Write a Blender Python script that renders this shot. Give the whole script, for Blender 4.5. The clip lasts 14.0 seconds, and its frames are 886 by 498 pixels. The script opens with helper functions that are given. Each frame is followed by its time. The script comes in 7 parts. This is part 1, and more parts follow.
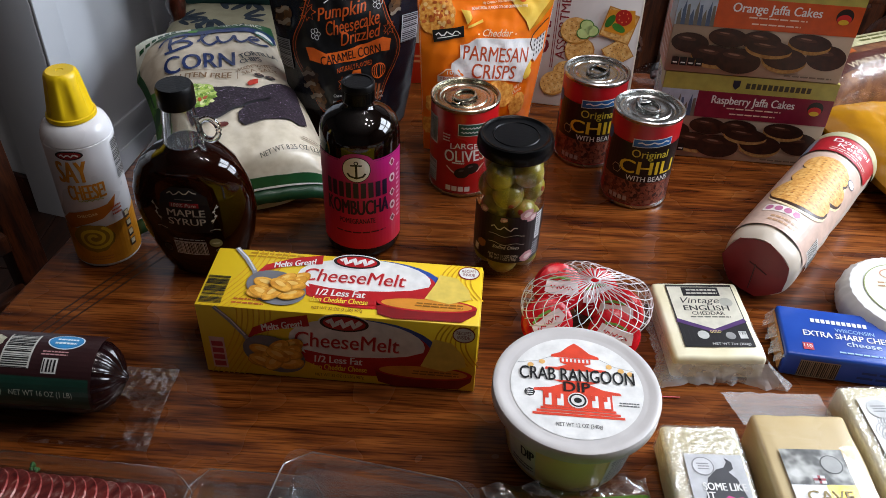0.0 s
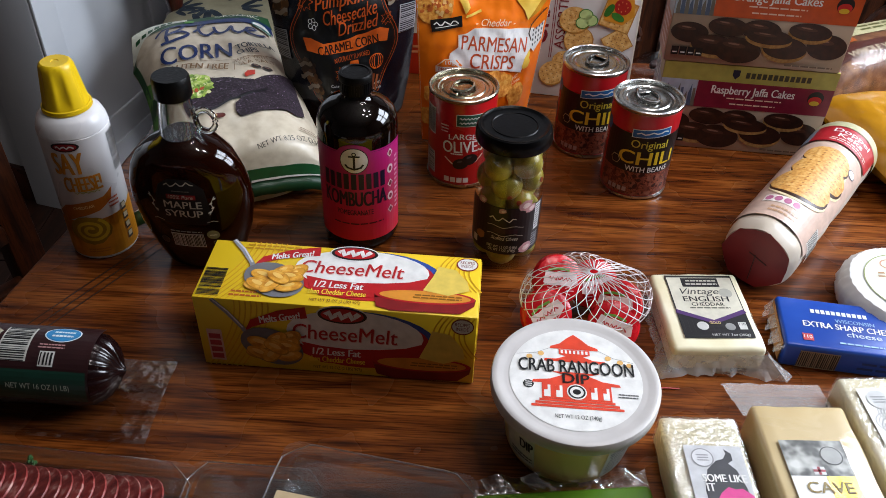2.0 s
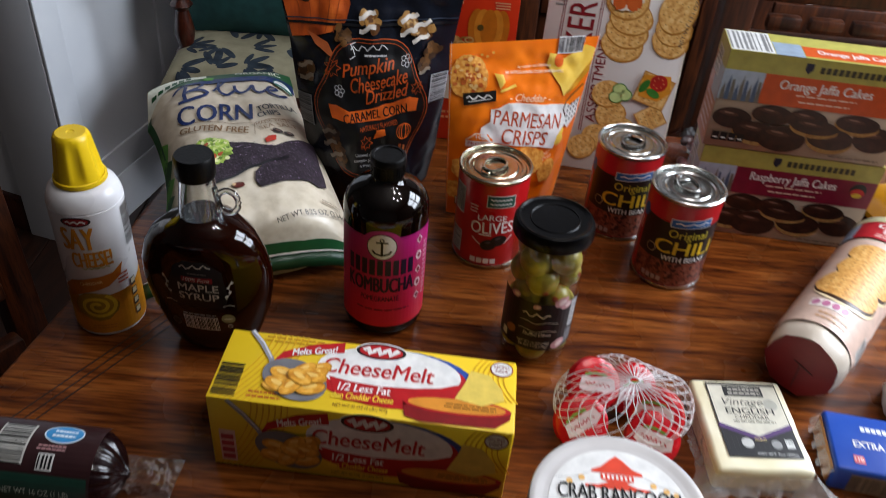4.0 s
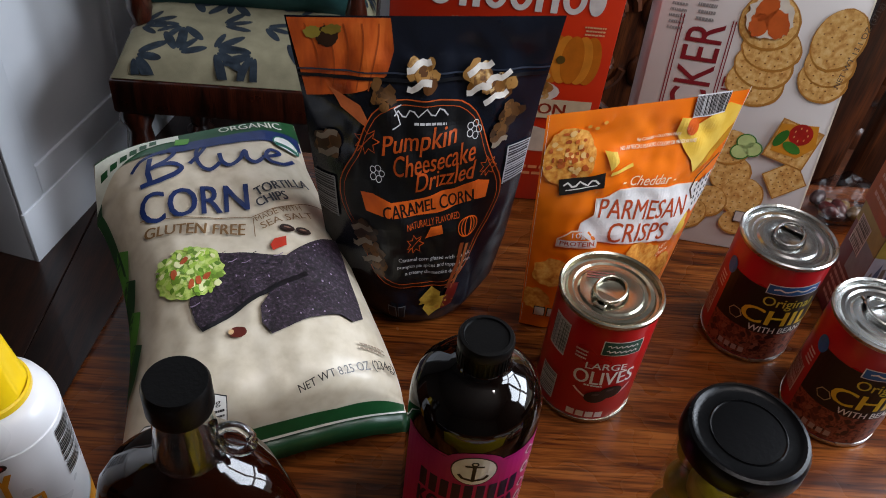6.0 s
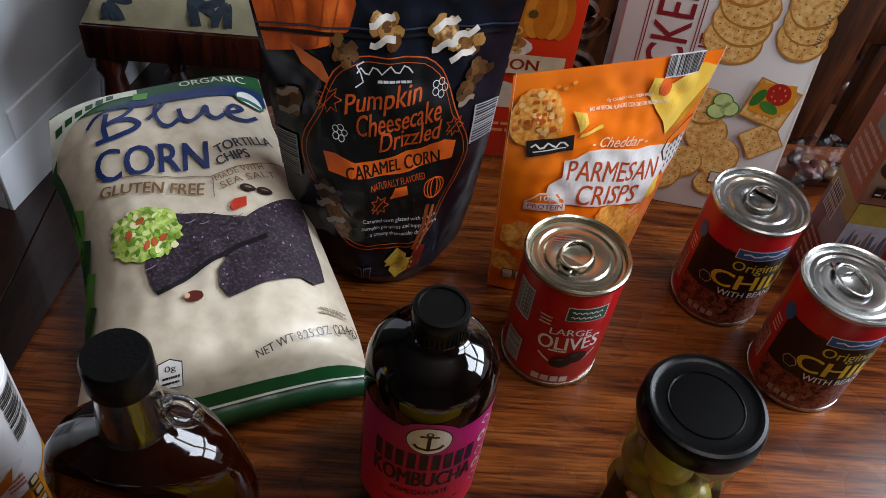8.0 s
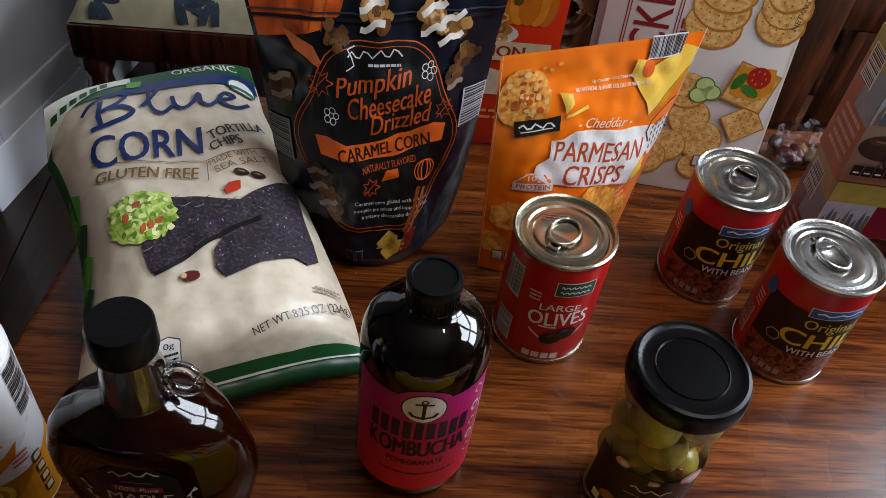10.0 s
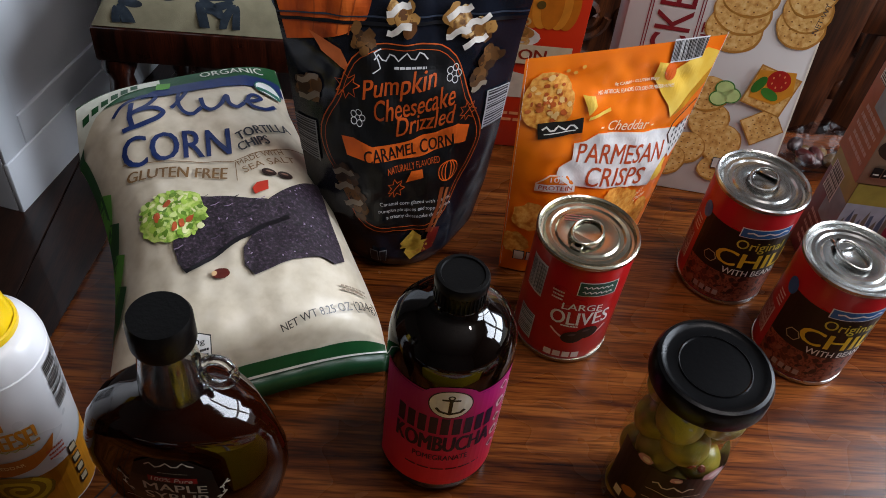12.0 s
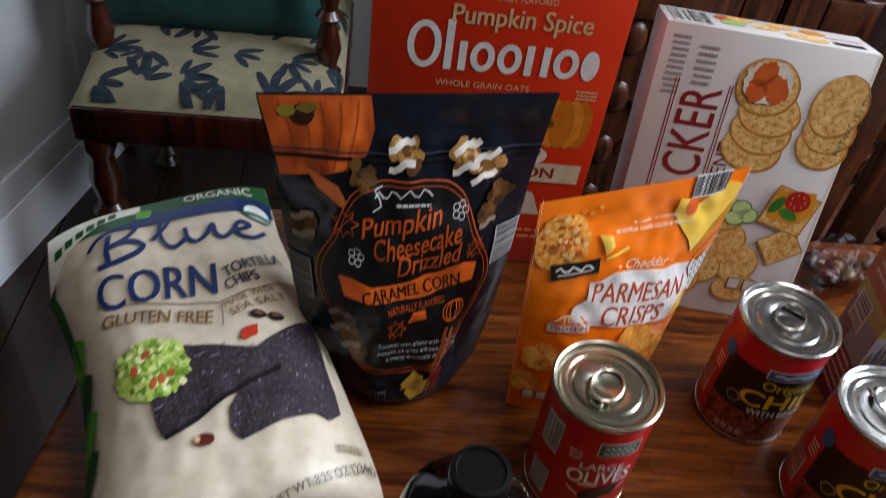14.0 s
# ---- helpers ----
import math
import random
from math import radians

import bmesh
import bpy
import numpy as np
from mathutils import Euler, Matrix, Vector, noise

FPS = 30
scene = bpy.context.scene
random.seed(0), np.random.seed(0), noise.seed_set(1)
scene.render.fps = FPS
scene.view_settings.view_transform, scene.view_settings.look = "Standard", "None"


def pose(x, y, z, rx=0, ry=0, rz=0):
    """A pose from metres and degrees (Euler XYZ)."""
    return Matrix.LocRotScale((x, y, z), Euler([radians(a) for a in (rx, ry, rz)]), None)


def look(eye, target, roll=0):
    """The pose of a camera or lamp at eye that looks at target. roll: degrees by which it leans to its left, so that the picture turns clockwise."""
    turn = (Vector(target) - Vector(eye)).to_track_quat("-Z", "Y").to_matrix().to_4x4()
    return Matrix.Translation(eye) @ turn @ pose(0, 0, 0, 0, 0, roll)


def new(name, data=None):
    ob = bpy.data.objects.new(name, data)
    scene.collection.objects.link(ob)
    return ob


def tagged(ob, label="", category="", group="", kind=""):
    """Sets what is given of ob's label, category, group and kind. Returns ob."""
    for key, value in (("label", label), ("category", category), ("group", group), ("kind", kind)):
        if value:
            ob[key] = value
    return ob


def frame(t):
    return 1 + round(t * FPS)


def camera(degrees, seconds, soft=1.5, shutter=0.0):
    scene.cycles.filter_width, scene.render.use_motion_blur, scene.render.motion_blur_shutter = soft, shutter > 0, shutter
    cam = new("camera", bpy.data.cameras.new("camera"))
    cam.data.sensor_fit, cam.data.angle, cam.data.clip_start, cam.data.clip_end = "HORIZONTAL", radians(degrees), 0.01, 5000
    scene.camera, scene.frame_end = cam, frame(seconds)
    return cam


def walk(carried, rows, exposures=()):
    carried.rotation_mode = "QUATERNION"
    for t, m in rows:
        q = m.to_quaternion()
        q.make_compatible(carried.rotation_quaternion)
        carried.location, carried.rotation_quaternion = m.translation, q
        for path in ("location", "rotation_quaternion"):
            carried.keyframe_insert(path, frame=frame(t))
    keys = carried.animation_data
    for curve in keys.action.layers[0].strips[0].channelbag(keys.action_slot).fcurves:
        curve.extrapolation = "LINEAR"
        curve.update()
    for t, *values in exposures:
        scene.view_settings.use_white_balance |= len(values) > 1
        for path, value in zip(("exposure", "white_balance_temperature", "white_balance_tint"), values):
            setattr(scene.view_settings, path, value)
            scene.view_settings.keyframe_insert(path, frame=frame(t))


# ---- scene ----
cam = camera(56.0, 14.0, soft=0.75, shutter=0.4)
PATH = [
    (0, (0.027, -0.033, 1.299), (0.007, 1.518, 0.037), 2.3),
    (0.5, (0.027, -0.032, 1.299), (0.008, 1.512, 0.028), 2.3),
    (1, (0.025, -0.03, 1.294), (0.011, 1.513, 0.023), 2.4),
    (1.5, (0.022, -0.028, 1.297), (0.016, 1.5, 0.006), 2.6),
    (2, (0.028, -0.03, 1.297), (0.01, 1.508, 0.018), 2.2),
    (2.5, (0.026, -0.03, 1.3), (0.023, 1.507, 0.021), 2.5),
    (3, (0.018, -0.03, 1.3), (0.029, 1.519, 0.035), 2.9),
    (3.5, (0.005, -0.017, 1.3), (0.035, 1.531, 0.035), 3.6),
    (4, (-0.013, 0.042, 1.314), (-0.011, 1.618, 0.083), 5.2),
    (4.2, (-0.014, 0.084, 1.313), (-0.038, 1.661, 0.083), 5.4),
    (6.3, (-0.122, 0.374, 1.269), (0.0, 1.792, -0.136), 7.2),
    (6.5, (-0.119, 0.378, 1.275), (0.014, 1.774, -0.152), 7.4),
    (7, (-0.112, 0.375, 1.279), (0.024, 1.772, -0.145), 9.2),
    (7.5, (-0.103, 0.38, 1.268), (0.03, 1.77, -0.164), 9.0),
    (8, (-0.098, 0.376, 1.272), (0.036, 1.748, -0.176), 8.6),
    (8.5, (-0.095, 0.367, 1.271), (0.048, 1.74, -0.176), 8.6),
    (8.7, (-0.099, 0.361, 1.267), (0.061, 1.743, -0.17), 8.9),
    (11, (-0.102, 0.352, 1.27), (0.058, 1.732, -0.17), 8.5),
    (11.5, (-0.107, 0.349, 1.27), (0.035, 1.734, -0.166), 8.2),
    (12, (-0.11, 0.345, 1.273), (0.025, 1.731, -0.162), 8.1),
    (12.5, (-0.114, 0.345, 1.273), (0.021, 1.748, -0.145), 8.3),
    (13, (-0.11, 0.351, 1.274), (0.013, 1.75, -0.15), 8.0),
    (13.5, (-0.117, 0.369, 1.288), (-0.002, 1.779, -0.125), 7.8),
    (14, (-0.129, 0.432, 1.288), (0.044, 1.89, -0.07), 8.9),
]
walk(cam, [(t, look(eye, target, roll)) for t, eye, target, roll in PATH])

# ---- daylight and lamps ----
world = bpy.data.worlds.new("world")
scene.world = world
world.use_nodes = True
sky = world.node_tree.nodes.new("ShaderNodeTexSky")
sky.sky_type, sky.sun_disc, sky.sun_elevation, sky.sun_rotation = "NISHITA", False, radians(35), radians(80)
world.node_tree.links.new(sky.outputs[0], world.node_tree.nodes["Background"].inputs[0])
world.node_tree.nodes["Background"].inputs[1].default_value = 0.05


def lamp(name, kind, m, power, colour, size=0.1, size_y=None):
    data = bpy.data.lights.new(name, kind)
    data.energy, data.color = power, colour
    if kind == "AREA":
        data.shape, data.size, data.size_y = "RECTANGLE", size, size_y or size
    else:
        data.shadow_soft_size = size
    ob = new(name, data)
    ob.matrix_world = m
    return ob


WINDOW = look((1.52, 0.95, 1.72), (0.1, 0.5, 0.75))
for px in (-0.315, 0.315):
    for py in (-0.25, 0.25):
        lamp("window_light", "AREA", WINDOW @ pose(px, py, 0), 15.2, (0.80, 0.88, 1.0), 0.54, 0.42)
BULBS = [(0.42 + 0.2 * math.cos(a * 1.2566), 0.55 + 0.2 * math.sin(a * 1.2566), 2.02) for a in range(5)]
for spot in BULBS:
    lamp("chandelier_bulb", "POINT", pose(*spot), 4.15, (1.0, 0.93, 0.94), 0.028)


# ---- materials ----
def lin(h):
    c = [int(h[i:i + 2], 16) / 255 for i in (0, 2, 4)]
    return [x / 12.92 if x < 0.04045 else ((x + 0.055) / 1.055) ** 2.4 for x in c] + [1.0]


def surface(name, colours, scale=30.0, rough=0.5, metal=0.0, bump=0.0, stretch=(1, 1, 1), coat=0.0, detail=5.0, glow=0.0,
            transmission=0.0, alpha=1.0, bscale=None, rspread=0.08, ior=1.5, cells=False, per_piece=0.0):
    """A principled material whose colour wanders through a list of hex colours by noise, with roughness wander and bump."""
    m = bpy.data.materials.new(name)
    m.use_nodes = True
    n, l = m.node_tree.nodes, m.node_tree.links
    b = n["Principled BSDF"]
    at = n.new("ShaderNodeTexCoord")
    mp = n.new("ShaderNodeMapping")
    mp.inputs["Scale"].default_value = stretch
    l.new(at.outputs["Object"], mp.inputs[0])
    tex = n.new("ShaderNodeTexVoronoi" if cells else "ShaderNodeTexNoise")
    tex.inputs["Scale"].default_value = scale
    if not cells:
        tex.inputs["Detail"].default_value = detail
    l.new(mp.outputs[0], tex.inputs["Vector"])
    ramp = n.new("ShaderNodeValToRGB")
    e = ramp.color_ramp.elements
    if len(colours) == 1:
        c = lin(colours[0])
        e[0].color, e[1].color = [x * 0.86 for x in c[:3]] + [1], [min(1, x * 1.1) for x in c[:3]] + [1]
    else:
        while len(e) < len(colours):
            e.new(0.5)
        for k, h in enumerate(colours):
            e[k].color = lin(h)
    for k in range(len(e)):
        e[k].position = (0.0 if cells else 0.3) + (0.75 if cells else 0.4) * k / (len(e) - 1)
    l.new(tex.outputs[0], ramp.inputs[0])
    out = ramp.outputs[0]
    if per_piece:
        info, hsv = n.new("ShaderNodeObjectInfo"), n.new("ShaderNodeHueSaturation")
        mr = n.new("ShaderNodeMapRange")
        mr.inputs[3].default_value, mr.inputs[4].default_value = 1 - per_piece, 1 + per_piece
        l.new(info.outputs["Random"], mr.inputs[0])
        l.new(mr.outputs[0], hsv.inputs["Value"])
        l.new(out, hsv.inputs["Color"])
        out = hsv.outputs[0]
    l.new(out, b.inputs["Base Color"])
    rn = n.new("ShaderNodeTexNoise")
    rn.inputs["Scale"].default_value = 18
    l.new(at.outputs["Object"], rn.inputs["Vector"])
    rr = n.new("ShaderNodeMapRange")
    rr.inputs[3].default_value, rr.inputs[4].default_value = max(0.02, rough - rspread), min(1, rough + rspread)
    l.new(rn.outputs[0], rr.inputs[0])
    l.new(rr.outputs[0], b.inputs["Roughness"])
    b.inputs["Metallic"].default_value, b.inputs["Coat Weight"].default_value = metal, coat
    b.inputs["Transmission Weight"].default_value, b.inputs["Alpha"].default_value, b.inputs["IOR"].default_value = transmission, alpha, ior
    if bump:
        src = tex
        if bscale:
            src = n.new("ShaderNodeTexNoise")
            src.inputs["Scale"].default_value = bscale
            l.new(at.outputs["Object"], src.inputs["Vector"])
        bn = n.new("ShaderNodeBump")
        bn.inputs["Strength"].default_value, bn.inputs["Distance"].default_value = bump, 0.002
        l.new(src.outputs[0], bn.inputs["Height"])
        l.new(bn.outputs[0], b.inputs["Normal"])
    return m


def wood(name, colours, along=0, rough=0.32, coat=0.25, ring=22.0):
    """Stained oak: long cathedral grain by stretched noise, with fine dark pores and a soft varnish."""
    m = surface(name, colours, 1.0, rough, coat=coat)
    n, l = m.node_tree.nodes, m.node_tree.links
    b = n["Principled BSDF"]
    ramp = [k for k in n if k.type == "VALTORGB"][0]
    mp = [k for k in n if k.type == "MAPPING"][0]
    tex = [k for k in n if k.type == "TEX_NOISE" and k.inputs["Vector"].links[0].from_node == mp][0]
    s = [ring, ring, ring]
    s[along] = ring * 0.085
    mp.inputs["Scale"].default_value = s
    tex.inputs["Scale"].default_value, tex.inputs["Detail"].default_value, tex.inputs["Distortion"].default_value = 1.6, 9, 1.5
    pores = n.new("ShaderNodeTexNoise")
    pm = n.new("ShaderNodeMapping")
    p = [520.0, 520.0, 520.0]
    p[along] = 26.0
    pm.inputs["Scale"].default_value = p
    l.new(mp.inputs[0].links[0].from_socket, pm.inputs[0])
    l.new(pm.outputs[0], pores.inputs["Vector"])
    pores.inputs["Scale"].default_value, pores.inputs["Detail"].default_value = 1.0, 3
    pr = n.new("ShaderNodeValToRGB")
    pr.color_ramp.elements[0].position, pr.color_ramp.elements[1].position = 0.34, 0.56
    pr.color_ramp.elements[0].color = (0.2, 0.15, 0.12, 1)
    l.new(pores.outputs[0], pr.inputs[0])
    mix = n.new("ShaderNodeMix")
    mix.data_type, mix.blend_type = "RGBA", "MULTIPLY"
    mix.inputs[0].default_value = 0.75
    l.new(ramp.outputs[0], mix.inputs[6])
    l.new(pr.outputs[0], mix.inputs[7])
    l.new(mix.outputs[2], b.inputs["Base Color"])
    bn = n.new("ShaderNodeBump")
    bn.inputs["Strength"].default_value, bn.inputs["Distance"].default_value = 0.12, 0.0006
    l.new(pores.outputs[0], bn.inputs["Height"])
    l.new(bn.outputs[0], b.inputs["Normal"])
    return m


def film(name, gloss=0.1, rough=0.12, tint=(1, 1, 1, 1), crinkle=0.0, cscale=60.0):
    """Clear packaging film: mostly see-through, with a glossy skin."""
    m = bpy.data.materials.new(name)
    m.use_nodes = True
    n, l = m.node_tree.nodes, m.node_tree.links
    n.clear()
    out, mix, tr, gl = (n.new(k) for k in ("ShaderNodeOutputMaterial", "ShaderNodeMixShader", "ShaderNodeBsdfTransparent", "ShaderNodeBsdfGlossy"))
    tr.inputs[0].default_value, gl.inputs["Roughness"].default_value = tint, rough
    mix.inputs[0].default_value = gloss
    if crinkle:
        at, tex, bn = n.new("ShaderNodeTexCoord"), n.new("ShaderNodeTexNoise"), n.new("ShaderNodeBump")
        tex.inputs["Scale"].default_value = cscale
        bn.inputs["Strength"].default_value, bn.inputs["Distance"].default_value = crinkle, 0.004
        l.new(at.outputs["Object"], tex.inputs["Vector"])
        l.new(tex.outputs[0], bn.inputs["Height"])
        l.new(bn.outputs[0], gl.inputs["Normal"])
    l.new(tr.outputs[0], mix.inputs[1])
    l.new(gl.outputs[0], mix.inputs[2])
    l.new(mix.outputs[0], out.inputs[0])
    return m


INKS = {}


def ink(h, rough=0.38):
    """Printed colour on a pack."""
    if (h, rough) not in INKS:
        INKS[(h, rough)] = surface("ink_" + h, [h], 90, rough, bump=0.03, bscale=500)
    return INKS[(h, rough)]


M_TABLE = wood("stained_oak", ["3A1709", "62300F", "7C4219", "8E5222"], 0, 0.27, 0.0, 40.0)
M_TABLE.node_tree.nodes["Principled BSDF"].inputs["Specular IOR Level"].default_value = 0.32
M_DARKWOOD = wood("dark_turned_wood", ["180804", "3A160A", "4A1E0E"], 2, 0.3, 0.4)
M_CARVED = wood("carved_wood", ["1E0C05", "47220E", "5E3014"], 2, 0.4, 0.1)
M_FLOOR = wood("dark_floor_boards", ["140A06", "2A160D", "33190E"], 1, 0.35, 0.2)
M_WALL = surface("white_wall_paint", ["E6EAF0", "EFF2F6"], 6, 0.6, bump=0.05, bscale=120)
# never in view: grey chosen to weaken light bounced from above
M_CEIL = surface("unseen_ceiling_low_bounce", ["8E8A84"], 6, 0.85)
# unseen walls only: colour kept dark to cut bounce and deepen shadows
M_ROOM = surface("unseen_wall_low_bounce", ["544D46", "5E5750"], 6, 0.8)
M_STEEL = surface("tinplate", ["A9A9A6", "C4C4C0"], 25, 0.26, metal=1.0, bump=0.05, bscale=80)
M_GOLDTIN = surface("gold_lacquered_tinplate", ["A09C8A", "B8B4A2"], 25, 0.25, metal=1.0, bump=0.05, bscale=80)
M_BLACKCAP = surface("black_cap_plastic", ["020202"], 60, 0.4, bump=0.1, bscale=400)
M_BLACKCAP.node_tree.nodes["Principled BSDF"].inputs["Specular IOR Level"].default_value = 0.2
M_BLACKLID = surface("black_lacquered_lid", ["030304"], 30, 0.3, bump=0.06, bscale=300)
M_BLACKLID.node_tree.nodes["Principled BSDF"].inputs["Specular IOR Level"].default_value = 0.14
M_WHITE = ink("E4E3DF")
M_BLACK = ink("101011")
M_FILM = film("clear_film", 0.05, 0.1, crinkle=0.5, cscale=70)
M_TRAYFILM = film("clear_tray_plastic", 0.12, 0.1, (0.95, 0.95, 0.95, 1))
M_COOKIE = surface("chocolate_cookie", ["1C0D08", "2E1710", "3B1E12"], 120, 0.4)
M_CRUMB = surface("sponge_crumb", ["8A6230", "B08A50"], 300, 0.7)
M_CRACKER = surface("cracker", ["B8803A", "D6A75C", "E3C07E"], 220, 0.7)
M_CRISP = surface("cheese_crisp", ["C9701F", "E39A3A", "F0B85C"], 260, 0.6)
M_CHIP = surface("blue_corn_chip", ["0A060A", "1A1018", "2C1E2C", "524250"], 420, 0.6, bump=0.3, detail=8.0)
M_GUAC = surface("guacamole", ["6A8E2A", "93B348", "BFD070", "A8C454"], 200, 0.5, detail=2)
M_CORNFILM = surface("kraft_look_film", ["BDB19B", "C9BEA9", "D0C6B3"], 90, 0.36, bump=0.22, bscale=34, detail=9.0)
M_NAVYFILM = surface("matte_navy_film", ["10131B", "191E2A"], 20, 0.24, bump=0.5, bscale=30)
M_ORANGEFILM = surface("orange_pouch_film", ["EE6E06", "F57E0E"], 20, 0.34, bump=0.2, bscale=28)
M_PUMPKIN = surface("printed_pumpkin", ["8E3410", "C2551A", "DB6E28"], 40, 0.4, stretch=(1.6, 1, 0.5))
M_CARAMEL = surface("caramel_popcorn", ["4A2A12", "7C5426", "B58A4A", "D9C49A"], 220, 0.5)
M_DRIZZLE = surface("white_drizzle", ["C9C2B8", "E8E4DC"], 160, 0.5)
M_CHEESE = surface("printed_cheese", ["E9B93A", "F3CF5E"], 60, 0.45)
M_CHEDDAR = surface("pale_cheddar", ["D9CFA8", "E3DAB8", "E8E2C6"], 30, 0.45, bump=0.05)
M_CAVECHEESE = surface("aged_cheddar", ["C9B07E", "D6C090"], 24, 0.4, bump=0.05)
M_BEANS = surface("printed_chili_beans", ["3A120C", "6E2E1E", "92503A", "5A2418"], 300, 0.4, detail=1)
M_YELLOWBOX = surface("yellow_carton", ["E2BC1C", "EBC829"], 12, 0.4, bump=0.02, bscale=300)
M_PASTA = surface("printed_macaroni", ["B9741A", "DC9C30", "EDB850"], 150, 0.4)
M_OLIVE = surface("green_olive", ["6A6220", "8C8032", "A39648"], 60, 0.3)
M_SAUSAGE = surface("summer_sausage_casing", ["0E0405", "180708"], 60, 0.2, bump=0.25, bscale=70)
M_SALAMI = surface("sliced_salami", ["5A1614", "7E2622", "93403A", "B98A80"], 160, 0.45)
M_WAX = surface("red_wax_wrapper", ["B40E1A", "CE1824"], 60, 0.25, bump=0.35, bscale=120)
M_NET = surface("white_netting", ["DADADA"], 60, 0.4)
M_TUB = surface("tub_full_of_pale_yellow_dip", ["EBCB86", "F2D89C"], 20, 0.3, bump=0.02)
M_LID = surface("frosted_lid_plastic", ["BDB9B6", "CBC7C4"], 30, 0.34, bump=0.08, bscale=90)
M_AMBER = surface("amber_bottle_glass", ["080302"], 10, 0.05, transmission=0.08, coat=0.0, rspread=0.02)
M_SYRUP = surface("maple_syrup_in_glass", ["220802", "2C0B02"], 10, 0.05, transmission=0.6, ior=1.45, rspread=0.02)
M_GLASS = surface("clear_glass", ["F2F4F4", "F6F8F8"], 10, 0.04, transmission=1.0, rspread=0.015)
M_BRINE = film("thin_jar_glass", 0.09, 0.03, (0.94, 0.93, 0.84, 1))
M_FOIL = surface("white_printed_wrap", ["BFB2A0", "CCC0B0"], 30, 0.35, bump=0.3, bscale=30)
M_BRIEPAPER = surface("white_cheese_paper", ["CFCECB", "E2E1DE"], 30, 0.6, bump=0.5, bscale=60)
M_TEAL = surface("teal_pillow_cloth", ["123A38", "1A4A46"], 40, 0.9, bump=0.2, bscale=600)
M_CUSHION = surface("cream_seat_fabric", ["7E775E", "948C70"], 30, 0.9, bump=0.2, bscale=700)
M_LEAF = surface("printed_blue_leaf", ["101820", "1C2732", "2C3740"], 60, 0.9)
M_GOLDFOIL = surface("gold_foil", ["B89B4A", "D9C27A"], 30, 0.2, metal=1.0, bump=0.2)
M_SILVERFOIL = surface("grey_photo_print", ["2A2A28", "5E5E5A", "A8A8A2", "C9C9C4"], 70, 0.3, detail=2)


# ---- builders ----
def link(name, bm, mats, parent=None, label=""):
    me = bpy.data.meshes.new(name)
    bm.to_mesh(me)
    bm.free()
    for m in (mats if isinstance(mats, (list, tuple)) else [mats]):
        me.materials.append(m)
    ob = new(name, me)
    ob.parent = parent
    if label:
        ob["label"] = label
    return ob


def part(name, bm, material, parent, label="", smooth=True):
    ob = link(name, bm, material, parent, label)
    if smooth:
        ob.data.shade_smooth()
        ob.data.set_sharp_from_angle(angle=radians(38))
    return ob


def thing(name, label, category, m, group=""):
    ob = new(name)
    ob.empty_display_size = 0.02
    ob.matrix_world = m
    return tagged(ob, label, category, group)


def slab(bm, x0, x1, y0, y1, z0, z1, bevel=0.0, seg=2, m=None):
    r = bmesh.ops.create_cube(bm, size=1)
    mat = Matrix.Translation(((x0 + x1) / 2, (y0 + y1) / 2, (z0 + z1) / 2)) @ Matrix.Diagonal((x1 - x0, y1 - y0, z1 - z0, 1))
    bmesh.ops.transform(bm, matrix=mat, verts=r["verts"])
    vs = r["verts"]
    if bevel:
        es = list({e for v in vs for e in v.link_edges})
        b = bmesh.ops.bevel(bm, geom=es, offset=bevel, segments=seg, affect="EDGES", profile=0.5)
        vs = list({v for f in b["faces"] for v in f.verts} | {v for v in vs if v.is_valid})
    if m is not None:
        bmesh.ops.transform(bm, matrix=m, verts=vs)
    return bm


def box(x0, x1, y0, y1, z0, z1, bevel=0.0, seg=2, m=None):
    return slab(bmesh.new(), x0, x1, y0, y1, z0, z1, bevel, seg, m)


def lathe(profile, seg=48, squash=1.0, bm=None, m=None):
    """Turns (radius, height) pairs round z; a radius of 0 closes an end."""
    bm = bm or bmesh.new()
    rings = []
    for r, z in profile:
        if r <= 1e-6:
            rings.append([bm.verts.new((0, 0, z))])
        else:
            rings.append([bm.verts.new((r * math.cos(2 * math.pi * k / seg), squash * r * math.sin(2 * math.pi * k / seg), z)) for k in range(seg)])
    for a, b in zip(rings, rings[1:]):
        for k in range(seg):
            j = (k + 1) % seg
            if len(a) == 1 and len(b) > 1:
                bm.faces.new((a[0], b[j], b[k]))
            elif len(b) == 1 and len(a) > 1:
                bm.faces.new((a[k], a[j], b[0]))
            elif len(a) > 1:
                bm.faces.new((a[k], a[j], b[j], b[k]))
    if m is not None:
        bmesh.ops.transform(bm, matrix=m, verts=[v for r in rings for v in r])
    return bm


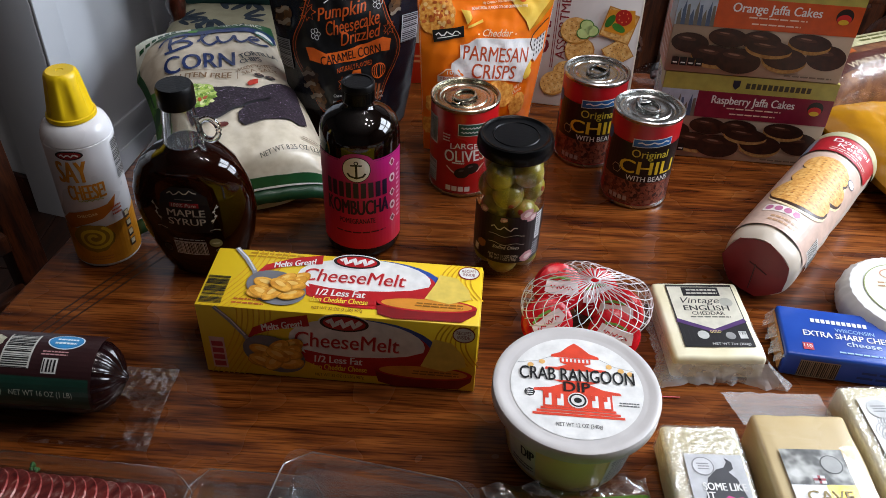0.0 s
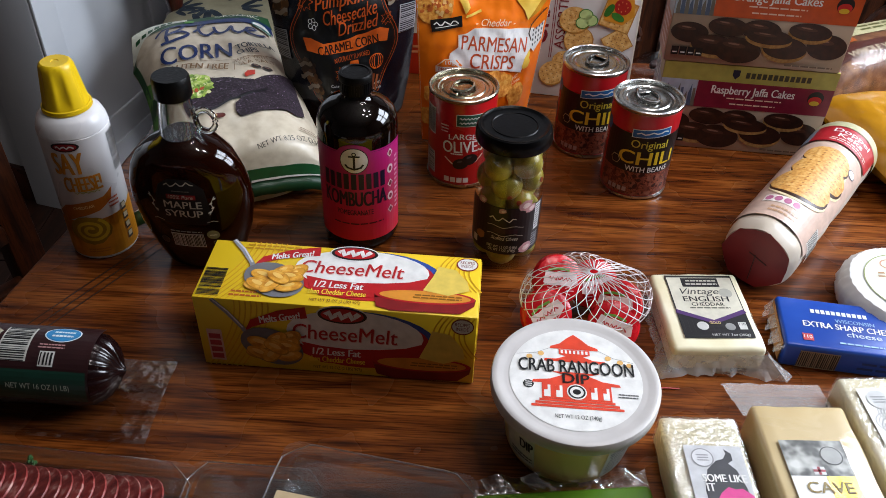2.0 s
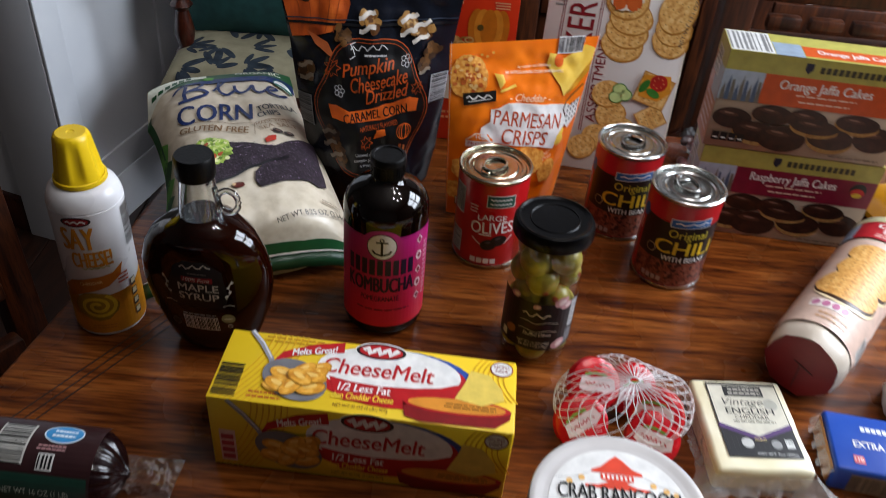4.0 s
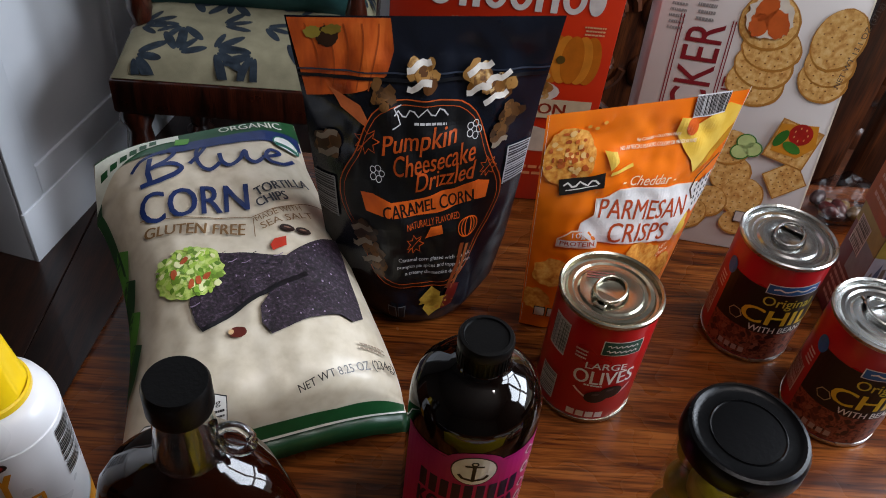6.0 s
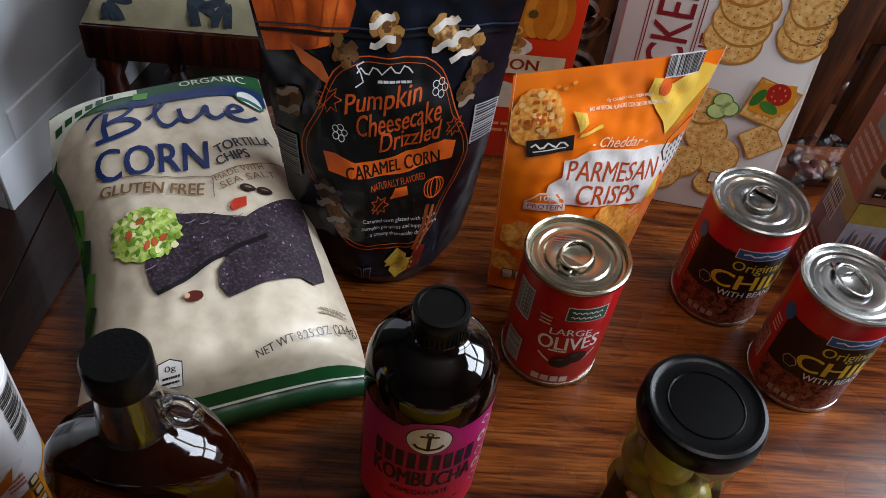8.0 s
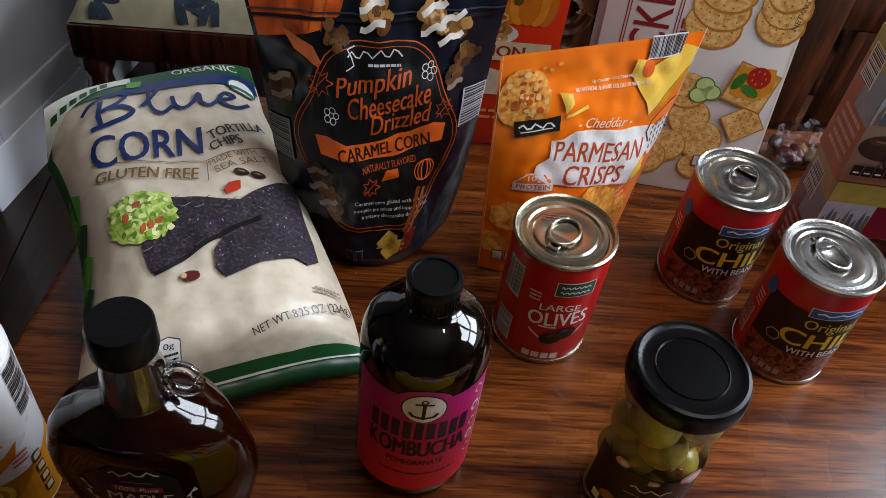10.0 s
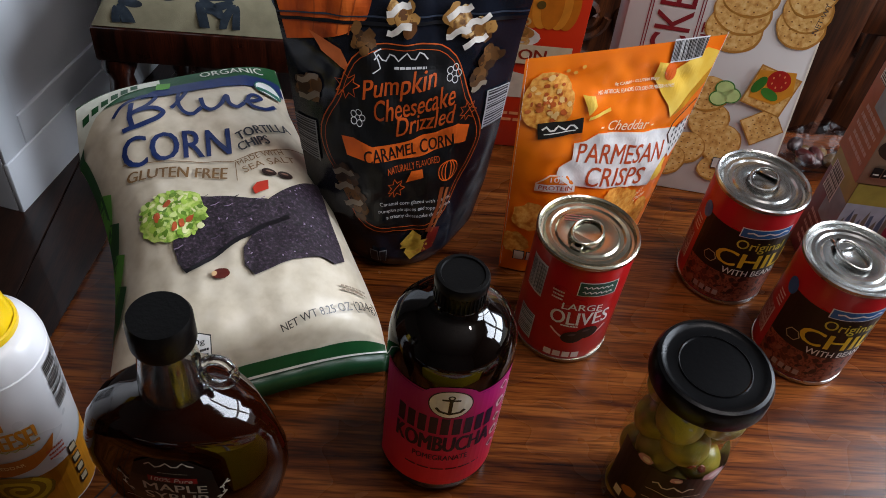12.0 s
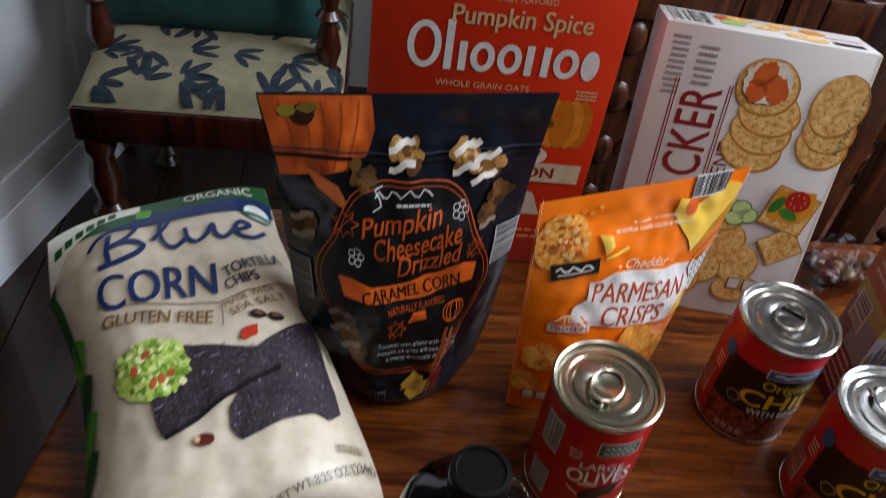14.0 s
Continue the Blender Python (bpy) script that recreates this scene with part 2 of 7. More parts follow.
def tube(points, radius, seg=8, closed=False, bm=None):
    """A round rod along points."""
    bm = bm or bmesh.new()
    pts = [Vector(p) for p in points]
    rings = []
    n = len(pts)
    for i, p in enumerate(pts):
        a, b = (pts[i - 1], pts[(i + 1) % n]) if closed else (pts[max(i - 1, 0)], pts[min(i + 1, n - 1)])
        q = (b - a).to_track_quat("Z", "Y")
        rings.append([bm.verts.new(p + q @ Vector((radius * math.cos(2 * math.pi * k / seg), radius * math.sin(2 * math.pi * k / seg), 0))) for k in range(seg)])
    for i in range(n if closed else n - 1):
        a, b = rings[i], rings[(i + 1) % n]
        for k in range(seg):
            bm.faces.new((a[k], a[(k + 1) % seg], b[(k + 1) % seg], b[k]))
    if not closed:
        bm.faces.new(rings[0][::-1])
        bm.faces.new(rings[-1])
    return bm


def spheres(bm, centre, r, sub=2, scale=(1, 1, 1), rot=None):
    q = (rot or Euler((0, 0, 0))).to_matrix().to_4x4()
    bmesh.ops.create_icosphere(bm, subdivisions=sub, radius=r, matrix=Matrix.Translation(centre) @ q @ Matrix.Diagonal((*scale, 1)))
    return bm


def pillow(front, back, nu=36, nv=44):
    """A closed bag between a front and a back sheet, both functions of (s, t) in 0..1 that meet at the rim."""
    bm = bmesh.new()
    A = [[bm.verts.new(front(i / nu, j / nv)) for i in range(nu + 1)] for j in range(nv + 1)]
    B = [[A[j][i] if i in (0, nu) or j in (0, nv) else bm.verts.new(back(i / nu, j / nv)) for i in range(nu + 1)] for j in range(nv + 1)]
    for j in range(nv):
        for i in range(nu):
            bm.faces.new((A[j][i], A[j][i + 1], A[j + 1][i + 1], A[j + 1][i]))
            bm.faces.new((B[j][i], B[j + 1][i], B[j + 1][i + 1], B[j][i + 1]))
    return bm


# ---- printing on packs: shapes in metres on a face, laid on as thin layers ----
class Flat:
    grid = 0

    def __init__(self, origin, right, up):
        self.o, self.r, self.u = Vector(origin), Vector(right).normalized(), Vector(up).normalized()
        self.n = self.r.cross(self.u)

    def at(self, x, y, h):
        return self.o + self.r * x + self.u * y + self.n * h


class Round:
    """A cylinder round z whose front looks to -y; x runs along the arc."""
    grid = 0.004

    def __init__(self, radius):
        self.R = radius

    def at(self, x, y, h):
        a = x / self.R
        return Vector(((self.R + h) * math.sin(a), -(self.R + h) * math.cos(a), y))


class Sheet:
    """A face given by a function of (s, t), W by H metres."""
    grid = 0.0026

    def __init__(self, fn, W, H):
        self.fn, self.W, self.H = fn, W, H

    def at(self, x, y, h):
        s, t = x / self.W, y / self.H
        p = self.fn(s, t)
        n = (self.fn(s + 0.01, t) - self.fn(s - 0.01, t)).cross(self.fn(s, t + 0.01) - self.fn(s, t - 0.01)).normalized()
        return p + n * h


GLYPHS = {}


def glyphs(body, bold, shear):
    key = (body, bold, shear)
    if key not in GLYPHS:
        cu = bpy.data.curves.new("letters", "FONT")
        cu.body, cu.offset, cu.shear, cu.resolution_u, cu.align_x = body, bold, shear, 3, "CENTER"
        cu.space_line = 0.9
        ob = bpy.data.objects.new("letters", cu)
        me = bpy.data.meshes.new_from_object(ob)
        co = [v.co.copy() for v in me.vertices]
        x0, x1 = min(c.x for c in co), max(c.x for c in co)
        y0, y1 = min(c.y for c in co), max(c.y for c in co)
        GLYPHS[key] = ([((c.x - x0) / (x1 - x0) - 0.5, (c.y - y0) / (y1 - y0) - 0.5) for c in co], [tuple(p.vertices) for p in me.polygons])
        bpy.data.objects.remove(ob)
        bpy.data.curves.remove(cu)
        bpy.data.meshes.remove(me)
    return GLYPHS[key]


class Art:
    STEP = 0.00013

    def __init__(self, owner, face, name="printed_artwork", lift=0.00015):
        self.STEP = 0.0002 if isinstance(face, Sheet) else 0.00013
        self.owner, self.face, self.name, self.lift = owner, face, name, lift
        self.rows = {name: [], "lettering": []}
        self.turn = (0, 0, 0)

    def poly(self, pts, mat, layer=1, kind=None):
        self.rows[kind or self.name].append(([tuple(p) for p in pts], [tuple(range(len(pts)))], mat, layer))

    def rect(self, x0, y0, x1, y1, mat, layer=1, slant=0.0):
        self.poly([(x0, y0), (x1, y0), (x1 + slant, y1), (x0 + slant, y1)], mat, layer)

    def oval(self, x, y, rx, ry, mat, layer=1, rot=0.0, rough=0.0, n=28, seed=1):
        rnd = random.Random(seed + int(x * 9e4) + int(y * 7e4))
        c, s = math.cos(radians(rot)), math.sin(radians(rot))
        pts = []
        for k in range(n):
            a = 2 * math.pi * k / n
            q = 1 + rough * rnd.uniform(-1, 1)
            px, py = rx * q * math.cos(a), ry * q * math.sin(a)
            pts.append((x + px * c - py * s, y + px * s + py * c))
        self.poly(pts, mat, layer)

    def ring(self, x, y, rx, ry, w, mat, layer=1, n=32):
        o = [(x + rx * math.cos(2 * math.pi * k / n), y + ry * math.sin(2 * math.pi * k / n)) for k in range(n)]
        i = [(x + (rx - w) * math.cos(2 * math.pi * k / n), y + (ry - w) * math.sin(2 * math.pi * k / n)) for k in range(n)]
        self.rows[self.name].append((o + i, [(k, (k + 1) % n, n + (k + 1) % n, n + k) for k in range(n)], mat, layer))

    def stroke(self, pts, w, mat, layer=1):
        """A line of width w through points."""
        v = [Vector(p) for p in pts]
        a, b = [], []
        for i, p in enumerate(v):
            d = (v[min(i + 1, len(v) - 1)] - v[max(i - 1, 0)]).normalized()
            q = Vector((-d.y, d.x)) * (w / 2)
            a.append(tuple(p + q))
            b.append(tuple(p - q))
        n = len(v)
        self.rows[self.name].append((a + b, [(i, n + i, n + i + 1, i + 1) for i in range(n - 1)], mat, layer))

    def bars(self, x0, y0, x1, y1, mat, layer=1, upright=True, count=22, ground=None, seed=3):
        """A bar code, or lines of writing too small to read."""
        rnd = random.Random(seed)
        if ground:
            self.rect(x0, y0, x1, y1, ground, layer)
        for k in range(count):
            w = rnd.uniform(0.25, 0.8) / count
            f = (k + 0.12) / count
            if upright:
                self.rect(x0 + (x1 - x0) * f, y0 + (y1 - y0) * 0.06, x0 + (x1 - x0) * (f + w), y1 - (y1 - y0) * 0.06, mat, layer + 1)
            else:
                self.rect(x0 + (x1 - x0) * 0.06, y0 + (y1 - y0) * f, x1 - (x1 - x0) * 0.06, y0 + (y1 - y0) * (f + w), mat, layer + 1)

    def lines(self, x0, y0, x1, y1, rows, mat, layer=2, seed=5):
        """Writing that cannot be read: short dashes in rows."""
        rnd = random.Random(seed)
        h = (y1 - y0) / rows
        for k in range(rows):
            x = x0 + rnd.uniform(0, 0.08) * (x1 - x0)
            while x < x1:
                w = min(rnd.uniform(0.06, 0.16) * (x1 - x0), x1 - x)
                self.rect(x, y0 + h * (k + 0.25), x + w, y0 + h * (k + 0.7), mat, layer)
                x += w + 0.025 * (x1 - x0)

    def text(self, body, x, y, w, h, mat, layer=3, bold=0.0, shear=0.0, rot=0.0, arc=0.0):
        """A word fitted into a box of w by h metres round (x, y)."""
        co, faces = glyphs(body, 0.0, shear)
        c, s = math.cos(radians(rot)), math.sin(radians(rot))
        pts = []
        for px, py in co:
            a, b = px * w, py * h - arc * px * px
            pts.append((x + a * c - b * s, y + a * s + b * c))
        if not bold:
            self.rows["lettering"].append((pts, faces, mat, layer))
            return
        k = min(bold, 0.02) * h * 1.7 / (1 + body.count("\n"))
        both, both_faces = [], []
        for n, off in enumerate((-k, 0.0, k)):
            both += [(px + off * c, py + off * s) for px, py in pts]
            both_faces += [tuple(q + n * len(pts) for q in f) for f in faces]
        self.rows["lettering"].append((both, both_faces, mat, [layer + 0.12 * n for n in range(3) for _ in pts]))

    def lay(self):
        for name, rows in self.rows.items():
            if not rows:
                continue
            bm = bmesh.new()
            mats = []
            for pts, faces, mat, layer in rows:
                if mat not in mats:
                    mats.append(mat)
                vs = [bm.verts.new((x, y, layer[n] if isinstance(layer, list) else layer)) for n, (x, y) in enumerate(pts)]
                for f in faces:
                    try:
                        bm.faces.new([vs[k] for k in f]).material_index = mats.index(mat)
                    except ValueError:
                        pass
            big = [f for f in bm.faces if len(f.verts) > 4]
            bmesh.ops.triangulate(bm, faces=big)
            g = self.face.grid
            if g:
                for axis in (0, 1):
                    lo, hi = min(v.co[axis] for v in bm.verts), max(v.co[axis] for v in bm.verts)
                    if axis == 1 and isinstance(self.face, Round):
                        continue
                    k = math.floor(lo / g) + 1
                    no = (1, 0, 0) if axis == 0 else (0, 1, 0)
                    while k * g < hi:
                        bmesh.ops.bisect_plane(bm, geom=bm.verts[:] + bm.edges[:] + bm.faces[:], plane_co=(k * g * no[0], k * g * no[1], 0), plane_no=no)
                        k += 1
            bm.normal_update()
            flip = [f for f in bm.faces if f.normal.z < 0]
            bmesh.ops.reverse_faces(bm, faces=flip)
            for v in bm.verts:
                if isinstance(self.face, Sheet):
                    v.co.x, v.co.y = min(max(v.co.x, 0.0012), self.face.W - 0.0012), min(max(v.co.y, 0.001), self.face.H - 0.001)
                v.co = self.face.at(v.co.x, v.co.y, self.lift + self.STEP * v.co.z)
            link(name, bm, mats, self.owner)

    def done(self):
        """Lays the artwork as one part and each word as a part of its own."""
        words = self.rows.pop("lettering")
        self.lay()
        for w in words:
            self.rows = {"lettering": [w]}
            self.lay()


# ---- the room ----
def wall_slab(name, x0, x1, y0, y1, z0, z1, mat, label, category="wall"):
    ob = link(name, box(x0, x1, y0, y1, z0, z1), mat)
    return tagged(ob, label, category, kind="structure")


tagged(link("floor", box(-2.6, 2.7, -2.0, 3.0, -0.06, 0.0), surface("floor_underlay", ["120A06"], 10, 0.6)), "dark stained wooden floor boards", "floor", kind="structure")
FLOOR = bpy.data.objects["floor"]
for k in range(30):
    x = -2.55 + 0.175 * k
    y = -2.0 + (0.37 * k) % 1.1 - 1.1
    while y < 3.0:
        a, b = max(y, -2.0), min(y + 1.25, 3.0)
        if b - a > 0.1:
            link("plank", box(x + 0.0015, x + 0.1735, a + 0.0015, b - 0.0015, 0.0, 0.004, 0.001, 1), M_FLOOR, FLOOR)
        y += 1.25
wall_slab("wall_back", -2.6, 2.7, 2.45, 2.6, 0, 2.6, M_WALL, "white painted back wall")
# out-of-view walls added to close the room, dark to hold fill light down
wall_slab("wall_front", -2.6, 2.7, -2.15, -2.0, 0, 2.6, M_ROOM, "unseen wall, dark taupe to cut bounced light")
wall_slab("wall_far_left", -2.75, -2.6, -2.0, 2.6, 0, 2.6, M_ROOM, "unseen wall, dark taupe to cut bounced light")
# the window wall, with a real opening
for row in ((-2.0, 0.45, 0, 2.6), (1.85, 2.45, 0, 2.6), (0.45, 1.85, 0, 0.95), (0.45, 1.85, 2.25, 2.6)):
    wall_slab("wall_right", 1.62, 1.75, row[0], row[1], row[2], row[3], M_ROOM, "unseen wall round a window, dark taupe to cut bounced light")
# out-of-view ceiling added to close the room, greyed to lower the fill
tagged(link("ceiling", box(-2.6, 2.7, -2.0, 2.6, 2.6, 2.7), M_CEIL), "unseen ceiling, greyed to cut bounced light", "ceiling", kind="structure")

# the white panelled wall end beside the table
WALL_M = pose(-0.872, 1.592, 0, 0, 0, -14.0)
panelled = thing("wall_panelled", "white painted panelled wall end with a baseboard", "wall", WALL_M)
panelled["kind"] = "structure"
part("wall_body", box(-0.16, 0.0, 0.0, 0.95, 0, 2.6, 0.004), M_WALL, panelled)
part("baseboard", box(0.0, 0.012, 0.0, 0.95, 0, 0.13, 0.003), M_WALL, panelled)
for a, b, c, d in ((0.0, 0.07, 0.13, 2.5), (0.40, 0.47, 0.13, 2.5), (0.07, 0.40, 0.13, 0.2), (0.07, 0.40, 1.0, 1.07), (0.88, 0.95, 0.13, 2.5), (0.47, 0.88, 0.13, 0.2)):
    part("trim", box(0.0, 0.009, a + 0.001, b - 0.001, c, d, 0.003), M_WALL, panelled)
GREY_M = pose(-0.93, 1.60, 0, 0, 0, -18.0)
grey = thing("wall_side", "white painted side wall in shade with a baseboard", "wall", GREY_M)
grey["kind"] = "structure"
part("wall_body", box(-1.6, -0.10, 0.02, 0.14, 0, 2.6), M_WALL, grey)
part("baseboard", box(-1.6, -0.10, 0.005, 0.02, 0, 0.1, 0.003), M_DARKWOOD, grey)


# ---- the table ----
def outline_slab(pts, z0, z1, bevel):
    bm = bmesh.new()
    f = bm.faces.new([bm.verts.new((x, y, z0)) for x, y in pts])
    r = bmesh.ops.extrude_face_region(bm, geom=[f])
    up = [v for v in r["geom"] if isinstance(v, bmesh.types.BMVert)]
    bmesh.ops.translate(bm, vec=(0, 0, z1 - z0), verts=up)
    bmesh.ops.recalc_face_normals(bm, faces=bm.faces[:])
    top = [e for e in bm.edges if all(abs(v.co.z - z1) < 1e-6 for v in e.verts)]
    bmesh.ops.bevel(bm, geom=top, offset=bevel, segments=4, affect="EDGES", profile=0.6)
    return bm


TOP = [(-0.47, -0.32), (-0.43, 0.25), (-0.392, 0.52), (-0.372, 0.63), (-0.358, 0.735), (-0.347, 0.83), (-0.342, 1.03), (-0.325, 1.048), (0.95, 1.085), (1.0, 1.05), (1.0, -0.32)]
table = thing("dining_table", "polished dark-stained oak dining table with groceries", "table", pose(0, 0, 0))
part("tabletop", outline_slab(TOP, 0.722, 0.75, 0.007), M_TABLE, table)
part("apron", outline_slab([(x * 0.86 + 0.02, y * 0.86 + 0.05) for x, y in TOP], 0.63, 0.7215, 0.003), M_DARKWOOD, table)
LEG = [(0.0, 0.0), (0.03, 0.0), (0.035, 0.05), (0.025, 0.08), (0.045, 0.2), (0.03, 0.3), (0.05, 0.42), (0.035, 0.55), (0.045, 0.63), (0.0, 0.63)]
for x, y in ((-0.3, -0.12), (-0.22, 0.86), (0.8, 0.88), (0.8, -0.12)):
    part("leg", lathe(LEG, 20, m=pose(x, y, 0.004)), M_DARKWOOD, table)
# inlaid band near the clipped end, three fine grooves
for k in range(3):
    bm = bmesh.new()
    a, b = Vector((-0.412, 0.3933, 0)), Vector((-0.262, 0.645, 0))
    n = Vector((b.y - a.y, a.x - b.x, 0)).normalized() * (0.0085 * k)
    d = (b - a).normalized()
    w = Vector((d.y, -d.x, 0)) * 0.0007
    q = [a + n - w, a + n + w, b + n + w, b + n - w]
    bm.faces.new([bm.verts.new((p.x, p.y, 0.7502)) for p in q])
    part("inlay_line", bm, surface("inlay_groove", ["1E0D06"], 30, 0.5), table)


# ---- dark wooden chair drawn up to the clipped end of the table ----
def lean(bm):
    for v in bm.verts:
        if v.co.z > 0.45:
            v.co.y -= 0.15 * (v.co.z - 0.45)
    return bm


side = thing("side_chair", "dark brown wooden chair with a panelled back", "chair", pose(-0.483, 0.792, 0.004, 0, 0, -125.2))
for x in (0.0, 0.43):
    part("back_post", lean(box(x, x + 0.042, -0.042, 0.0, 0.0, 0.98, 0.006, 2)), M_CARVED, side)
    part("leg", box(x, x + 0.042, 0.36, 0.40, 0.0, 0.42, 0.006, 2), M_CARVED, side)
for a, b in ((0.90, 0.985), (0.70, 0.735), (0.60, 0.625), (0.50, 0.54)):
    part("back_rail", lean(box(0.043, 0.429, -0.034, -0.008, a, b, 0.005, 2)), M_CARVED, side)
part("back_panel", lean(box(0.043, 0.429, -0.026, -0.014, 0.736, 0.899, 0.002, 1)), M_CARVED, side)
for k in range(5):
    part("back_slat", lean(box(0.085 + 0.066 * k, 0.117 + 0.066 * k, -0.027, -0.013, 0.541, 0.599, 0.002, 1)), M_CARVED, side)
part("seat", box(0.0, 0.472, 0.002, 0.415, 0.421, 0.452, 0.008, 3), M_CARVED, side)


# ---- chair with a floral seat, behind the table ----
def turned(height, r):
    p = [(0.0, 0.0), (r * 0.9, 0.0)]
    for f, q in ((0.03, 1.0), (0.08, 0.6), (0.12, 1.1), (0.16, 0.65), (0.3, 1.05), (0.42, 0.8), (0.5, 0.6), (0.55, 1.1), (0.6, 0.62), (0.75, 0.95), (0.88, 0.7), (0.94, 1.05), (1.0, 0.9)):
        p.append((r * q, height * f))
    return p + [(0.0, height)]


chair = thing("armchair", "dark turned-wood armchair with a cream seat of blue leaves", "chair", pose(-0.645, 1.60, 0.0, 0, 0, 1.5))
CW, CD = 0.455, 0.47
part("seat_frame", box(0, CW, 0, CD, 0.385, 0.455, 0.008), M_DARKWOOD, chair)


def seat_top(s, t):
    e = (1 - abs(2 * s - 1) ** 6) * (1 - abs(2 * t - 1) ** 6)
    return Vector((0.005 + (CW - 0.01) * s, 0.005 + (CD - 0.01) * t, 0.456 + 0.055 * max(e, 0) ** 0.45))


cushion = part("seat_cushion", pillow(seat_top, lambda s, t: Vector((0.005 + (CW - 0.01) * s, 0.005 + (CD - 0.01) * t, 0.4555)), 30, 30), M_CUSHION, chair, "cream fabric seat printed with blue leaves")
art = Art(cushion, Sheet(seat_top, CW, CD), "leaf_print")
rnd = random.Random(11)
for k in range(30):
    x0, y0, base = 0.04 + 0.075 * (k % 6) + rnd.uniform(-0.014, 0.014), 0.025 + 0.095 * (k // 6) + rnd.uniform(-0.014, 0.014), rnd.uniform(0, 360)
    for j in range(rnd.choice((3, 4, 5))):
        a = radians(base + 34 * j - 50)
        L = rnd.uniform(0.036, 0.052)
        art.oval(x0 + 0.75 * L * math.cos(a), y0 + 0.75 * L * math.sin(a), L * 0.56, L * 0.17, M_LEAF, 1, math.degrees(a))
art.done()
for x, y in ((0.03, 0.03), (CW - 0.03, 0.03), (0.03, CD - 0.03), (CW - 0.03, CD - 0.03)):
    part("leg", lathe(turned(0.382, 0.03), 20, m=pose(x, y, 0.003)), M_DARKWOOD, chair)
for x in (0.035, CW - 0.035):
    part("arm_post", lathe(turned(0.25, 0.022), 20, m=pose(x, 0.13, 0.454)), M_DARKWOOD, chair)
    part("arm", box(x - 0.028, x + 0.028, 0.06, CD, 0.703, 0.73, 0.01, 3), M_DARKWOOD, chair)
    part("back_post", lathe(turned(0.6, 0.022), 20, m=pose(x, CD - 0.02, 0.454)), M_DARKWOOD, chair)
part("crest_rail", box(0.03, CW - 0.03, CD - 0.035, CD - 0.005, 0.97, 1.06, 0.01), M_DARKWOOD, chair)
part("stretcher", tube([(0.03, 0.03, 0.14), (CW - 0.03, 0.03, 0.14)], 0.012), M_DARKWOOD, chair)
PW, PH = 0.42, 0.40


def pil(sign):
    def f(s, t):
        e = max(0.0, (1 - abs(2 * s - 1) ** 3) * (1 - abs(2 * t - 1) ** 3)) ** 0.6
        pinch = 1 - 0.06 * (1 - abs(2 * t - 1)) * abs(2 * s - 1)
        return Vector(((s - 0.5) * PW * pinch, -sign * 0.075 * e, t * PH))
    return f


pillow_thing = thing("throw_pillow", "plain teal cloth pillow leaning on the armchair seat", "pillow", pose(-0.425, 1.80, 0.505, -20, 0, 1.5))
part("cover", pillow(pil(1), pil(-1), 24, 24), M_TEAL, pillow_thing)

# ---- carved dining chair on the far side of the table ----
cchair = thing("carved_dining_chair", "carved brown wooden dining chair with a fretwork back", "chair", pose(0.345, 1.125, 0.0, 0, 0, 0))
KW = 0.46
for x in (0.0, KW):
    part("stile", box(x - 0.022, x + 0.022, -0.016, 0.016, 0.004, 1.07, 0.005), M_CARVED, cchair)
    part("finial", lathe([(0, 0), (0.02, 0), (0.026, 0.012), (0.015, 0.022), (0.028, 0.04), (0.018, 0.06), (0, 0.066)], 20, m=pose(x, 0, 1.07)), M_CARVED, cchair)
part("top_rail", box(0.022, KW - 0.022, -0.012, 0.012, 0.93, 1.0, 0.005), M_CARVED, cchair)
bm = bmesh.new()
N = 24
prof = [(0.022 + (KW - 0.044) * k / N, 1.0 + 0.055 * math.sin(math.pi * k / N) + 0.012 * math.sin(3 * math.pi * k / N)) for k in range(N + 1)]
f = bm.faces.new([bm.verts.new((x, -0.014, z)) for x, z in prof] + [bm.verts.new((KW - 0.022, -0.014, 0.99)), bm.verts.new((0.022, -0.014, 0.99))])
r = bmesh.ops.extrude_face_region(bm, geom=[f])
bmesh.ops.translate(bm, vec=(0, 0.028, 0), verts=[v for v in r["geom"] if isinstance(v, bmesh.types.BMVert)])
bmesh.ops.recalc_face_normals(bm, faces=bm.faces[:])
part("crest", bm, M_CARVED, cchair)
for z0, z1 in ((0.55, 0.60), (0.845, 0.885)):
    part("cross_rail", box(0.022, KW - 0.022, -0.012, 0.012, z0, z1, 0.004), M_CARVED, cchair)
for k in range(7):
    part("bead", box(0.04 + 0.056 * k, 0.085 + 0.056 * k, -0.018, -0.002, 0.895, 0.915, 0.005), M_CARVED, cchair)
for side in (0.06, KW - 0.06):
    part("splat_edge", box(side - 0.018, side + 0.018, -0.01, 0.01, 0.6, 0.845, 0.003), M_CARVED, cchair)
for cx, cz, r0, turns, flip in ((0.14, 0.78, 0.05, 1.6, 1), (0.32, 0.78, 0.05, 1.6, -1), (0.14, 0.66, 0.05, 1.6, -1), (0.32, 0.66, 0.05, 1.6, 1), (0.23, 0.72, 0.045, 1.2, 1)):
    pts = []
    for k in range(40):
        a = turns * 2 * math.pi * k / 39
        q = r0 * (1 - 0.75 * k / 39)
        pts.append((cx + flip * q * math.cos(a), 0.0, cz + q * math.sin(a)))
    part("carved_scroll", tube(pts, 0.0095, 8), M_CARVED, cchair)
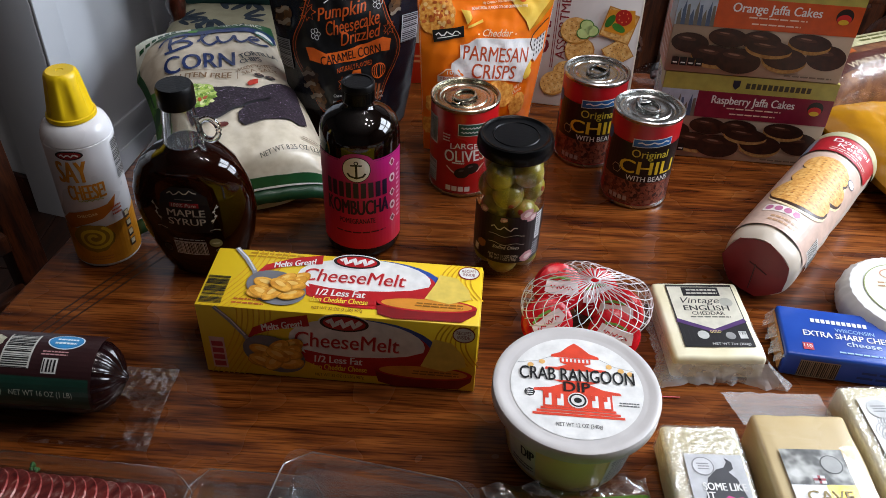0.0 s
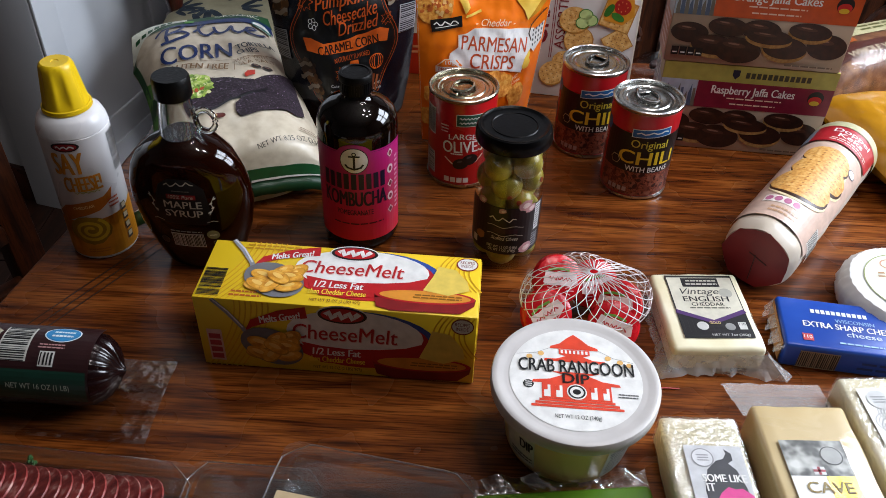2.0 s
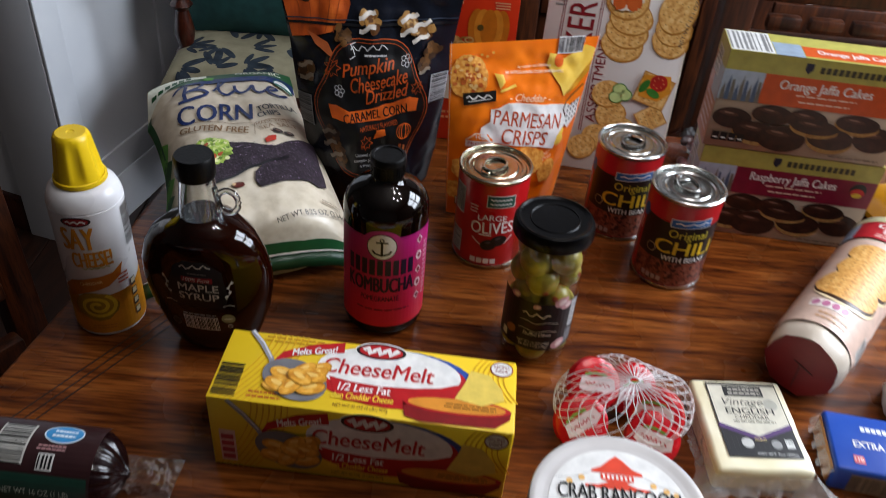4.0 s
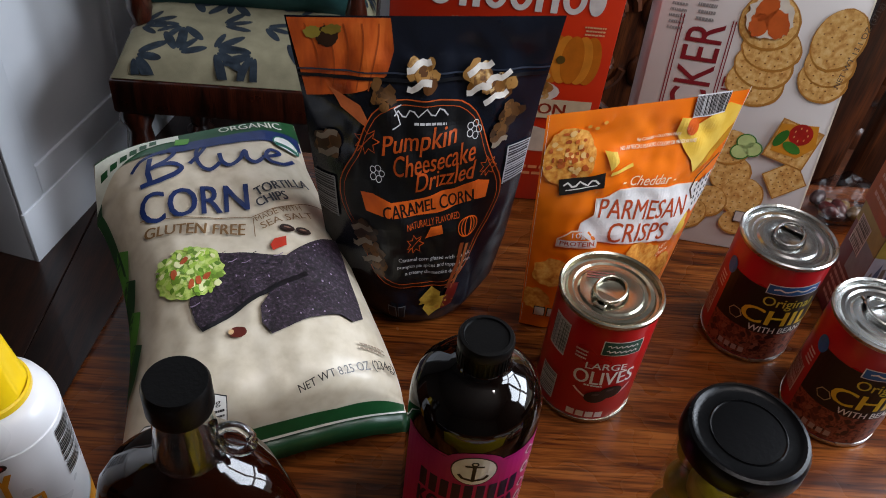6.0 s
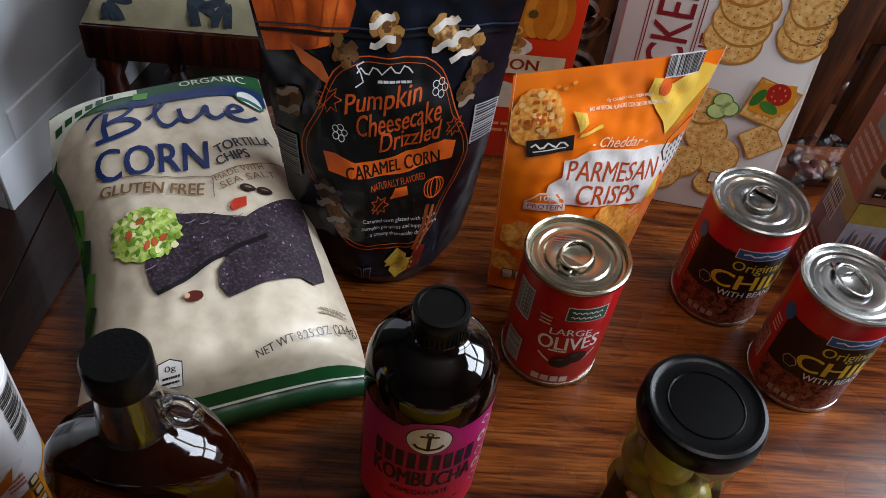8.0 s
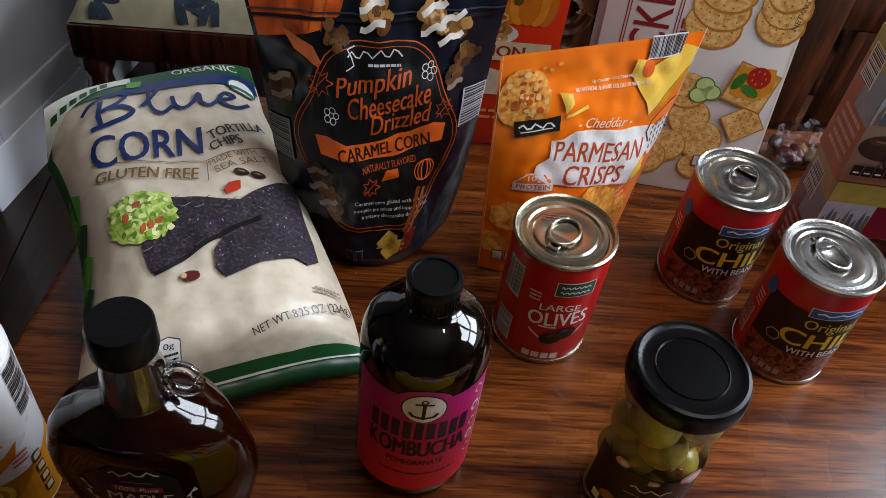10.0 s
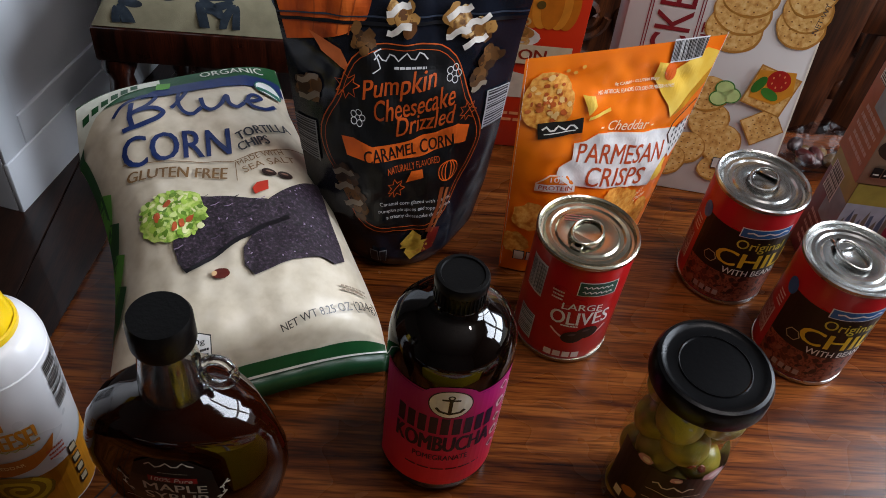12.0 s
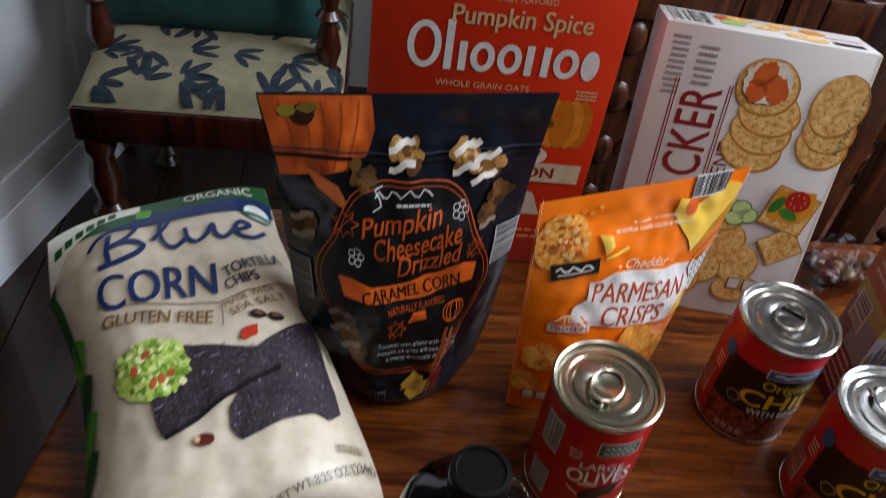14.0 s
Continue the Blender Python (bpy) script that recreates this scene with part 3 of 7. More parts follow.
for cx, cz, rot in ((0.23, 0.80, 0), (0.23, 0.64, 180), (0.1, 0.72, 90), (0.36, 0.72, -90)):
    bm = spheres(bmesh.new(), (0, 0, 0.02), 0.03, 2, (0.5, 0.28, 1))
    bmesh.ops.transform(bm, matrix=pose(cx, -0.002, cz) @ pose(0, 0, 0, 0, rot, 0), verts=bm.verts[:])
    part("carved_leaf", bm, M_CARVED, cchair)
part("seat", box(0.0, KW, 0.0, 0.42, 0.44, 0.48, 0.01), M_CARVED, cchair)
for x in (0.02, KW - 0.02):
    part("leg", box(x - 0.02, x + 0.02, 0.38, 0.42, 0.004, 0.44, 0.004), M_CARVED, cchair)

# ---- panelled wooden cabinet behind ----
cab = thing("wooden_cabinet", "brown panelled wooden cabinet with carved doors", "cabinet", pose(0.06, 1.80, 0.0))
part("carcass", box(0, 1.48, 0.02, 0.45, 0.004, 1.3, 0.004), M_CARVED, cab)
part("cornice", box(-0.03, 1.53, -0.02, 0.47, 1.301, 1.35, 0.01), M_CARVED, cab)
for k in range(3):
    x = 0.02 + 0.49 * k
    door = part("door", box(x, x + 0.48, -0.002, 0.018, 0.08, 1.26, 0.003), M_CARVED, cab)
    for a, b, c, d in ((0, 0.07, 0.08, 1.26), (0.41, 0.48, 0.08, 1.26), (0.07, 0.41, 0.08, 0.16), (0.07, 0.41, 1.18, 1.26), (0.07, 0.41, 0.62, 0.69)):
        part("rail", box(x + a + 0.001, x + b - 0.001, -0.016, -0.003, c, d, 0.004), M_CARVED, door)
    for row in range(8):
        cz = 0.20 + 0.125 * row + (0.03 if row > 3 else 0.0)
        for cx, flip in ((0.155, 1), (0.325, -1)):
            pts = []
            for q in range(30):
                an = 1.5 * 2 * math.pi * q / 29
                rr = 0.052 * (1 - 0.72 * q / 29)
                pts.append((x + cx + flip * rr * math.cos(an), -0.004, cz + rr * math.sin(an) * (1 if row % 2 else -1)))
            part("carved_scroll", tube(pts, 0.009, 6), M_CARVED, door)
        part("carved_rosette", spheres(bmesh.new(), (x + 0.24, -0.004, cz), 0.024, 2, (1, 0.5, 1.5)), M_CARVED, door)
    part("knob", lathe([(0, 0), (0.008, 0), (0.006, 0.012), (0.014, 0.022), (0, 0.03)], 16, m=pose(x + 0.44, -0.016, 0.75, 90)), M_STEEL, door)


# ---- groceries on the table ----
Z0 = 0.7505


def icons(art, x, y, n, step, w, h, mat, layer=2):
    """A row of small nutrition tablets."""
    for k in range(n):
        art.oval(x + k * step, y, w / 2, h / 2, mat, layer, n=12)


# yellow cheese carton
carton = thing("cheese_carton", "long yellow carton of cheese loaf with macaroni print", "carton", pose(-0.1805, 0.4575, Z0, 0, 0, -2.4))
BW, BD, BH = 0.233, 0.074, 0.079
part("box", box(0, BW, 0, BD, 0, BH, 0.0012), M_YELLOWBOX, carton)
part("end_flap", box(BW + 0.0001, BW + 0.0008, 0.002, BD - 0.002, BH * 0.45, BH - 0.002, 0.0003, 1), M_YELLOWBOX, carton, "folded yellow end flap")


def melt_face(face, w, h, tag):
    a = Art(carton, face, "printed_" + tag)
    X, Y = (lambda f: f * w), (lambda f: f * h)
    red, dred, gold, dark = ink("B3141A"), ink("7E0E12"), ink("D9A514"), ink("B8860F")
    for k in range(7):
        a.stroke([(X(0.02 + 0.02 * k + 0.13 * math.sin(t / 9)), Y(t / 14)) for t in range(15)], 0.0012, gold, 1)
        a.stroke([(X(0.9 + 0.018 * k - 0.05 * math.sin(t / 5)), Y(0.4 + t / 24)) for t in range(15)], 0.0012, gold, 1)
    a.oval(X(0.60), Y(0.57), X(0.262), Y(0.40), ink("22489A"), 2)
    a.oval(X(0.585), Y(0.53), X(0.258), Y(0.40), red, 3)
    a.oval(X(0.57), Y(0.63), X(0.245), Y(0.335), M_WHITE, 4)
    a.poly([(X(0.165), Y(0.52)), (X(0.2), Y(0.63)), (X(0.28), Y(0.74)), (X(0.405), Y(0.82)), (X(0.4), Y(0.98)), (X(0.3), Y(0.9)), (X(0.2), Y(0.74))], red, 5)
    a.text("Melts Great!", X(0.305), Y(0.80), X(0.155), Y(0.10), M_WHITE, 6, 0.02, 0.25, 13)
    a.oval(X(0.53), Y(0.90), X(0.092), Y(0.135), M_WHITE, 6)
    a.oval(X(0.53), Y(0.90), X(0.087), Y(0.118), M_BLACK, 7)
    a.oval(X(0.53), Y(0.90), X(0.076), Y(0.095), red, 8)
    a.stroke([(X(0.47 + 0.012 * k), Y(0.90 + 0.05 * math.sin(k * 2.1))) for k in range(11)], Y(0.06), M_WHITE, 9)
    a.text("CheeseMelt", X(0.535) + 0.0006, Y(0.625) - 0.0006, X(0.375), Y(0.215), ink("D9B7B0"), 5, 0.006, 0.12)
    a.text("CheeseMelt", X(0.535), Y(0.63), X(0.375), Y(0.215), red, 6, 0.006, 0.12)
    a.poly([(X(0.375), Y(0.47)), (X(0.45), Y(0.425)), (X(0.55), Y(0.405)), (X(0.66), Y(0.43)), (X(0.75), Y(0.48)), (X(0.825), Y(0.58)), (X(0.835), Y(0.46)), (X(0.78), Y(0.32)), (X(0.68), Y(0.22)), (X(0.55), Y(0.16)), (X(0.44), Y(0.17)), (X(0.40), Y(0.28))], red, 5)
    a.text("1/2 Less Fat", X(0.50), Y(0.345), X(0.175), Y(0.105), M_WHITE, 6, 0.03, 0.12)
    a.text("than Cheddar Cheese", X(0.50), Y(0.225), X(0.205), Y(0.085), ink("EBCB3A"), 6, 0.015, 0.12)
    a.text("NET WT 32 OZ (2 LBS) 907g", X(0.50), Y(0.085), X(0.18), Y(0.06), ink("7A4A10"), 3)
    # bowl of dip and a chip
    a.poly([(X(0.63), Y(0.26)), (X(0.7), Y(0.3)), (X(0.99), Y(0.27)), (X(0.985), Y(0.16)), (X(0.94), Y(0.03)), (X(0.7), Y(0.01)), (X(0.645), Y(0.06))], dred, 5)
    a.oval(X(0.81), Y(0.26), X(0.178), Y(0.115), red, 6)
    a.oval(X(0.81), Y(0.26), X(0.162), Y(0.092), ink("D58A2C"), 7)
    a.lines(X(0.76), Y(0.22), X(0.94), Y(0.30), 2, ink("8A5A10"), 9)
    a.poly([(X(0.845), Y(0.78)), (X(0.91), Y(0.74)), (X(0.955), Y(0.55)), (X(0.965), Y(0.40)), (X(0.89), Y(0.30)), (X(0.80), Y(0.36)), (X(0.83), Y(0.6))], ink("DFC35A"), 8)
    # spoon and macaroni
    a.stroke([(X(0.07), Y(1.0)), (X(0.12), Y(0.82)), (X(0.165), Y(0.62)), (X(0.19), Y(0.45))], X(0.018), ink("8E8E92"), 6)
    a.stroke([(X(0.072), Y(1.0)), (X(0.122), Y(0.84)), (X(0.168), Y(0.62))], X(0.006), ink("D6D6DA"), 7)
    a.oval(X(0.265), Y(0.36), X(0.118), Y(0.26), ink("6E6E72"), 7, -25)
    rnd = random.Random(4)
    for k in range(15):
        cx, cy = 0.265 + rnd.uniform(-0.075, 0.08), 0.40 + rnd.uniform(-0.18, 0.18)
        tilt = rnd.uniform(-50, 60)
        a.oval(X(cx), Y(cy), X(0.050), Y(0.088), ink("BE8422"), 8 + k, tilt)
        a.oval(X(cx) - 0.0004, Y(cy) + 0.0006, X(0.046), Y(0.078), M_PASTA, 8.3 + k, tilt)
        a.oval(X(cx) - 0.0010, Y(cy) + 0.0018, X(0.024), Y(0.030), ink("EBC066"), 8.6 + k, tilt)
    a.oval(X(0.95), Y(0.86), X(0.04), Y(0.115), dred, 2)
    a.oval(X(0.95), Y(0.86), X(0.036), Y(0.098), M_WHITE, 3)
    a.text("RECIPES\nINSIDE", X(0.95), Y(0.86), X(0.052), Y(0.11), dred, 4)
    if tag == "top":
        a.bars(X(0.005), Y(0.04), X(0.095), Y(0.50), M_BLACK, 2, upright=False, count=24)
        a.lines(X(0.12), Y(0.05), X(0.24), Y(0.17), 2, ink("B0591A"))
        a.lines(X(0.11), Y(0.86), X(0.33), Y(0.97), 2, dark)
    else:
        a.rect(X(0.03), Y(0.08), X(0.085), Y(0.55), ink("D6B3A8"), 2)
        for k in range(4):
            a.rect(X(0.036), Y(0.11 + 0.1 * k), X(0.078), Y(0.185 + 0.1 * k), ink("B03A44"), 3)
    a.done()


melt_face(Flat((0, 0, BH), (1, 0, 0), (0, 1, 0)), BW, BD, "top")
melt_face(Flat((0, 0, 0), (1, 0, 0), (0, 0, 1)), BW, BH, "front")


# ---- tin cans ----
CR, CH = 0.0372, 0.111


def tin(name, label, m, group, body, lidmat, design, tab_turn):
    c = thing(name, label, "can", m, group)
    part("body", lathe([(CR - 0.0005, 0.004), (CR, 0.006), (CR, CH - 0.006), (CR - 0.0005, CH - 0.004)], 64), body, c)
    part("bottom_rim", lathe([(0, 0.002), (CR - 0.004, 0.002), (CR - 0.002, 0.0), (CR + 0.0008, 0.0015), (CR + 0.0006, 0.0045), (CR - 0.0007, 0.0048)], 64), lidmat, c)
    lid = [(CR - 0.0008, CH - 0.0055), (CR + 0.0008, CH - 0.0035), (CR + 0.001, CH - 0.001), (CR - 0.0003, CH), (CR - 0.0018, CH - 0.001), (CR - 0.0028, CH - 0.005),
           (CR - 0.0045, CH - 0.0055), (CR - 0.006, CH - 0.0035), (CR - 0.009, CH - 0.0033), (CR - 0.0105, CH - 0.0045), (CR - 0.013, CH - 0.0045), (CR - 0.0145, CH - 0.0033), (0.012, CH - 0.0033), (0.0108, CH - 0.0042), (0, CH - 0.0042)]
    top = part("lid", lathe(lid, 64), lidmat, c, "bright ring-pull lid")
    bm = bmesh.new()
    pts = [(0.0105 * math.cos(a), 0.0145 * math.sin(a) - 0.002, CH - 0.001 + 0.0006 * math.sin(a)) for a in (2 * math.pi * k / 28 for k in range(28))]
    tube(pts, 0.0014, 8, True, bm)
    slab(bm, -0.0078, 0.0078, 0.004, 0.0125, CH - 0.0021, CH - 0.0004, 0.0007, 1)
    lathe([(0, 0), (0.004, 0), (0.004, 0.0012), (0.0025, 0.002), (0, 0.002)], 18, bm=bm, m=pose(0, 0.0135, CH - 0.0035))
    slab(bm, -0.0045, 0.0045, 0.008, 0.0185, CH - 0.0032, CH - 0.0015, 0.0008, 1)
    bmesh.ops.transform(bm, matrix=pose(0, 0, 0, 0, 0, tab_turn) @ pose(0, 0.004, 0), verts=bm.verts[:])
    part("pull_tab", bm, lidmat, top, "metal pull ring")
    design(c)
    return c


def chili_design(c):
    a = Art(c, Round(CR), "printed_label")
    yel, blk = ink("D9B52A"), ink("140A09")
    a.rect(-0.044, 0.006, 0.050, 0.083, blk, 1)
    a.rect(-0.044, 0.006, 0.050, 0.036, M_BEANS, 2)
    rnd = random.Random(2)
    for k in range(90):
        a.oval(rnd.uniform(-0.041, 0.047), rnd.uniform(0.008, 0.034), rnd.uniform(0.002, 0.0038), rnd.uniform(0.0014, 0.0024), rnd.choice((ink("5E2418"), ink("7E4030"), ink("8E5644"), ink("3A1410"))), 3 + 0.02 * k, rnd.uniform(0, 180), 0.1, 12, k)
    a.poly([(-0.012, 0.079), (0.030, 0.083), (0.030, 0.093), (-0.012, 0.089)], M_WHITE, 3)
    a.poly([(-0.0112, 0.0798), (0.0292, 0.0838), (0.0292, 0.0922), (-0.0112, 0.0882)], ink("1F5E9E"), 4)
    a.stroke([(-0.007 + 0.0042 * k, 0.0845 + 0.00042 * k + 0.0012 * math.sin(2 * k)) for k in range(9)], 0.0015, M_WHITE, 5)
    a.text("Original", 0.009, 0.0705, 0.040, 0.0125, ink("C6B43C"), 4, 0.005)
    a.text("CHILI", 0.009, 0.0545, 0.062, 0.0165, yel, 4, 0.022)
    a.text("WITH BEANS", 0.011, 0.0405, 0.048, 0.0065, M_WHITE, 4, 0.01)
    for k in range(4):
        a.rect(-0.029 + 0.0058 * k, 0.010, -0.0248 + 0.0058 * k, 0.0155, ink("A8928A"), 6)
    a.oval(-0.026, 0.047, 0.006, 0.006, ink("C8B88A"), 3, n=6)
    a.oval(-0.026, 0.047, 0.0052, 0.0052, blk, 4, n=6)
    a.oval(-0.046, 0.082, 0.0055, 0.008, ink("1F5E9E"), 3)
    a.bars(-0.070, 0.02, -0.050, 0.05, ink("7A1A1A"), 2, False, 20, ink("C9C2BE"))
    a.lines(-0.056, 0.055, -0.047, 0.07, 4, M_WHITE)
    a.rect(-0.117, 0.006, -0.075, 0.1, ink("D6CFC4"), 1)
    a.done()


M_CHILIRED = surface("red_can_paint", ["A3121A", "B0161E"], 20, 0.3, coat=0.2)
M_OLIVERED = surface("olive_can_paint", ["A30F14", "B81419"], 20, 0.3, coat=0.2)
tin("chili_can", "red and black tin can of chili with beans", pose(0.2325, 0.7655, Z0, 0, 0, -10), "cans of chili", M_CHILIRED, M_STEEL, chili_design, 30)
tin("chili_can", "red and black tin can of chili with beans", pose(0.1845, 0.8445, Z0, 0, 0, -9), "cans of chili", M_CHILIRED, M_STEEL, chili_design, -28)


def olive_design(c):
    a = Art(c, Round(CR), "printed_label")
    a.rect(-0.0045, 0.080, 0.0255, 0.0945, M_WHITE, 2)
    a.rect(-0.0038, 0.0807, 0.0248, 0.0938, ink("17483A"), 3)
    for y in (0.0897, 0.0845):
        a.stroke([(-0.001 + 0.0013 * k, y + 0.0011 * math.sin(2.1 * k)) for k in range(18)], 0.0011, M_WHITE, 4)
    a.text("LARGE", 0.003, 0.0675, 0.030, 0.0068, M_WHITE, 3, 0.01, arc=0.006)
    a.text("OLIVES", 0.004, 0.0545, 0.045, 0.0145, M_WHITE, 3, 0.012, rot=3)
    a.lines(-0.010, 0.0435, 0.004, 0.047, 1, M_WHITE)
    for x, y in ((0.002, 0.033), (0.012, 0.0385)):
        a.oval(x, y, 0.0088, 0.0068, ink("17100F"), 4 + y * 20, 18)
        a.oval(x - 0.001, y + 0.003, 0.003, 0.0012, ink("4A4244"), 6, 18)
    a.stroke([(-0.016 + 0.0035 * k, 0.040 - 0.0035 * k + 0.00022 * k * k) for k in range(5)], 0.0016, ink("D9B8B4"), 3)
    a.stroke([(0.018 + 0.003 * k, 0.034 + 0.0032 * k) for k in range(4)], 0.0016, ink("D9B8B4"), 3)
    for k in range(4):
        a.rect(-0.016 + 0.0072 * k, 0.008, -0.0102 + 0.0072 * k, 0.0145, ink("D6C6C4"), 3)
    a.lines(-0.022, 0.07, -0.013, 0.081, 3, ink("D9B8B4"))
    a.bars(-0.047, 0.062, -0.030, 0.095, ink("5A5A5A"), 2, True, 16, ink("C4C4C6"))
    a.bars(-0.047, 0.012, -0.030, 0.04, ink("6A6A6A"), 2, False, 12, ink("B9B9BC"))
    a.done()
    lidart = Art(c, Flat((0, 0, CH - 0.0042), (1, 0, 0), (0, 1, 0)), "date_stamp")
    lidart.lines(-0.018, 0.010, 0.004, 0.018, 3, ink("8A4A42"), 8)
    lidart.done()


tin("olive_can", "red tin can of large black olives", pose(0.0345, 0.7725, Z0, 0, 0, -3), "", M_OLIVERED, M_GOLDTIN, olive_design, 150)


# ---- dark bottle with a pink label ----
kom = thing("kombucha_bottle", "dark amber glass bottle with a pink and red label", "bottle", pose(-0.0665, 0.6565, Z0, 0, 0, 1))
KR = 0.0388
part("glass", lathe([(0, 0.001), (0.032, 0.0), (0.0368, 0.003), (KR, 0.009), (KR, 0.128), (0.0383, 0.1345), (0.0362, 0.1415), (0.0315, 0.148), (0.0245, 0.1535), (0.0185, 0.1565), (0.0150, 0.1585), (0.0136, 0.1615), (0.0134, 0.166), (0, 0.166)], 64), M_AMBER, kom)
cap = part("cap", lathe([(0, 0.1625), (0.0142, 0.1618), (0.0147, 0.163), (0.0149, 0.1745), (0.0158, 0.1755), (0.0158, 0.1805), (0.0148, 0.182), (0.0128, 0.1822), (0.0122, 0.1812), (0, 0.1812)], 40), M_BLACKCAP, kom, "black screw cap")
bm = bmesh.new()
for k in range(36):
    slab(bm, 0.0144, 0.0153, -0.0005, 0.0005, 0.1635, 0.1745, m=pose(0, 0, 0, 0, 0, 10 * k))
part("ribs", bm, M_BLACKCAP, cap)


def grade_label():
    """Pink above to red below."""
    m = surface("pink_to_red_label", ["B80F4A"], 40, 0.4)
    n, l = m.node_tree.nodes, m.node_tree.links
    at, sep, ramp = n.new("ShaderNodeTexCoord"), n.new("ShaderNodeSeparateXYZ"), n.new("ShaderNodeValToRGB")
    mr = n.new("ShaderNodeMapRange")
    mr.inputs[1].default_value, mr.inputs[2].default_value = 0.012, 0.128
    l.new(at.outputs["Object"], sep.inputs[0])
    l.new(sep.outputs[2], mr.inputs[0])
    l.new(mr.outputs[0], ramp.inputs[0])
    ramp.color_ramp.elements[0].color, ramp.color_ramp.elements[1].color = lin("D01E34"), lin("A3126E")
    l.new(ramp.outputs[0], n["Principled BSDF"].inputs["Base Color"])
    return m


a = Art(kom, Round(KR), "pink_label", 0.0003)
LAB = grade_label()
a.rect(-0.049, 0.014, 0.056, 0.1195, LAB, 0)
a.oval(0.0, 0.1145, 0.0172, 0.0128, LAB, 0.1)
a.oval(0.0, 0.1095, 0.0136, 0.0142, M_BLACK, 1)
a.oval(0.0, 0.1095, 0.0128, 0.0134, M_WHITE, 2)
a.rect(-0.0011, 0.1005, 0.0011, 0.1155, M_BLACK, 3)
a.ring(0.0, 0.1170, 0.0022, 0.0022, 0.0010, M_BLACK, 3, 14)
a.rect(-0.0055, 0.1135, 0.0055, 0.1152, M_BLACK, 3)
a.stroke([(-0.0085, 0.1055), (-0.0062, 0.1022), (0, 0.1002), (0.0062, 0.1022), (0.0085, 0.1055)], 0.0020, M_BLACK, 3)
navy = ink("1E1230")
for k in range(9):
    a.rect(-0.0325 + 0.0072 * k, 0.0768, -0.0274 + 0.0072 * k, 0.0945, navy, 2)
a.text("KOMBUCHA", -0.0005, 0.0655, 0.064, 0.0172, navy, 2, 0.03)
a.text("POMEGRANATE", -0.001, 0.0490, 0.036, 0.0062, navy, 2, 0.008)
a.lines(-0.026, 0.0335, 0.028, 0.037, 1, ink("4A0E22"), 2)
a.stroke([(-0.046, 0.118), (-0.0172, 0.118)], 0.0004, navy, 2)
a.stroke([(0.0172, 0.118), (0.054, 0.118)], 0.0004, navy, 2)
for k, yy in enumerate((0.110, 0.092, 0.075, 0.060, 0.044)):
    a.oval(0.0375, yy, 0.0040, 0.0050, ink("D9C6CC"), 2, n=16 if k % 2 else 4)
    a.oval(0.0375, yy, 0.0021, 0.0028, ink("7A1030"), 3, n=12)
a.lines(0.0445, 0.04, 0.050, 0.105, 12, ink("D9B8C4"), 2)
a.done()

# ---- maple syrup flask ----
maple = thing("syrup_bottle", "flat round glass flask of dark maple syrup", "bottle", pose(-0.2162, 0.5970, Z0, 0, 0, -3))
MR = 0.058
prof = [(0, 0.002), (0.030, 0.0), (0.036, 0.004), (0.039, 0.010), (0.0455, 0.026), (0.0535, 0.050), (MR, 0.077), (0.0572, 0.095), (0.0525, 0.112), (0.044, 0.127), (0.031, 0.138), (0.022, 0.143), (0.0178, 0.147)]


def flask(bm):
    for v in bm.verts:
        z = v.co.z
        k = 0.50 if z < 0.115 else 0.50 + 0.5 * min(1, (z - 0.115) / 0.03)
        v.co.y *= k
    return bm


part("glass_body", flask(lathe(prof + [(0, 0.147)], 64)), M_SYRUP, maple, "glass flask full of dark amber syrup")
neck = part("glass_neck", lathe([(0.0176, 0.1472), (0.0172, 0.155), (0.0150, 0.172), (0.0138, 0.182), (0.0138, 0.190), (0.0122, 0.190), (0.0122, 0.182), (0.0134, 0.172), (0.0156, 0.155), (0.0160, 0.1472)], 48), M_GLASS, maple, "clear empty glass neck")
pts = [(0.0165 + 0.008 + 0.0088 * math.cos(a), 0.0, 0.160 + 0.0108 * math.sin(a)) for a in (math.pi * (1.12 - 2.24 * k / 20) for k in range(21))]
part("loop_handle", tube([(0.0142, 0, 0.172)] + pts[1:-1] + [(0.0165, 0, 0.147)], 0.0028, 10), M_GLASS, maple, "small glass finger loop")
part("cap", lathe([(0, 0.185), (0.0158, 0.183), (0.0164, 0.185), (0.0162, 0.2000), (0.0150, 0.2025), (0, 0.2025)], 40), M_BLACKCAP, maple, "black screw cap")


class FlaskFace:
    grid = 0.004

    def at(self, x, y, h):
        r = np.interp(y, [p[1] for p in prof], [p[0] for p in prof])
        k = 0.50 if y < 0.115 else 0.50 + 0.5 * min(1, (y - 0.115) / 0.03)
        return Vector((x, -k * math.sqrt(max(1e-9, r * r - x * x)) - h - 0.0002, y))


a = Art(maple, FlaskFace(), "printed_label")
cream = ink("D9D2C4")
a.poly([(-0.024, 0.064), (0.022, 0.064), (0.026, 0.078), (0.022, 0.104), (0.0, 0.120), (-0.02, 0.106), (-0.027, 0.080)], M_BLACK, 1)
a.poly([(-0.002, 0.116), (0.0, 0.1205), (0.002, 0.116)], ink("7A1416"), 2)
a.stroke([(-0.014 + 0.003 * k, 0.1065 + 0.002 * math.sin(2.0 * k) + 0.0003 * k) for k in range(10)], 0.0011, cream, 2)
a.lines(-0.008, 0.1005, 0.009, 0.1020, 1, ink("8A8478"))
a.rect(-0.013, 0.0930, 0.014, 0.0978, ink("8E1A1C"), 2)
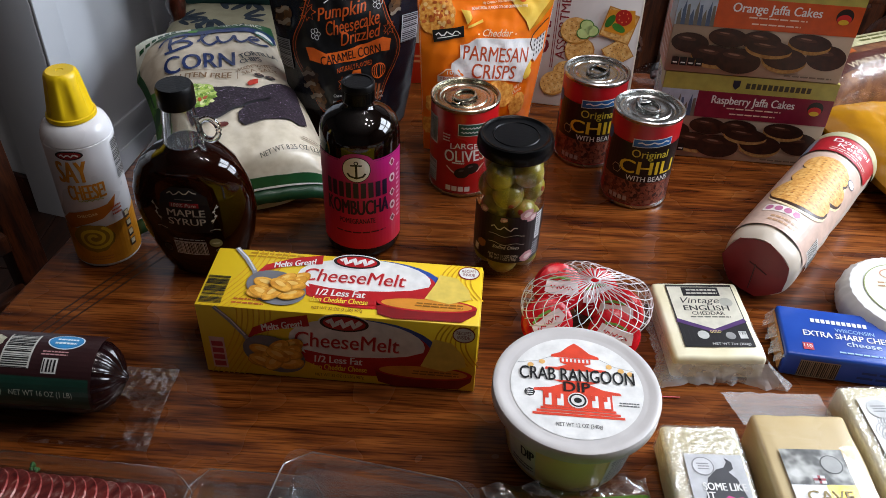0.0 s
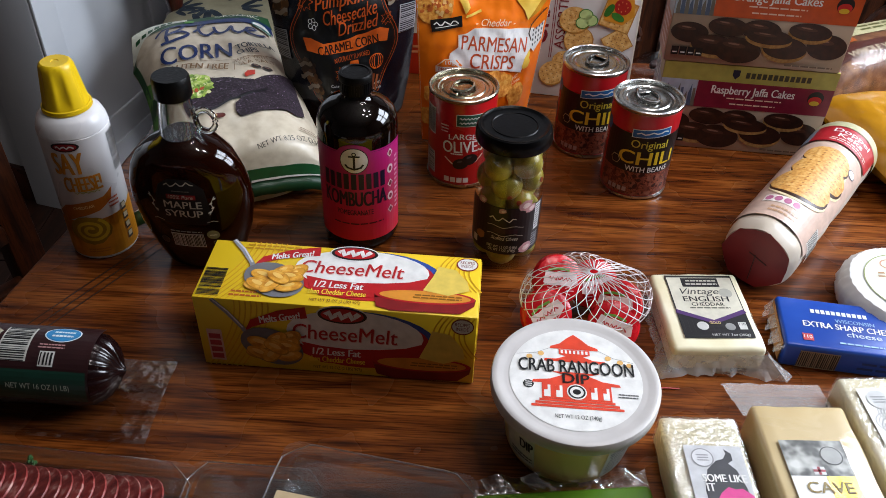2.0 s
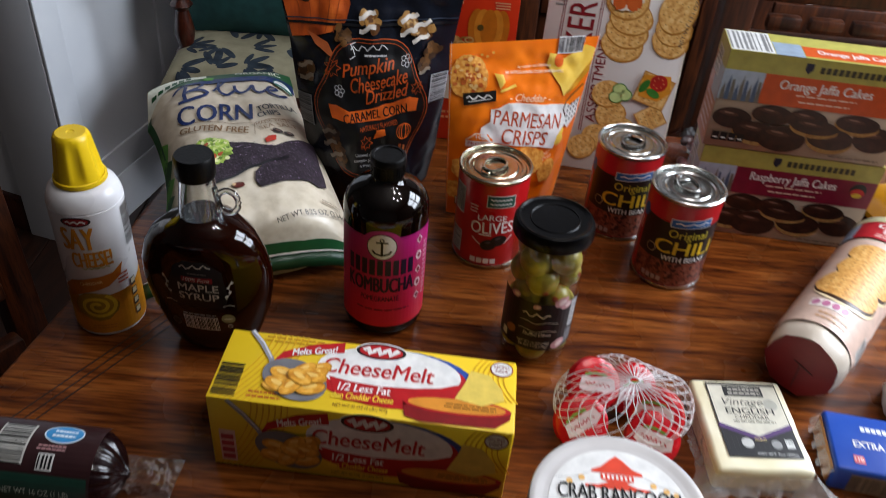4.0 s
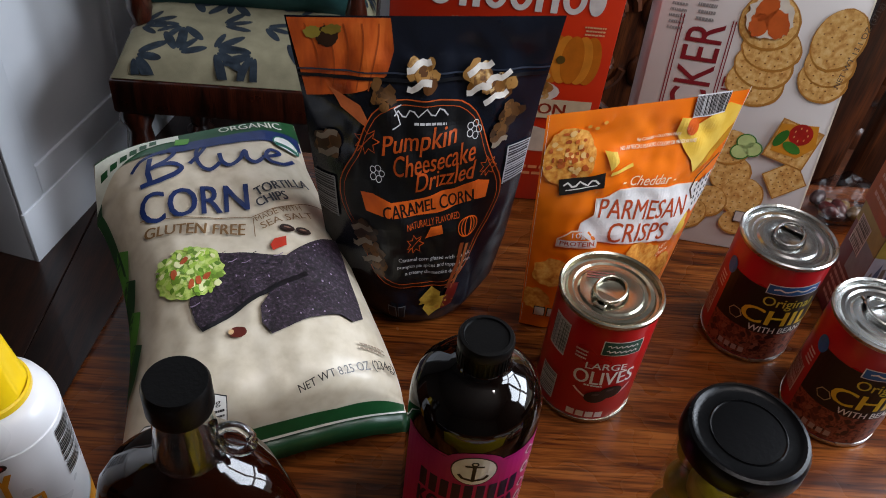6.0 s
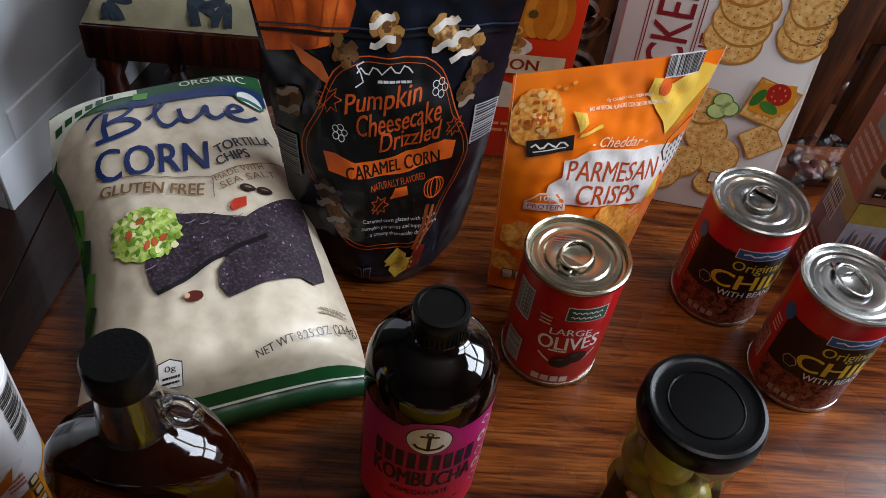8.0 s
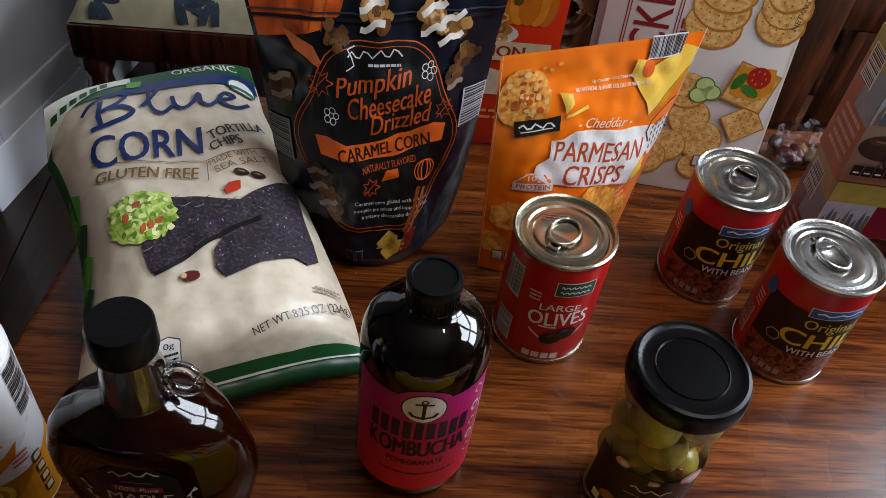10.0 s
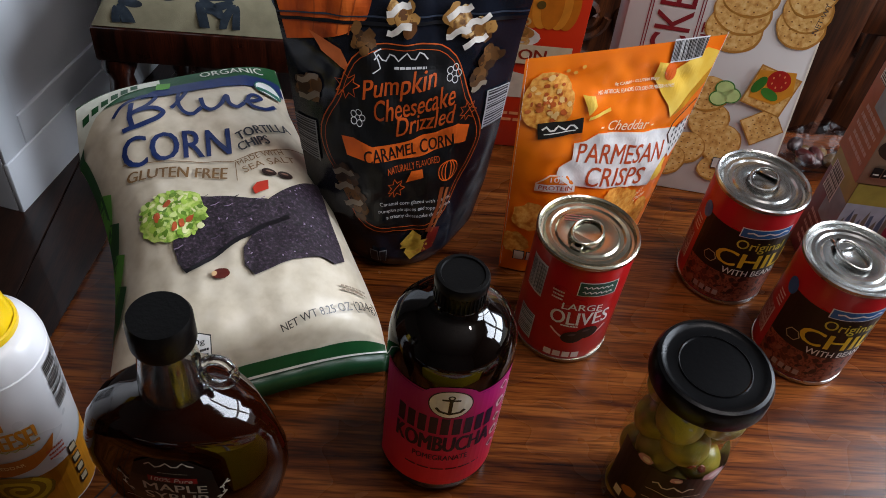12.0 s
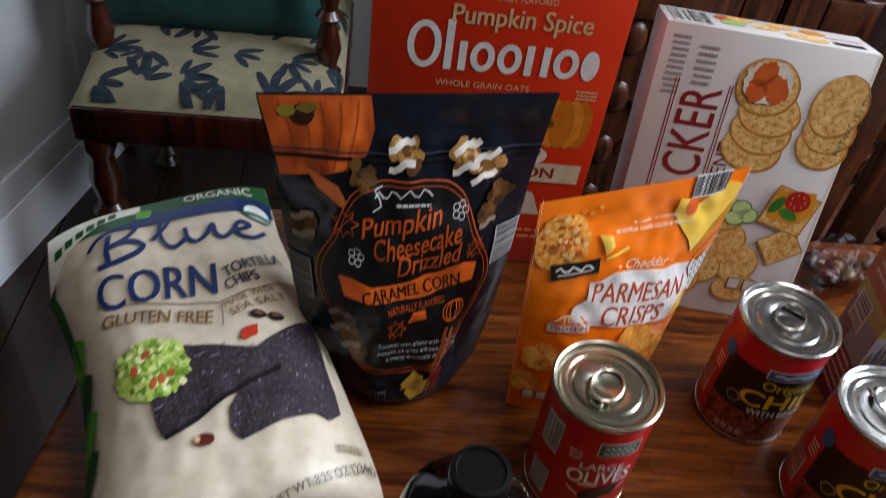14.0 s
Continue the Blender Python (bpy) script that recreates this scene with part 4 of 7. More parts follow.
a.text("100% Pure", 0.0, 0.0954, 0.023, 0.0036, cream, 3, 0, 0.2)
a.text("MAPLE\nSYRUP", 0.001, 0.0820, 0.035, 0.0175, cream, 3, 0.012)
for s in (-1, 1):
    a.stroke([(s * 0.024, 0.076), (s * 0.028, 0.083), (s * 0.0265, 0.089), (s * 0.030, 0.096)], 0.0006, cream, 2)
    for k in range(4):
        a.oval(s * (0.0245 + 0.0022 * (k % 2) + 0.001 * k), 0.079 + 0.0048 * k, 0.0018, 0.0008, cream, 2, s * 35, n=10)
    a.stroke([(s * 0.020, 0.0665), (s * 0.026, 0.0685), (s * 0.030, 0.067)], 0.0006, cream, 2)
a.bars(-0.017, 0.0345, 0.014, 0.052, M_BLACK, 2, True, 24, ink("F0F0F2"))
a.lines(-0.018, 0.0532, 0.013, 0.0562, 1, ink("B9B9C0"), 2)
a.oval(0.023, 0.051, 0.0058, 0.0055, ink("8A8458"), 2)
a.lines(0.0195, 0.0495, 0.0265, 0.0525, 1, ink("D9D2B4"), 3)
a.oval(0.0235, 0.0405, 0.0022, 0.0022, cream, 2, n=14)
a.oval(0.0235, 0.0405, 0.0017, 0.0017, M_BLACK, 3, n=14)
a.oval(-0.025, 0.040, 0.0042, 0.005, ink("6A6A6A"), 2, n=8)
a.oval(-0.025, 0.040, 0.0036, 0.0044, M_BLACK, 3, n=8)
a.done()

# ---- spray cheese can ----
spray = thing("spray_cheese_can", "white and orange can of spray cheese with yellow cap", "can", pose(-0.3230, 0.6178, Z0, 0, 0, 14))
SR = 0.0315
M_SPRAYWHITE = surface("white_can_paint", ["D6D6D8", "DEDEE0"], 15, 0.28, coat=0.2)
part("body", lathe([(0, 0.002), (SR - 0.003, 0.002), (SR - 0.0015, 0.0), (SR - 0.0002, 0.002), (SR - 0.0008, 0.0038), (SR, 0.005), (SR, 0.1365), (SR - 0.0009, 0.1372), (SR, 0.1382), (SR - 0.0008, 0.143), (0.0278, 0.1505), (0.0225, 0.1545), (0.0185, 0.1555), (0, 0.1555)], 56), M_SPRAYWHITE, spray)
bm = lathe([(0.0206, 0.1560), (0.0200, 0.162), (0.0192, 0.166), (0.0184, 0.172), (0.0172, 0.180), (0.0158, 0.190), (0.0150, 0.1955), (0.0138, 0.1985), (0.0118, 0.2000), (0.0035, 0.1998), (0.0028, 0.1992), (0, 0.1992)], 72)
for v in bm.verts:
    ang = math.atan2(v.co.y, v.co.x)
    up = min(1, max(0, (v.co.z - 0.158) / 0.006)) * min(1, max(0, (0.1985 - v.co.z) / 0.012))
    f = 1 - 0.13 * up * max(0, math.cos(5 * ang + 0.9)) ** 0.7
    v.co.x, v.co.y = v.co.x * f, v.co.y * f
cap = part("cap", bm, surface("yellow_cap_plastic", ["D9B40A", "E2BE12"], 30, 0.35), spray, "fluted yellow plastic cap")
part("cap_skirt", lathe([(0.0208, 0.1553), (0.0219, 0.1560), (0.0217, 0.1595), (0.0204, 0.1602)], 48), surface("yellow_skirt_plastic", ["D9B40A", "E2BE12"], 30, 0.35), cap)
a = Art(spray, Round(SR), "printed_label")
org, dorg = ink("C8821A"), ink("A85E12")
a.oval(-0.005, 0.131, 0.0125, 0.0048, M_BLACK, 2)
a.oval(-0.005, 0.131, 0.0105, 0.0036, ink("8E1216"), 3)
a.stroke([(-0.013 + 0.002 * k, 0.131 + 0.0012 * math.sin(2.2 * k)) for k in range(9)], 0.0016, M_WHITE, 4)
a.text("SAY", -0.0065, 0.1130, 0.027, 0.0230, org, 2, 0.03)
a.text("CHEESE!", 0.0015, 0.0905, 0.033, 0.0165, org, 2, 0.03)
a.stroke([(-0.008 + 0.0025 * k, 0.0810 + 0.0009 * (-1) ** k) for k in range(10)], 0.0008, ink("9AA02A"), 2)
a.poly([(-0.034, 0.054), (-0.022, 0.065), (-0.004, 0.070), (0.016, 0.073), (0.026, 0.080), (0.022, 0.067), (0.010, 0.059), (-0.010, 0.053), (-0.028, 0.044)][::-1], dorg, 2)
a.text("CHEDDAR", -0.004, 0.0640, 0.020, 0.0032, ink("E9D29A"), 3, rot=8)
a.poly([(-0.0985, 0.004), (0.0985, 0.004), (0.0985, 0.056), (0.05, 0.056), (0.034, 0.050), (0.012, 0.026), (-0.01, 0.020), (-0.03, 0.026), (-0.05, 0.046), (-0.0985, 0.051)], org, 1)
a.oval(-0.004, 0.036, 0.0195, 0.0165, ink("8A6A10"), 3, 0, 0.05)
a.stroke([(-0.003 + (0.0022 + 0.0145 * k / 44) * math.cos(0.30 * k + 0.4), 0.037 + (0.0020 + 0.0118 * k / 44) * math.sin(0.30 * k + 0.4)) for k in range(45)], 0.0034, ink("C2A324"), 4)
a.bars(0.034, 0.092, 0.054, 0.134, M_BLACK, 2, False, 22)
for k in range(4):
    a.rect(0.030, 0.014 + 0.0115 * k, 0.0362, 0.0225 + 0.0115 * k, ink("2A1E14"), 6)
    a.rect(0.0306, 0.0165 + 0.0115 * k, 0.0356, 0.0218 + 0.0115 * k, ink("C9B99A"), 7)
a.lines(0.018, 0.058, 0.029, 0.070, 3, ink("B0441A"), 6)
a.lines(-0.012, 0.0095, 0.010, 0.0155, 2, ink("B06A2A"), 6)
a.done()

# ---- jar of stuffed olives ----
jar = thing("olive_jar", "glass jar of green stuffed olives with black lid", "jar", pose(0.0815, 0.627, Z0, 0, 0, -4))
JR = 0.0325
glass = part("glass", lathe([(0, 0.001), (0.027, 0.0), (0.031, 0.003), (JR, 0.009), (JR, 0.121), (0.0322, 0.128), (0.0298, 0.134), (0.029, 0.142)], 56), M_BRINE, jar, "clear glass with a greenish brine")
lid = part("lid", lathe([(0.0325, 0.1375), (0.0352, 0.1378), (0.0357, 0.1395), (0.0352, 0.148), (0.0335, 0.1515), (0.0315, 0.1522), (0.0298, 0.1508), (0.0275, 0.1504), (0.022, 0.1505), (0.0212, 0.1512), (0.0204, 0.1505), (0, 0.1507)], 56), M_BLACKLID, jar, "black lacquered screw lid")
rnd = random.Random(8)
olive_mesh = None
for lay in range(6):
    for k in range(5):
        an = 2 * math.pi * (k + 0.5 * (lay % 2)) / 4 + rnd.uniform(-0.2, 0.2)
        rad = 0.0166 if k < 4 else 0.0
        spin = pose(rad * math.cos(an), rad * math.sin(an), 0.0175 + 0.0196 * lay + rnd.uniform(-0.003, 0.003) * (lay > 0), rnd.uniform(0, 180), rnd.uniform(0, 180), 0)
        if olive_mesh is None:
            olive = part("olive", spheres(bmesh.new(), (0, 0, 0), 0.0150, 3, (1, 1, 1.04)), M_OLIVE, jar, "plump green olive")
            olive_mesh = olive.data
            bm = spheres(bmesh.new(), (0, 0, 0.0154), 0.0030, 1, (1, 1, 0.4))
            pit = part("pimento", bm, ink("8A3A22"), olive, "red stuffing in the olive")
        else:
            olive = new("olive", olive_mesh)
            olive.parent = jar
            dot = new("pimento", pit.data)
            dot.parent = olive
        olive.matrix_local = spin
a = Art(jar, Round(JR), "black_label", 0.0004)
a.rect(-0.046, 0.024, 0.052, 0.080, ink("120E12"), 0)
for x, y, q in ((-0.004, 0.076, 0.5), (0.018, 0.0815, 1), (0.024, 0.077, 0.8), (-0.026, 0.082, 0.7), (0.022, 0.030, 1.0)):
    a.oval(x, y, 0.0075 * q, 0.0055 * q, ink("B98A8E"), 1, 20, 0.12)
    a.oval(x + 0.001, y, 0.004 * q, 0.0028 * q, ink("D9C2C0"), 2, 20, 0.12)
a.stroke([(-0.016 + 0.0032 * k, 0.066 + 0.0024 * math.sin(1.9 * k)) for k in range(9)], 0.0013, ink("C9C4BC"), 2)
for y in (0.0575, 0.0475):
    a.stroke([(-0.018 + 0.004 * k, y + 0.0012 * math.sin(1.2 * k)) for k in range(10)], 0.0006, ink("B9B2A8"), 2)
a.rect(-0.012, 0.050, 0.012, 0.0555, ink("2E1420"), 2)
a.text("Stuffed Olives", 0.0, 0.0435, 0.026, 0.0042, ink("C9C4BC"), 2, 0, 0.25)
a.text("NET WT 12 OZ (340g)\nDR WT 7 OZ (198g)", -0.002, 0.0305, 0.030, 0.008, ink("C9C4BC"), 2)
a.rect(0.030, 0.048, 0.0385, 0.079, ink("CFCFCF"), 2)
a.lines(0.0305, 0.05, 0.038, 0.078, 10, ink("55555A"), 3)
a.lines(0.028, 0.028, 0.038, 0.045, 6, ink("9A9AA0"), 2)
a.oval(-0.026, 0.041, 0.006, 0.0045, ink("8A5A34"), 2, 30, 0.1)
a.rect(-0.036, 0.028, -0.030, 0.036, ink("C9C9C9"), 2)
a.done()


def bilerp(bl, br, tl, tr, s, t):
    return bl * (1 - s) * (1 - t) + br * s * (1 - t) + tl * (1 - s) * t + tr * s * t


def wrinkle(s, t, k, seed):
    return k * noise.noise(Vector((s * 5 + seed, t * 7, seed * 1.7))) + 0.5 * k * noise.noise(Vector((s * 13, t * 15 + seed, 3.1)))


# ---- tortilla chip bag, lying face up ----
CO = Vector((-0.25, 0.80, 0.75))
corn = thing("chip_bag", "cream and green bag of blue corn tortilla chips lying flat", "bag", pose(*CO))
cbl, cbr, ctl, ctr = Vector((-0.300, 0.640, 0)) - CO, Vector((-0.1035, 0.7215, 0)) - CO, Vector((-0.366, 0.886, 0)) - CO, Vector((-0.222, 0.985, 0)) - CO


def corn_front(s, t):
    near = [t + d for d in (-0.045, -0.03, -0.015, 0.0, 0.015, 0.03, 0.045)]
    tt = sum(0.2 * u if u < 0.15 else 0.03 + 0.97 * (u - 0.15) / 0.85 for u in near) / 7
    p = bilerp(cbl, cbr, ctl, ctr, s, tt)
    zc = sum(np.interp(near, [-0.1, 0, 0.05, 0.1, 0.16, 0.25, 0.5, 0.75, 0.9, 1.0, 1.1], [0.016, 0.027, 0.042, 0.059, 0.073, 0.082, 0.089, 0.097, 0.098, 0.088, 0.08])) / 7
    p = p + (cbr - cbl).normalized() * 0.024 * math.sin(math.pi * min(1, max(0, t / 0.85))) ** 0.8 * max(0.0, 1 - s) ** 1.5
    q = min(1.0, abs(2 * s - 1))
    edge = min(1.0, max(0.0, min(t, 1 - t) / 0.12))
    p.z = zc - (0.012 + 0.030 * edge) * q ** 4 + wrinkle(s, t, 0.0024, 1.0) * edge * (1 - q ** 6)
    p.z += 0.016 * max(0, t - 0.7) / 0.3 * (1 - s)
    return p


def corn_back(s, t):
    p = corn_front(s, t)
    q = min(1.0, abs(2 * s - 1))
    f = max(0.0, 1 - q ** 4) * min(1.0, min(t, 1 - t) / 0.08)
    p.z = p.z * (1 - f) + 0.0015 * f
    return p


CWD, CHT = 0.20, 0.30
green, lgreen, navyc = ink("194C28"), ink("5A9A3A"), ink("182C5E")
part("film", pillow(corn_front, corn_back, 84, 110), M_CORNFILM, corn)
a = Art(corn, Sheet(corn_front, CWD, CHT), "printed_front", 0.0014)
a.poly([(0.002, 0.004), (0.198, 0.004), (0.198, 0.024), (0.15, 0.0165), (0.09, 0.0165), (0.04, 0.019), (0.002, 0.022)], green, 1)
a.rect(0.001, 0.001, 0.199, 0.0042, ink("D9D6CC"), 1)
a.poly([(0.002, 0.285), (0.05, 0.278), (0.1, 0.2745), (0.15, 0.276), (0.198, 0.282), (0.198, 0.299), (0.002, 0.299)], green, 1)
a.poly([(0.06, 0.272), (0.12, 0.268), (0.17, 0.268), (0.196, 0.272), (0.196, 0.284), (0.12, 0.281), (0.08, 0.283)], navyc, 2)
a.poly([(0.002, 0.262), (0.02, 0.278), (0.045, 0.287), (0.08, 0.289), (0.08, 0.298), (0.002, 0.298)], ink("D6DACC"), 3)
a.poly([(0.075, 0.280), (0.088, 0.279), (0.09, 0.288), (0.077, 0.291)], lgreen, 4)
for k in range(6):
    a.rect(0.008 + 0.009 * k, 0.280 + 0.0018 * k, 0.0145 + 0.009 * k, 0.2865 + 0.0018 * k, green, 5)
a.text("ORGANIC", 0.15, 0.2915, 0.062, 0.009, ink("D9D9CC"), 5, 0.01)
a.oval(0.1785, 0.2685, 0.0125, 0.0085, M_WHITE, 5)
a.ring(0.1785, 0.2685, 0.0125, 0.0085, 0.0012, ink("2E6A5A"), 6)
a.rect(0.168, 0.2640, 0.189, 0.2680, ink("2E6A5A"), 6)
# brushed script word, three quick pen strokes and a last loop
def brush(points, w):
    pts = []
    P = [points[0]] + list(points) + [points[-1]]
    for p0, p1, p2, p3 in zip(P, P[1:], P[2:], P[3:]):
        for k in range(6):
            q = k / 6
            pts.append(tuple(0.5 * (2 * b + (c - a0) * q + (2 * a0 - 5 * b + 4 * c - d) * q * q + (3 * b - a0 - 3 * c + d) * q ** 3) for a0, b, c, d in zip(p0, p1, p2, p3)))
    pts.append(points[-1])
    a.stroke([(0.037 + 0.140 * x - 0.001 * y, 0.2455 - 0.007 * x + 0.0265 * y) for x, y in pts], w, navyc, 3)


brush([(0.08, 0.0), (0.10, 0.5), (0.12, 0.98)], 0.0046)
brush([(0.0, 0.72), (0.06, 1.0), (0.18, 1.16), (0.27, 1.02), (0.22, 0.7), (0.11, 0.52)], 0.0038)
brush([(0.11, 0.52), (0.24, 0.52), (0.29, 0.28), (0.19, 0.02), (0.02, 0.02)], 0.0042)
brush([(0.35, 0.42), (0.44, 0.78), (0.48, 1.14), (0.45, 1.2), (0.41, 0.8), (0.41, 0.22), (0.46, 0.02), (0.53, 0.18)], 0.0036)
brush([(0.55, 0.56), (0.545, 0.2), (0.59, 0.03), (0.66, 0.22), (0.715, 0.56), (0.71, 0.2), (0.75, 0.04), (0.81, 0.22)], 0.0038)
brush([(0.81, 0.26), (0.89, 0.36), (0.94, 0.54), (0.89, 0.64), (0.84, 0.36), (0.86, 0.08), (0.94, 0.05), (1.02, 0.34)], 0.0036)
a.text("CORN", 0.0785, 0.2160, 0.094, 0.0265, navyc, 3, 0.012, 0, -12.5)
dark = ink("22252F")
a.text("TORTILLA", 0.1575, 0.2150, 0.053, 0.0088, dark, 3, 0.02, 0, 14)
a.text("CHIPS", 0.1440, 0.2005, 0.029, 0.0086, dark, 3, 0.02, 0, 11)
brown = ink("7A5A34")
a.stroke([(0.030, 0.2185), (0.075, 0.2005), (0.121, 0.1850), (0.150, 0.1905), (0.190, 0.2010)], 0.0007, brown, 2)
a.text("GLUTEN FREE", 0.0715, 0.1905, 0.088, 0.0100, brown, 3, 0.02, 0, -20)
a.stroke([(0.1195, 0.1665), (0.1225, 0.184)], 0.0007, brown, 2)
a.text("MADE WITH", 0.1455, 0.1865, 0.044, 0.0052, brown, 3, 0.0, 0, 13)
a.text("SEA SALT", 0.1510, 0.1795, 0.050, 0.0062, brown, 3, 0.0, 0, 13)
chip_one = [(0.072, 0.164), (0.079, 0.1626), (0.1186, 0.1502), (0.142, 0.143), (0.1512, 0.1278), (0.129, 0.1224), (0.1075, 0.1161), (0.0911, 0.1086), (0.0713, 0.1016), (0.0616, 0.1005), (0.0579, 0.1069), (0.0552, 0.1247), (0.06, 0.146)]
chip_two = [(0.1404, 0.1445), (0.1567, 0.1513), (0.1766, 0.1615), (0.1907, 0.1686), (0.1894, 0.1488), (0.1866, 0.1274), (0.186, 0.106), (0.1842, 0.0904), (0.175, 0.0851), (0.1667, 0.0893), (0.1439, 0.0881), (0.1286, 0.084), (0.1134, 0.0813), (0.1073, 0.0919), (0.1088, 0.1052), (0.125, 0.122)]
a.poly(chip_two, M_CHIP, 3)
a.poly([(x + 0.0015, y - 0.0035) for x, y in chip_one], ink("0C090E"), 3.6)
a.poly(chip_one, M_CHIP, 4.4)
rnd = random.Random(5)
def inside(x, y, P):
    odd = False
    for (x0, y0), (x1, y1) in zip(P, P[1:] + P[:1]):
        if (y0 > y) != (y1 > y) and x < x0 + (y - y0) * (x1 - x0) / (y1 - y0):
            odd = not odd
    return odd


specks = (ink("8A7890"), ink("4A3C50"), ink("0C080F"), ink("241A2A"))
for P, lay, n in ((chip_one, 5.2, 150), (chip_two, 3.8, 190)):
    for k in range(n):
        x, y = rnd.uniform(0.055, 0.192), rnd.uniform(0.08, 0.168)
        if inside(x, y, P):
            if P is chip_one and k % 2:
                a.stroke([(x - 0.004, y + 0.0004), (x, y), (x + 0.004, y + 0.0012)], rnd.uniform(0.0004, 0.0009), rnd.choice(specks), lay)
            else:
                a.oval(x, y, rnd.uniform(0.0005, 0.0013), rnd.uniform(0.0004, 0.0009), rnd.choice(specks), lay, rnd.uniform(0, 180), n=6)
rnd = random.Random(21)
guac = [ink("5E8226"), ink("7FA838"), ink("A2C24C"), ink("C6D684"), ink("6E8E30"), ink("E0E2A8")]
a.oval(0.0594, 0.1508, 0.028, 0.0225, M_GUAC, 6, -14, 0.09, 40)
for k in range(150):
    an, q = rnd.uniform(0, 6.28), rnd.uniform(0, 1) ** 0.5
    a.oval(0.0594 + 0.027 * q * math.cos(an), 0.1508 + 0.0215 * q * math.sin(an) - 0.006 * q * math.cos(an), rnd.uniform(0.001, 0.0036), rnd.uniform(0.0009, 0.0028), rnd.choice(guac), 6.5 + 0.015 * k, rnd.uniform(0, 180), 0.25, 9, k)
for x, y in ((0.064, 0.141), (0.056, 0.162), (0.072, 0.143), (0.058, 0.139), (0.046, 0.152)):
    a.oval(x, y, 0.0042, 0.0024, ink("B2522A"), 9, rnd.uniform(0, 90), 0.2, 10)
a.poly([(0.1305, 0.1505), (0.1425, 0.1525), (0.1445, 0.1605), (0.1345, 0.1605), (0.1295, 0.156)], ink("B8321E"), 4)
for x, y in ((0.1478, 0.1685), (0.1608, 0.1655)):
    a.oval(x, y, 0.0062, 0.0035, ink("241410"), 4, -15)
    a.oval(x, y + 0.0005, 0.003, 0.0008, ink("8A6A5A"), 5, -15)
a.oval(0.0885, 0.0888, 0.0068, 0.0042, ink("5A1E14"), 4, -10, 0.05)
a.oval(0.0835, 0.0898, 0.0022, 0.002, ink("C9A67A"), 5)
a.text("NET WT 8.25 OZ (234g)", 0.1595, 0.0480, 0.072, 0.0080, ink("3A342E"), 9, 0.004, 0, 14)
a.lines(0.172, 0.064, 0.192, 0.070, 2, ink("8A7A68"), 3)
for x in (0.014, 0.038, 0.061):
    a.poly([(x, 0.032), (x + 0.016, 0.030), (x + 0.016, 0.048), (x + 0.008, 0.0515), (x, 0.050)], ink("2A2A2A"), 3)
    a.poly([(x + 0.0007, 0.0328), (x + 0.0153, 0.0308), (x + 0.0153, 0.0473), (x + 0.008, 0.0507), (x + 0.0007, 0.0492)], M_WHITE, 4)
    a.text("140" if x < 0.02 else "5%" if x < 0.05 else "0g", x + 0.008, 0.0445, 0.007, 0.005, M_BLACK, 5)
    a.lines(x + 0.002, 0.0335, x + 0.014, 0.041, 2, M_BLACK, 5)
for k in range(4):
    a.poly([(0.001, 0.08 + 0.03 * k), (0.008, 0.095 + 0.03 * k), (0.014, 0.118 + 0.03 * k), (0.006, 0.128 + 0.03 * k), (0.001, 0.12 + 0.03 * k)], (green, lgreen)[k % 2], 2)
a.rect(0.001, 0.19, 0.007, 0.27, green, 2)
a.done()
# dark green seal, drooped extra low to stand in for shadow under the bag
bm = bmesh.new()
rows = [[bm.verts.new(corn_front(i / 40, 0.0) + Vector((0.0044 * j * 0.4, -0.008 * j, -0.013 * j + 0.0006 * math.sin(i * 1.3)))) for i in range(41)] for j in (0, 1)]
for i in range(40):
    bm.faces.new((rows[1][i], rows[1][i + 1], rows[0][i + 1], rows[0][i]))
seal = part("bottom_seal", bm, ink("143A20"), corn, "crimped green seal with a white line, drooped to stand for shade below")
seal.modifiers.new("thick", "SOLIDIFY").thickness = 0.0008

# ---- caramel corn pouch ----
PO = Vector((-0.105, 0.86, 0.75))
pouch = thing("popcorn_pouch", "dark navy stand-up pouch of pumpkin cheesecake caramel corn", "bag", pose(*PO))
pbl, pbr, ptl, ptr = Vector((-0.158, 0.850, 0.752)) - PO, Vector((-0.048, 0.862, 0.752)) - PO, Vector((-0.2085, 0.884, 0.990)) - PO, Vector((-0.0115, 0.906, 0.997)) - PO
OUT = Vector((0.10, -1.0, 0.0)).normalized()


def pouch_side(sign):
    def f(s, t):
        p = bilerp(pbl, pbr, ptl, ptr, s, t)
        w = np.interp(t, [-0.05, 0, 0.08, 0.25, 0.5, 0.75, 1.05], [0.94, 1.0, 1.08, 1.10, 1.05, 1.0, 1.0])
        mid = bilerp(pbl, pbr, ptl, ptr, 0.5, t)
        p = mid + (p - mid) * w
        q = min(1.0, abs(2 * s - 1))
        d = np.interp(t, [-0.05, 0, 0.06, 0.2, 0.4, 0.6, 0.78, 0.9, 1.05], [0.026, 0.030, 0.038, 0.042, 0.040, 0.028, 0.012, 0.004, 0.0])
        d *= max(0.0, 1 - q ** 2.4)
        p = p + OUT * sign * (d + 0.0006)
        p = p + OUT * wrinkle(s, t, 0.004, 4.0 if sign > 0 else 7.0) * (1 - q ** 4) * min(1, (1 - t) / 0.1) * min(1, max(t, 0) / 0.06)
        p.z += 0.012 * (q ** 2) * max(0, 1 - t / 0.1)
        return p
    return f


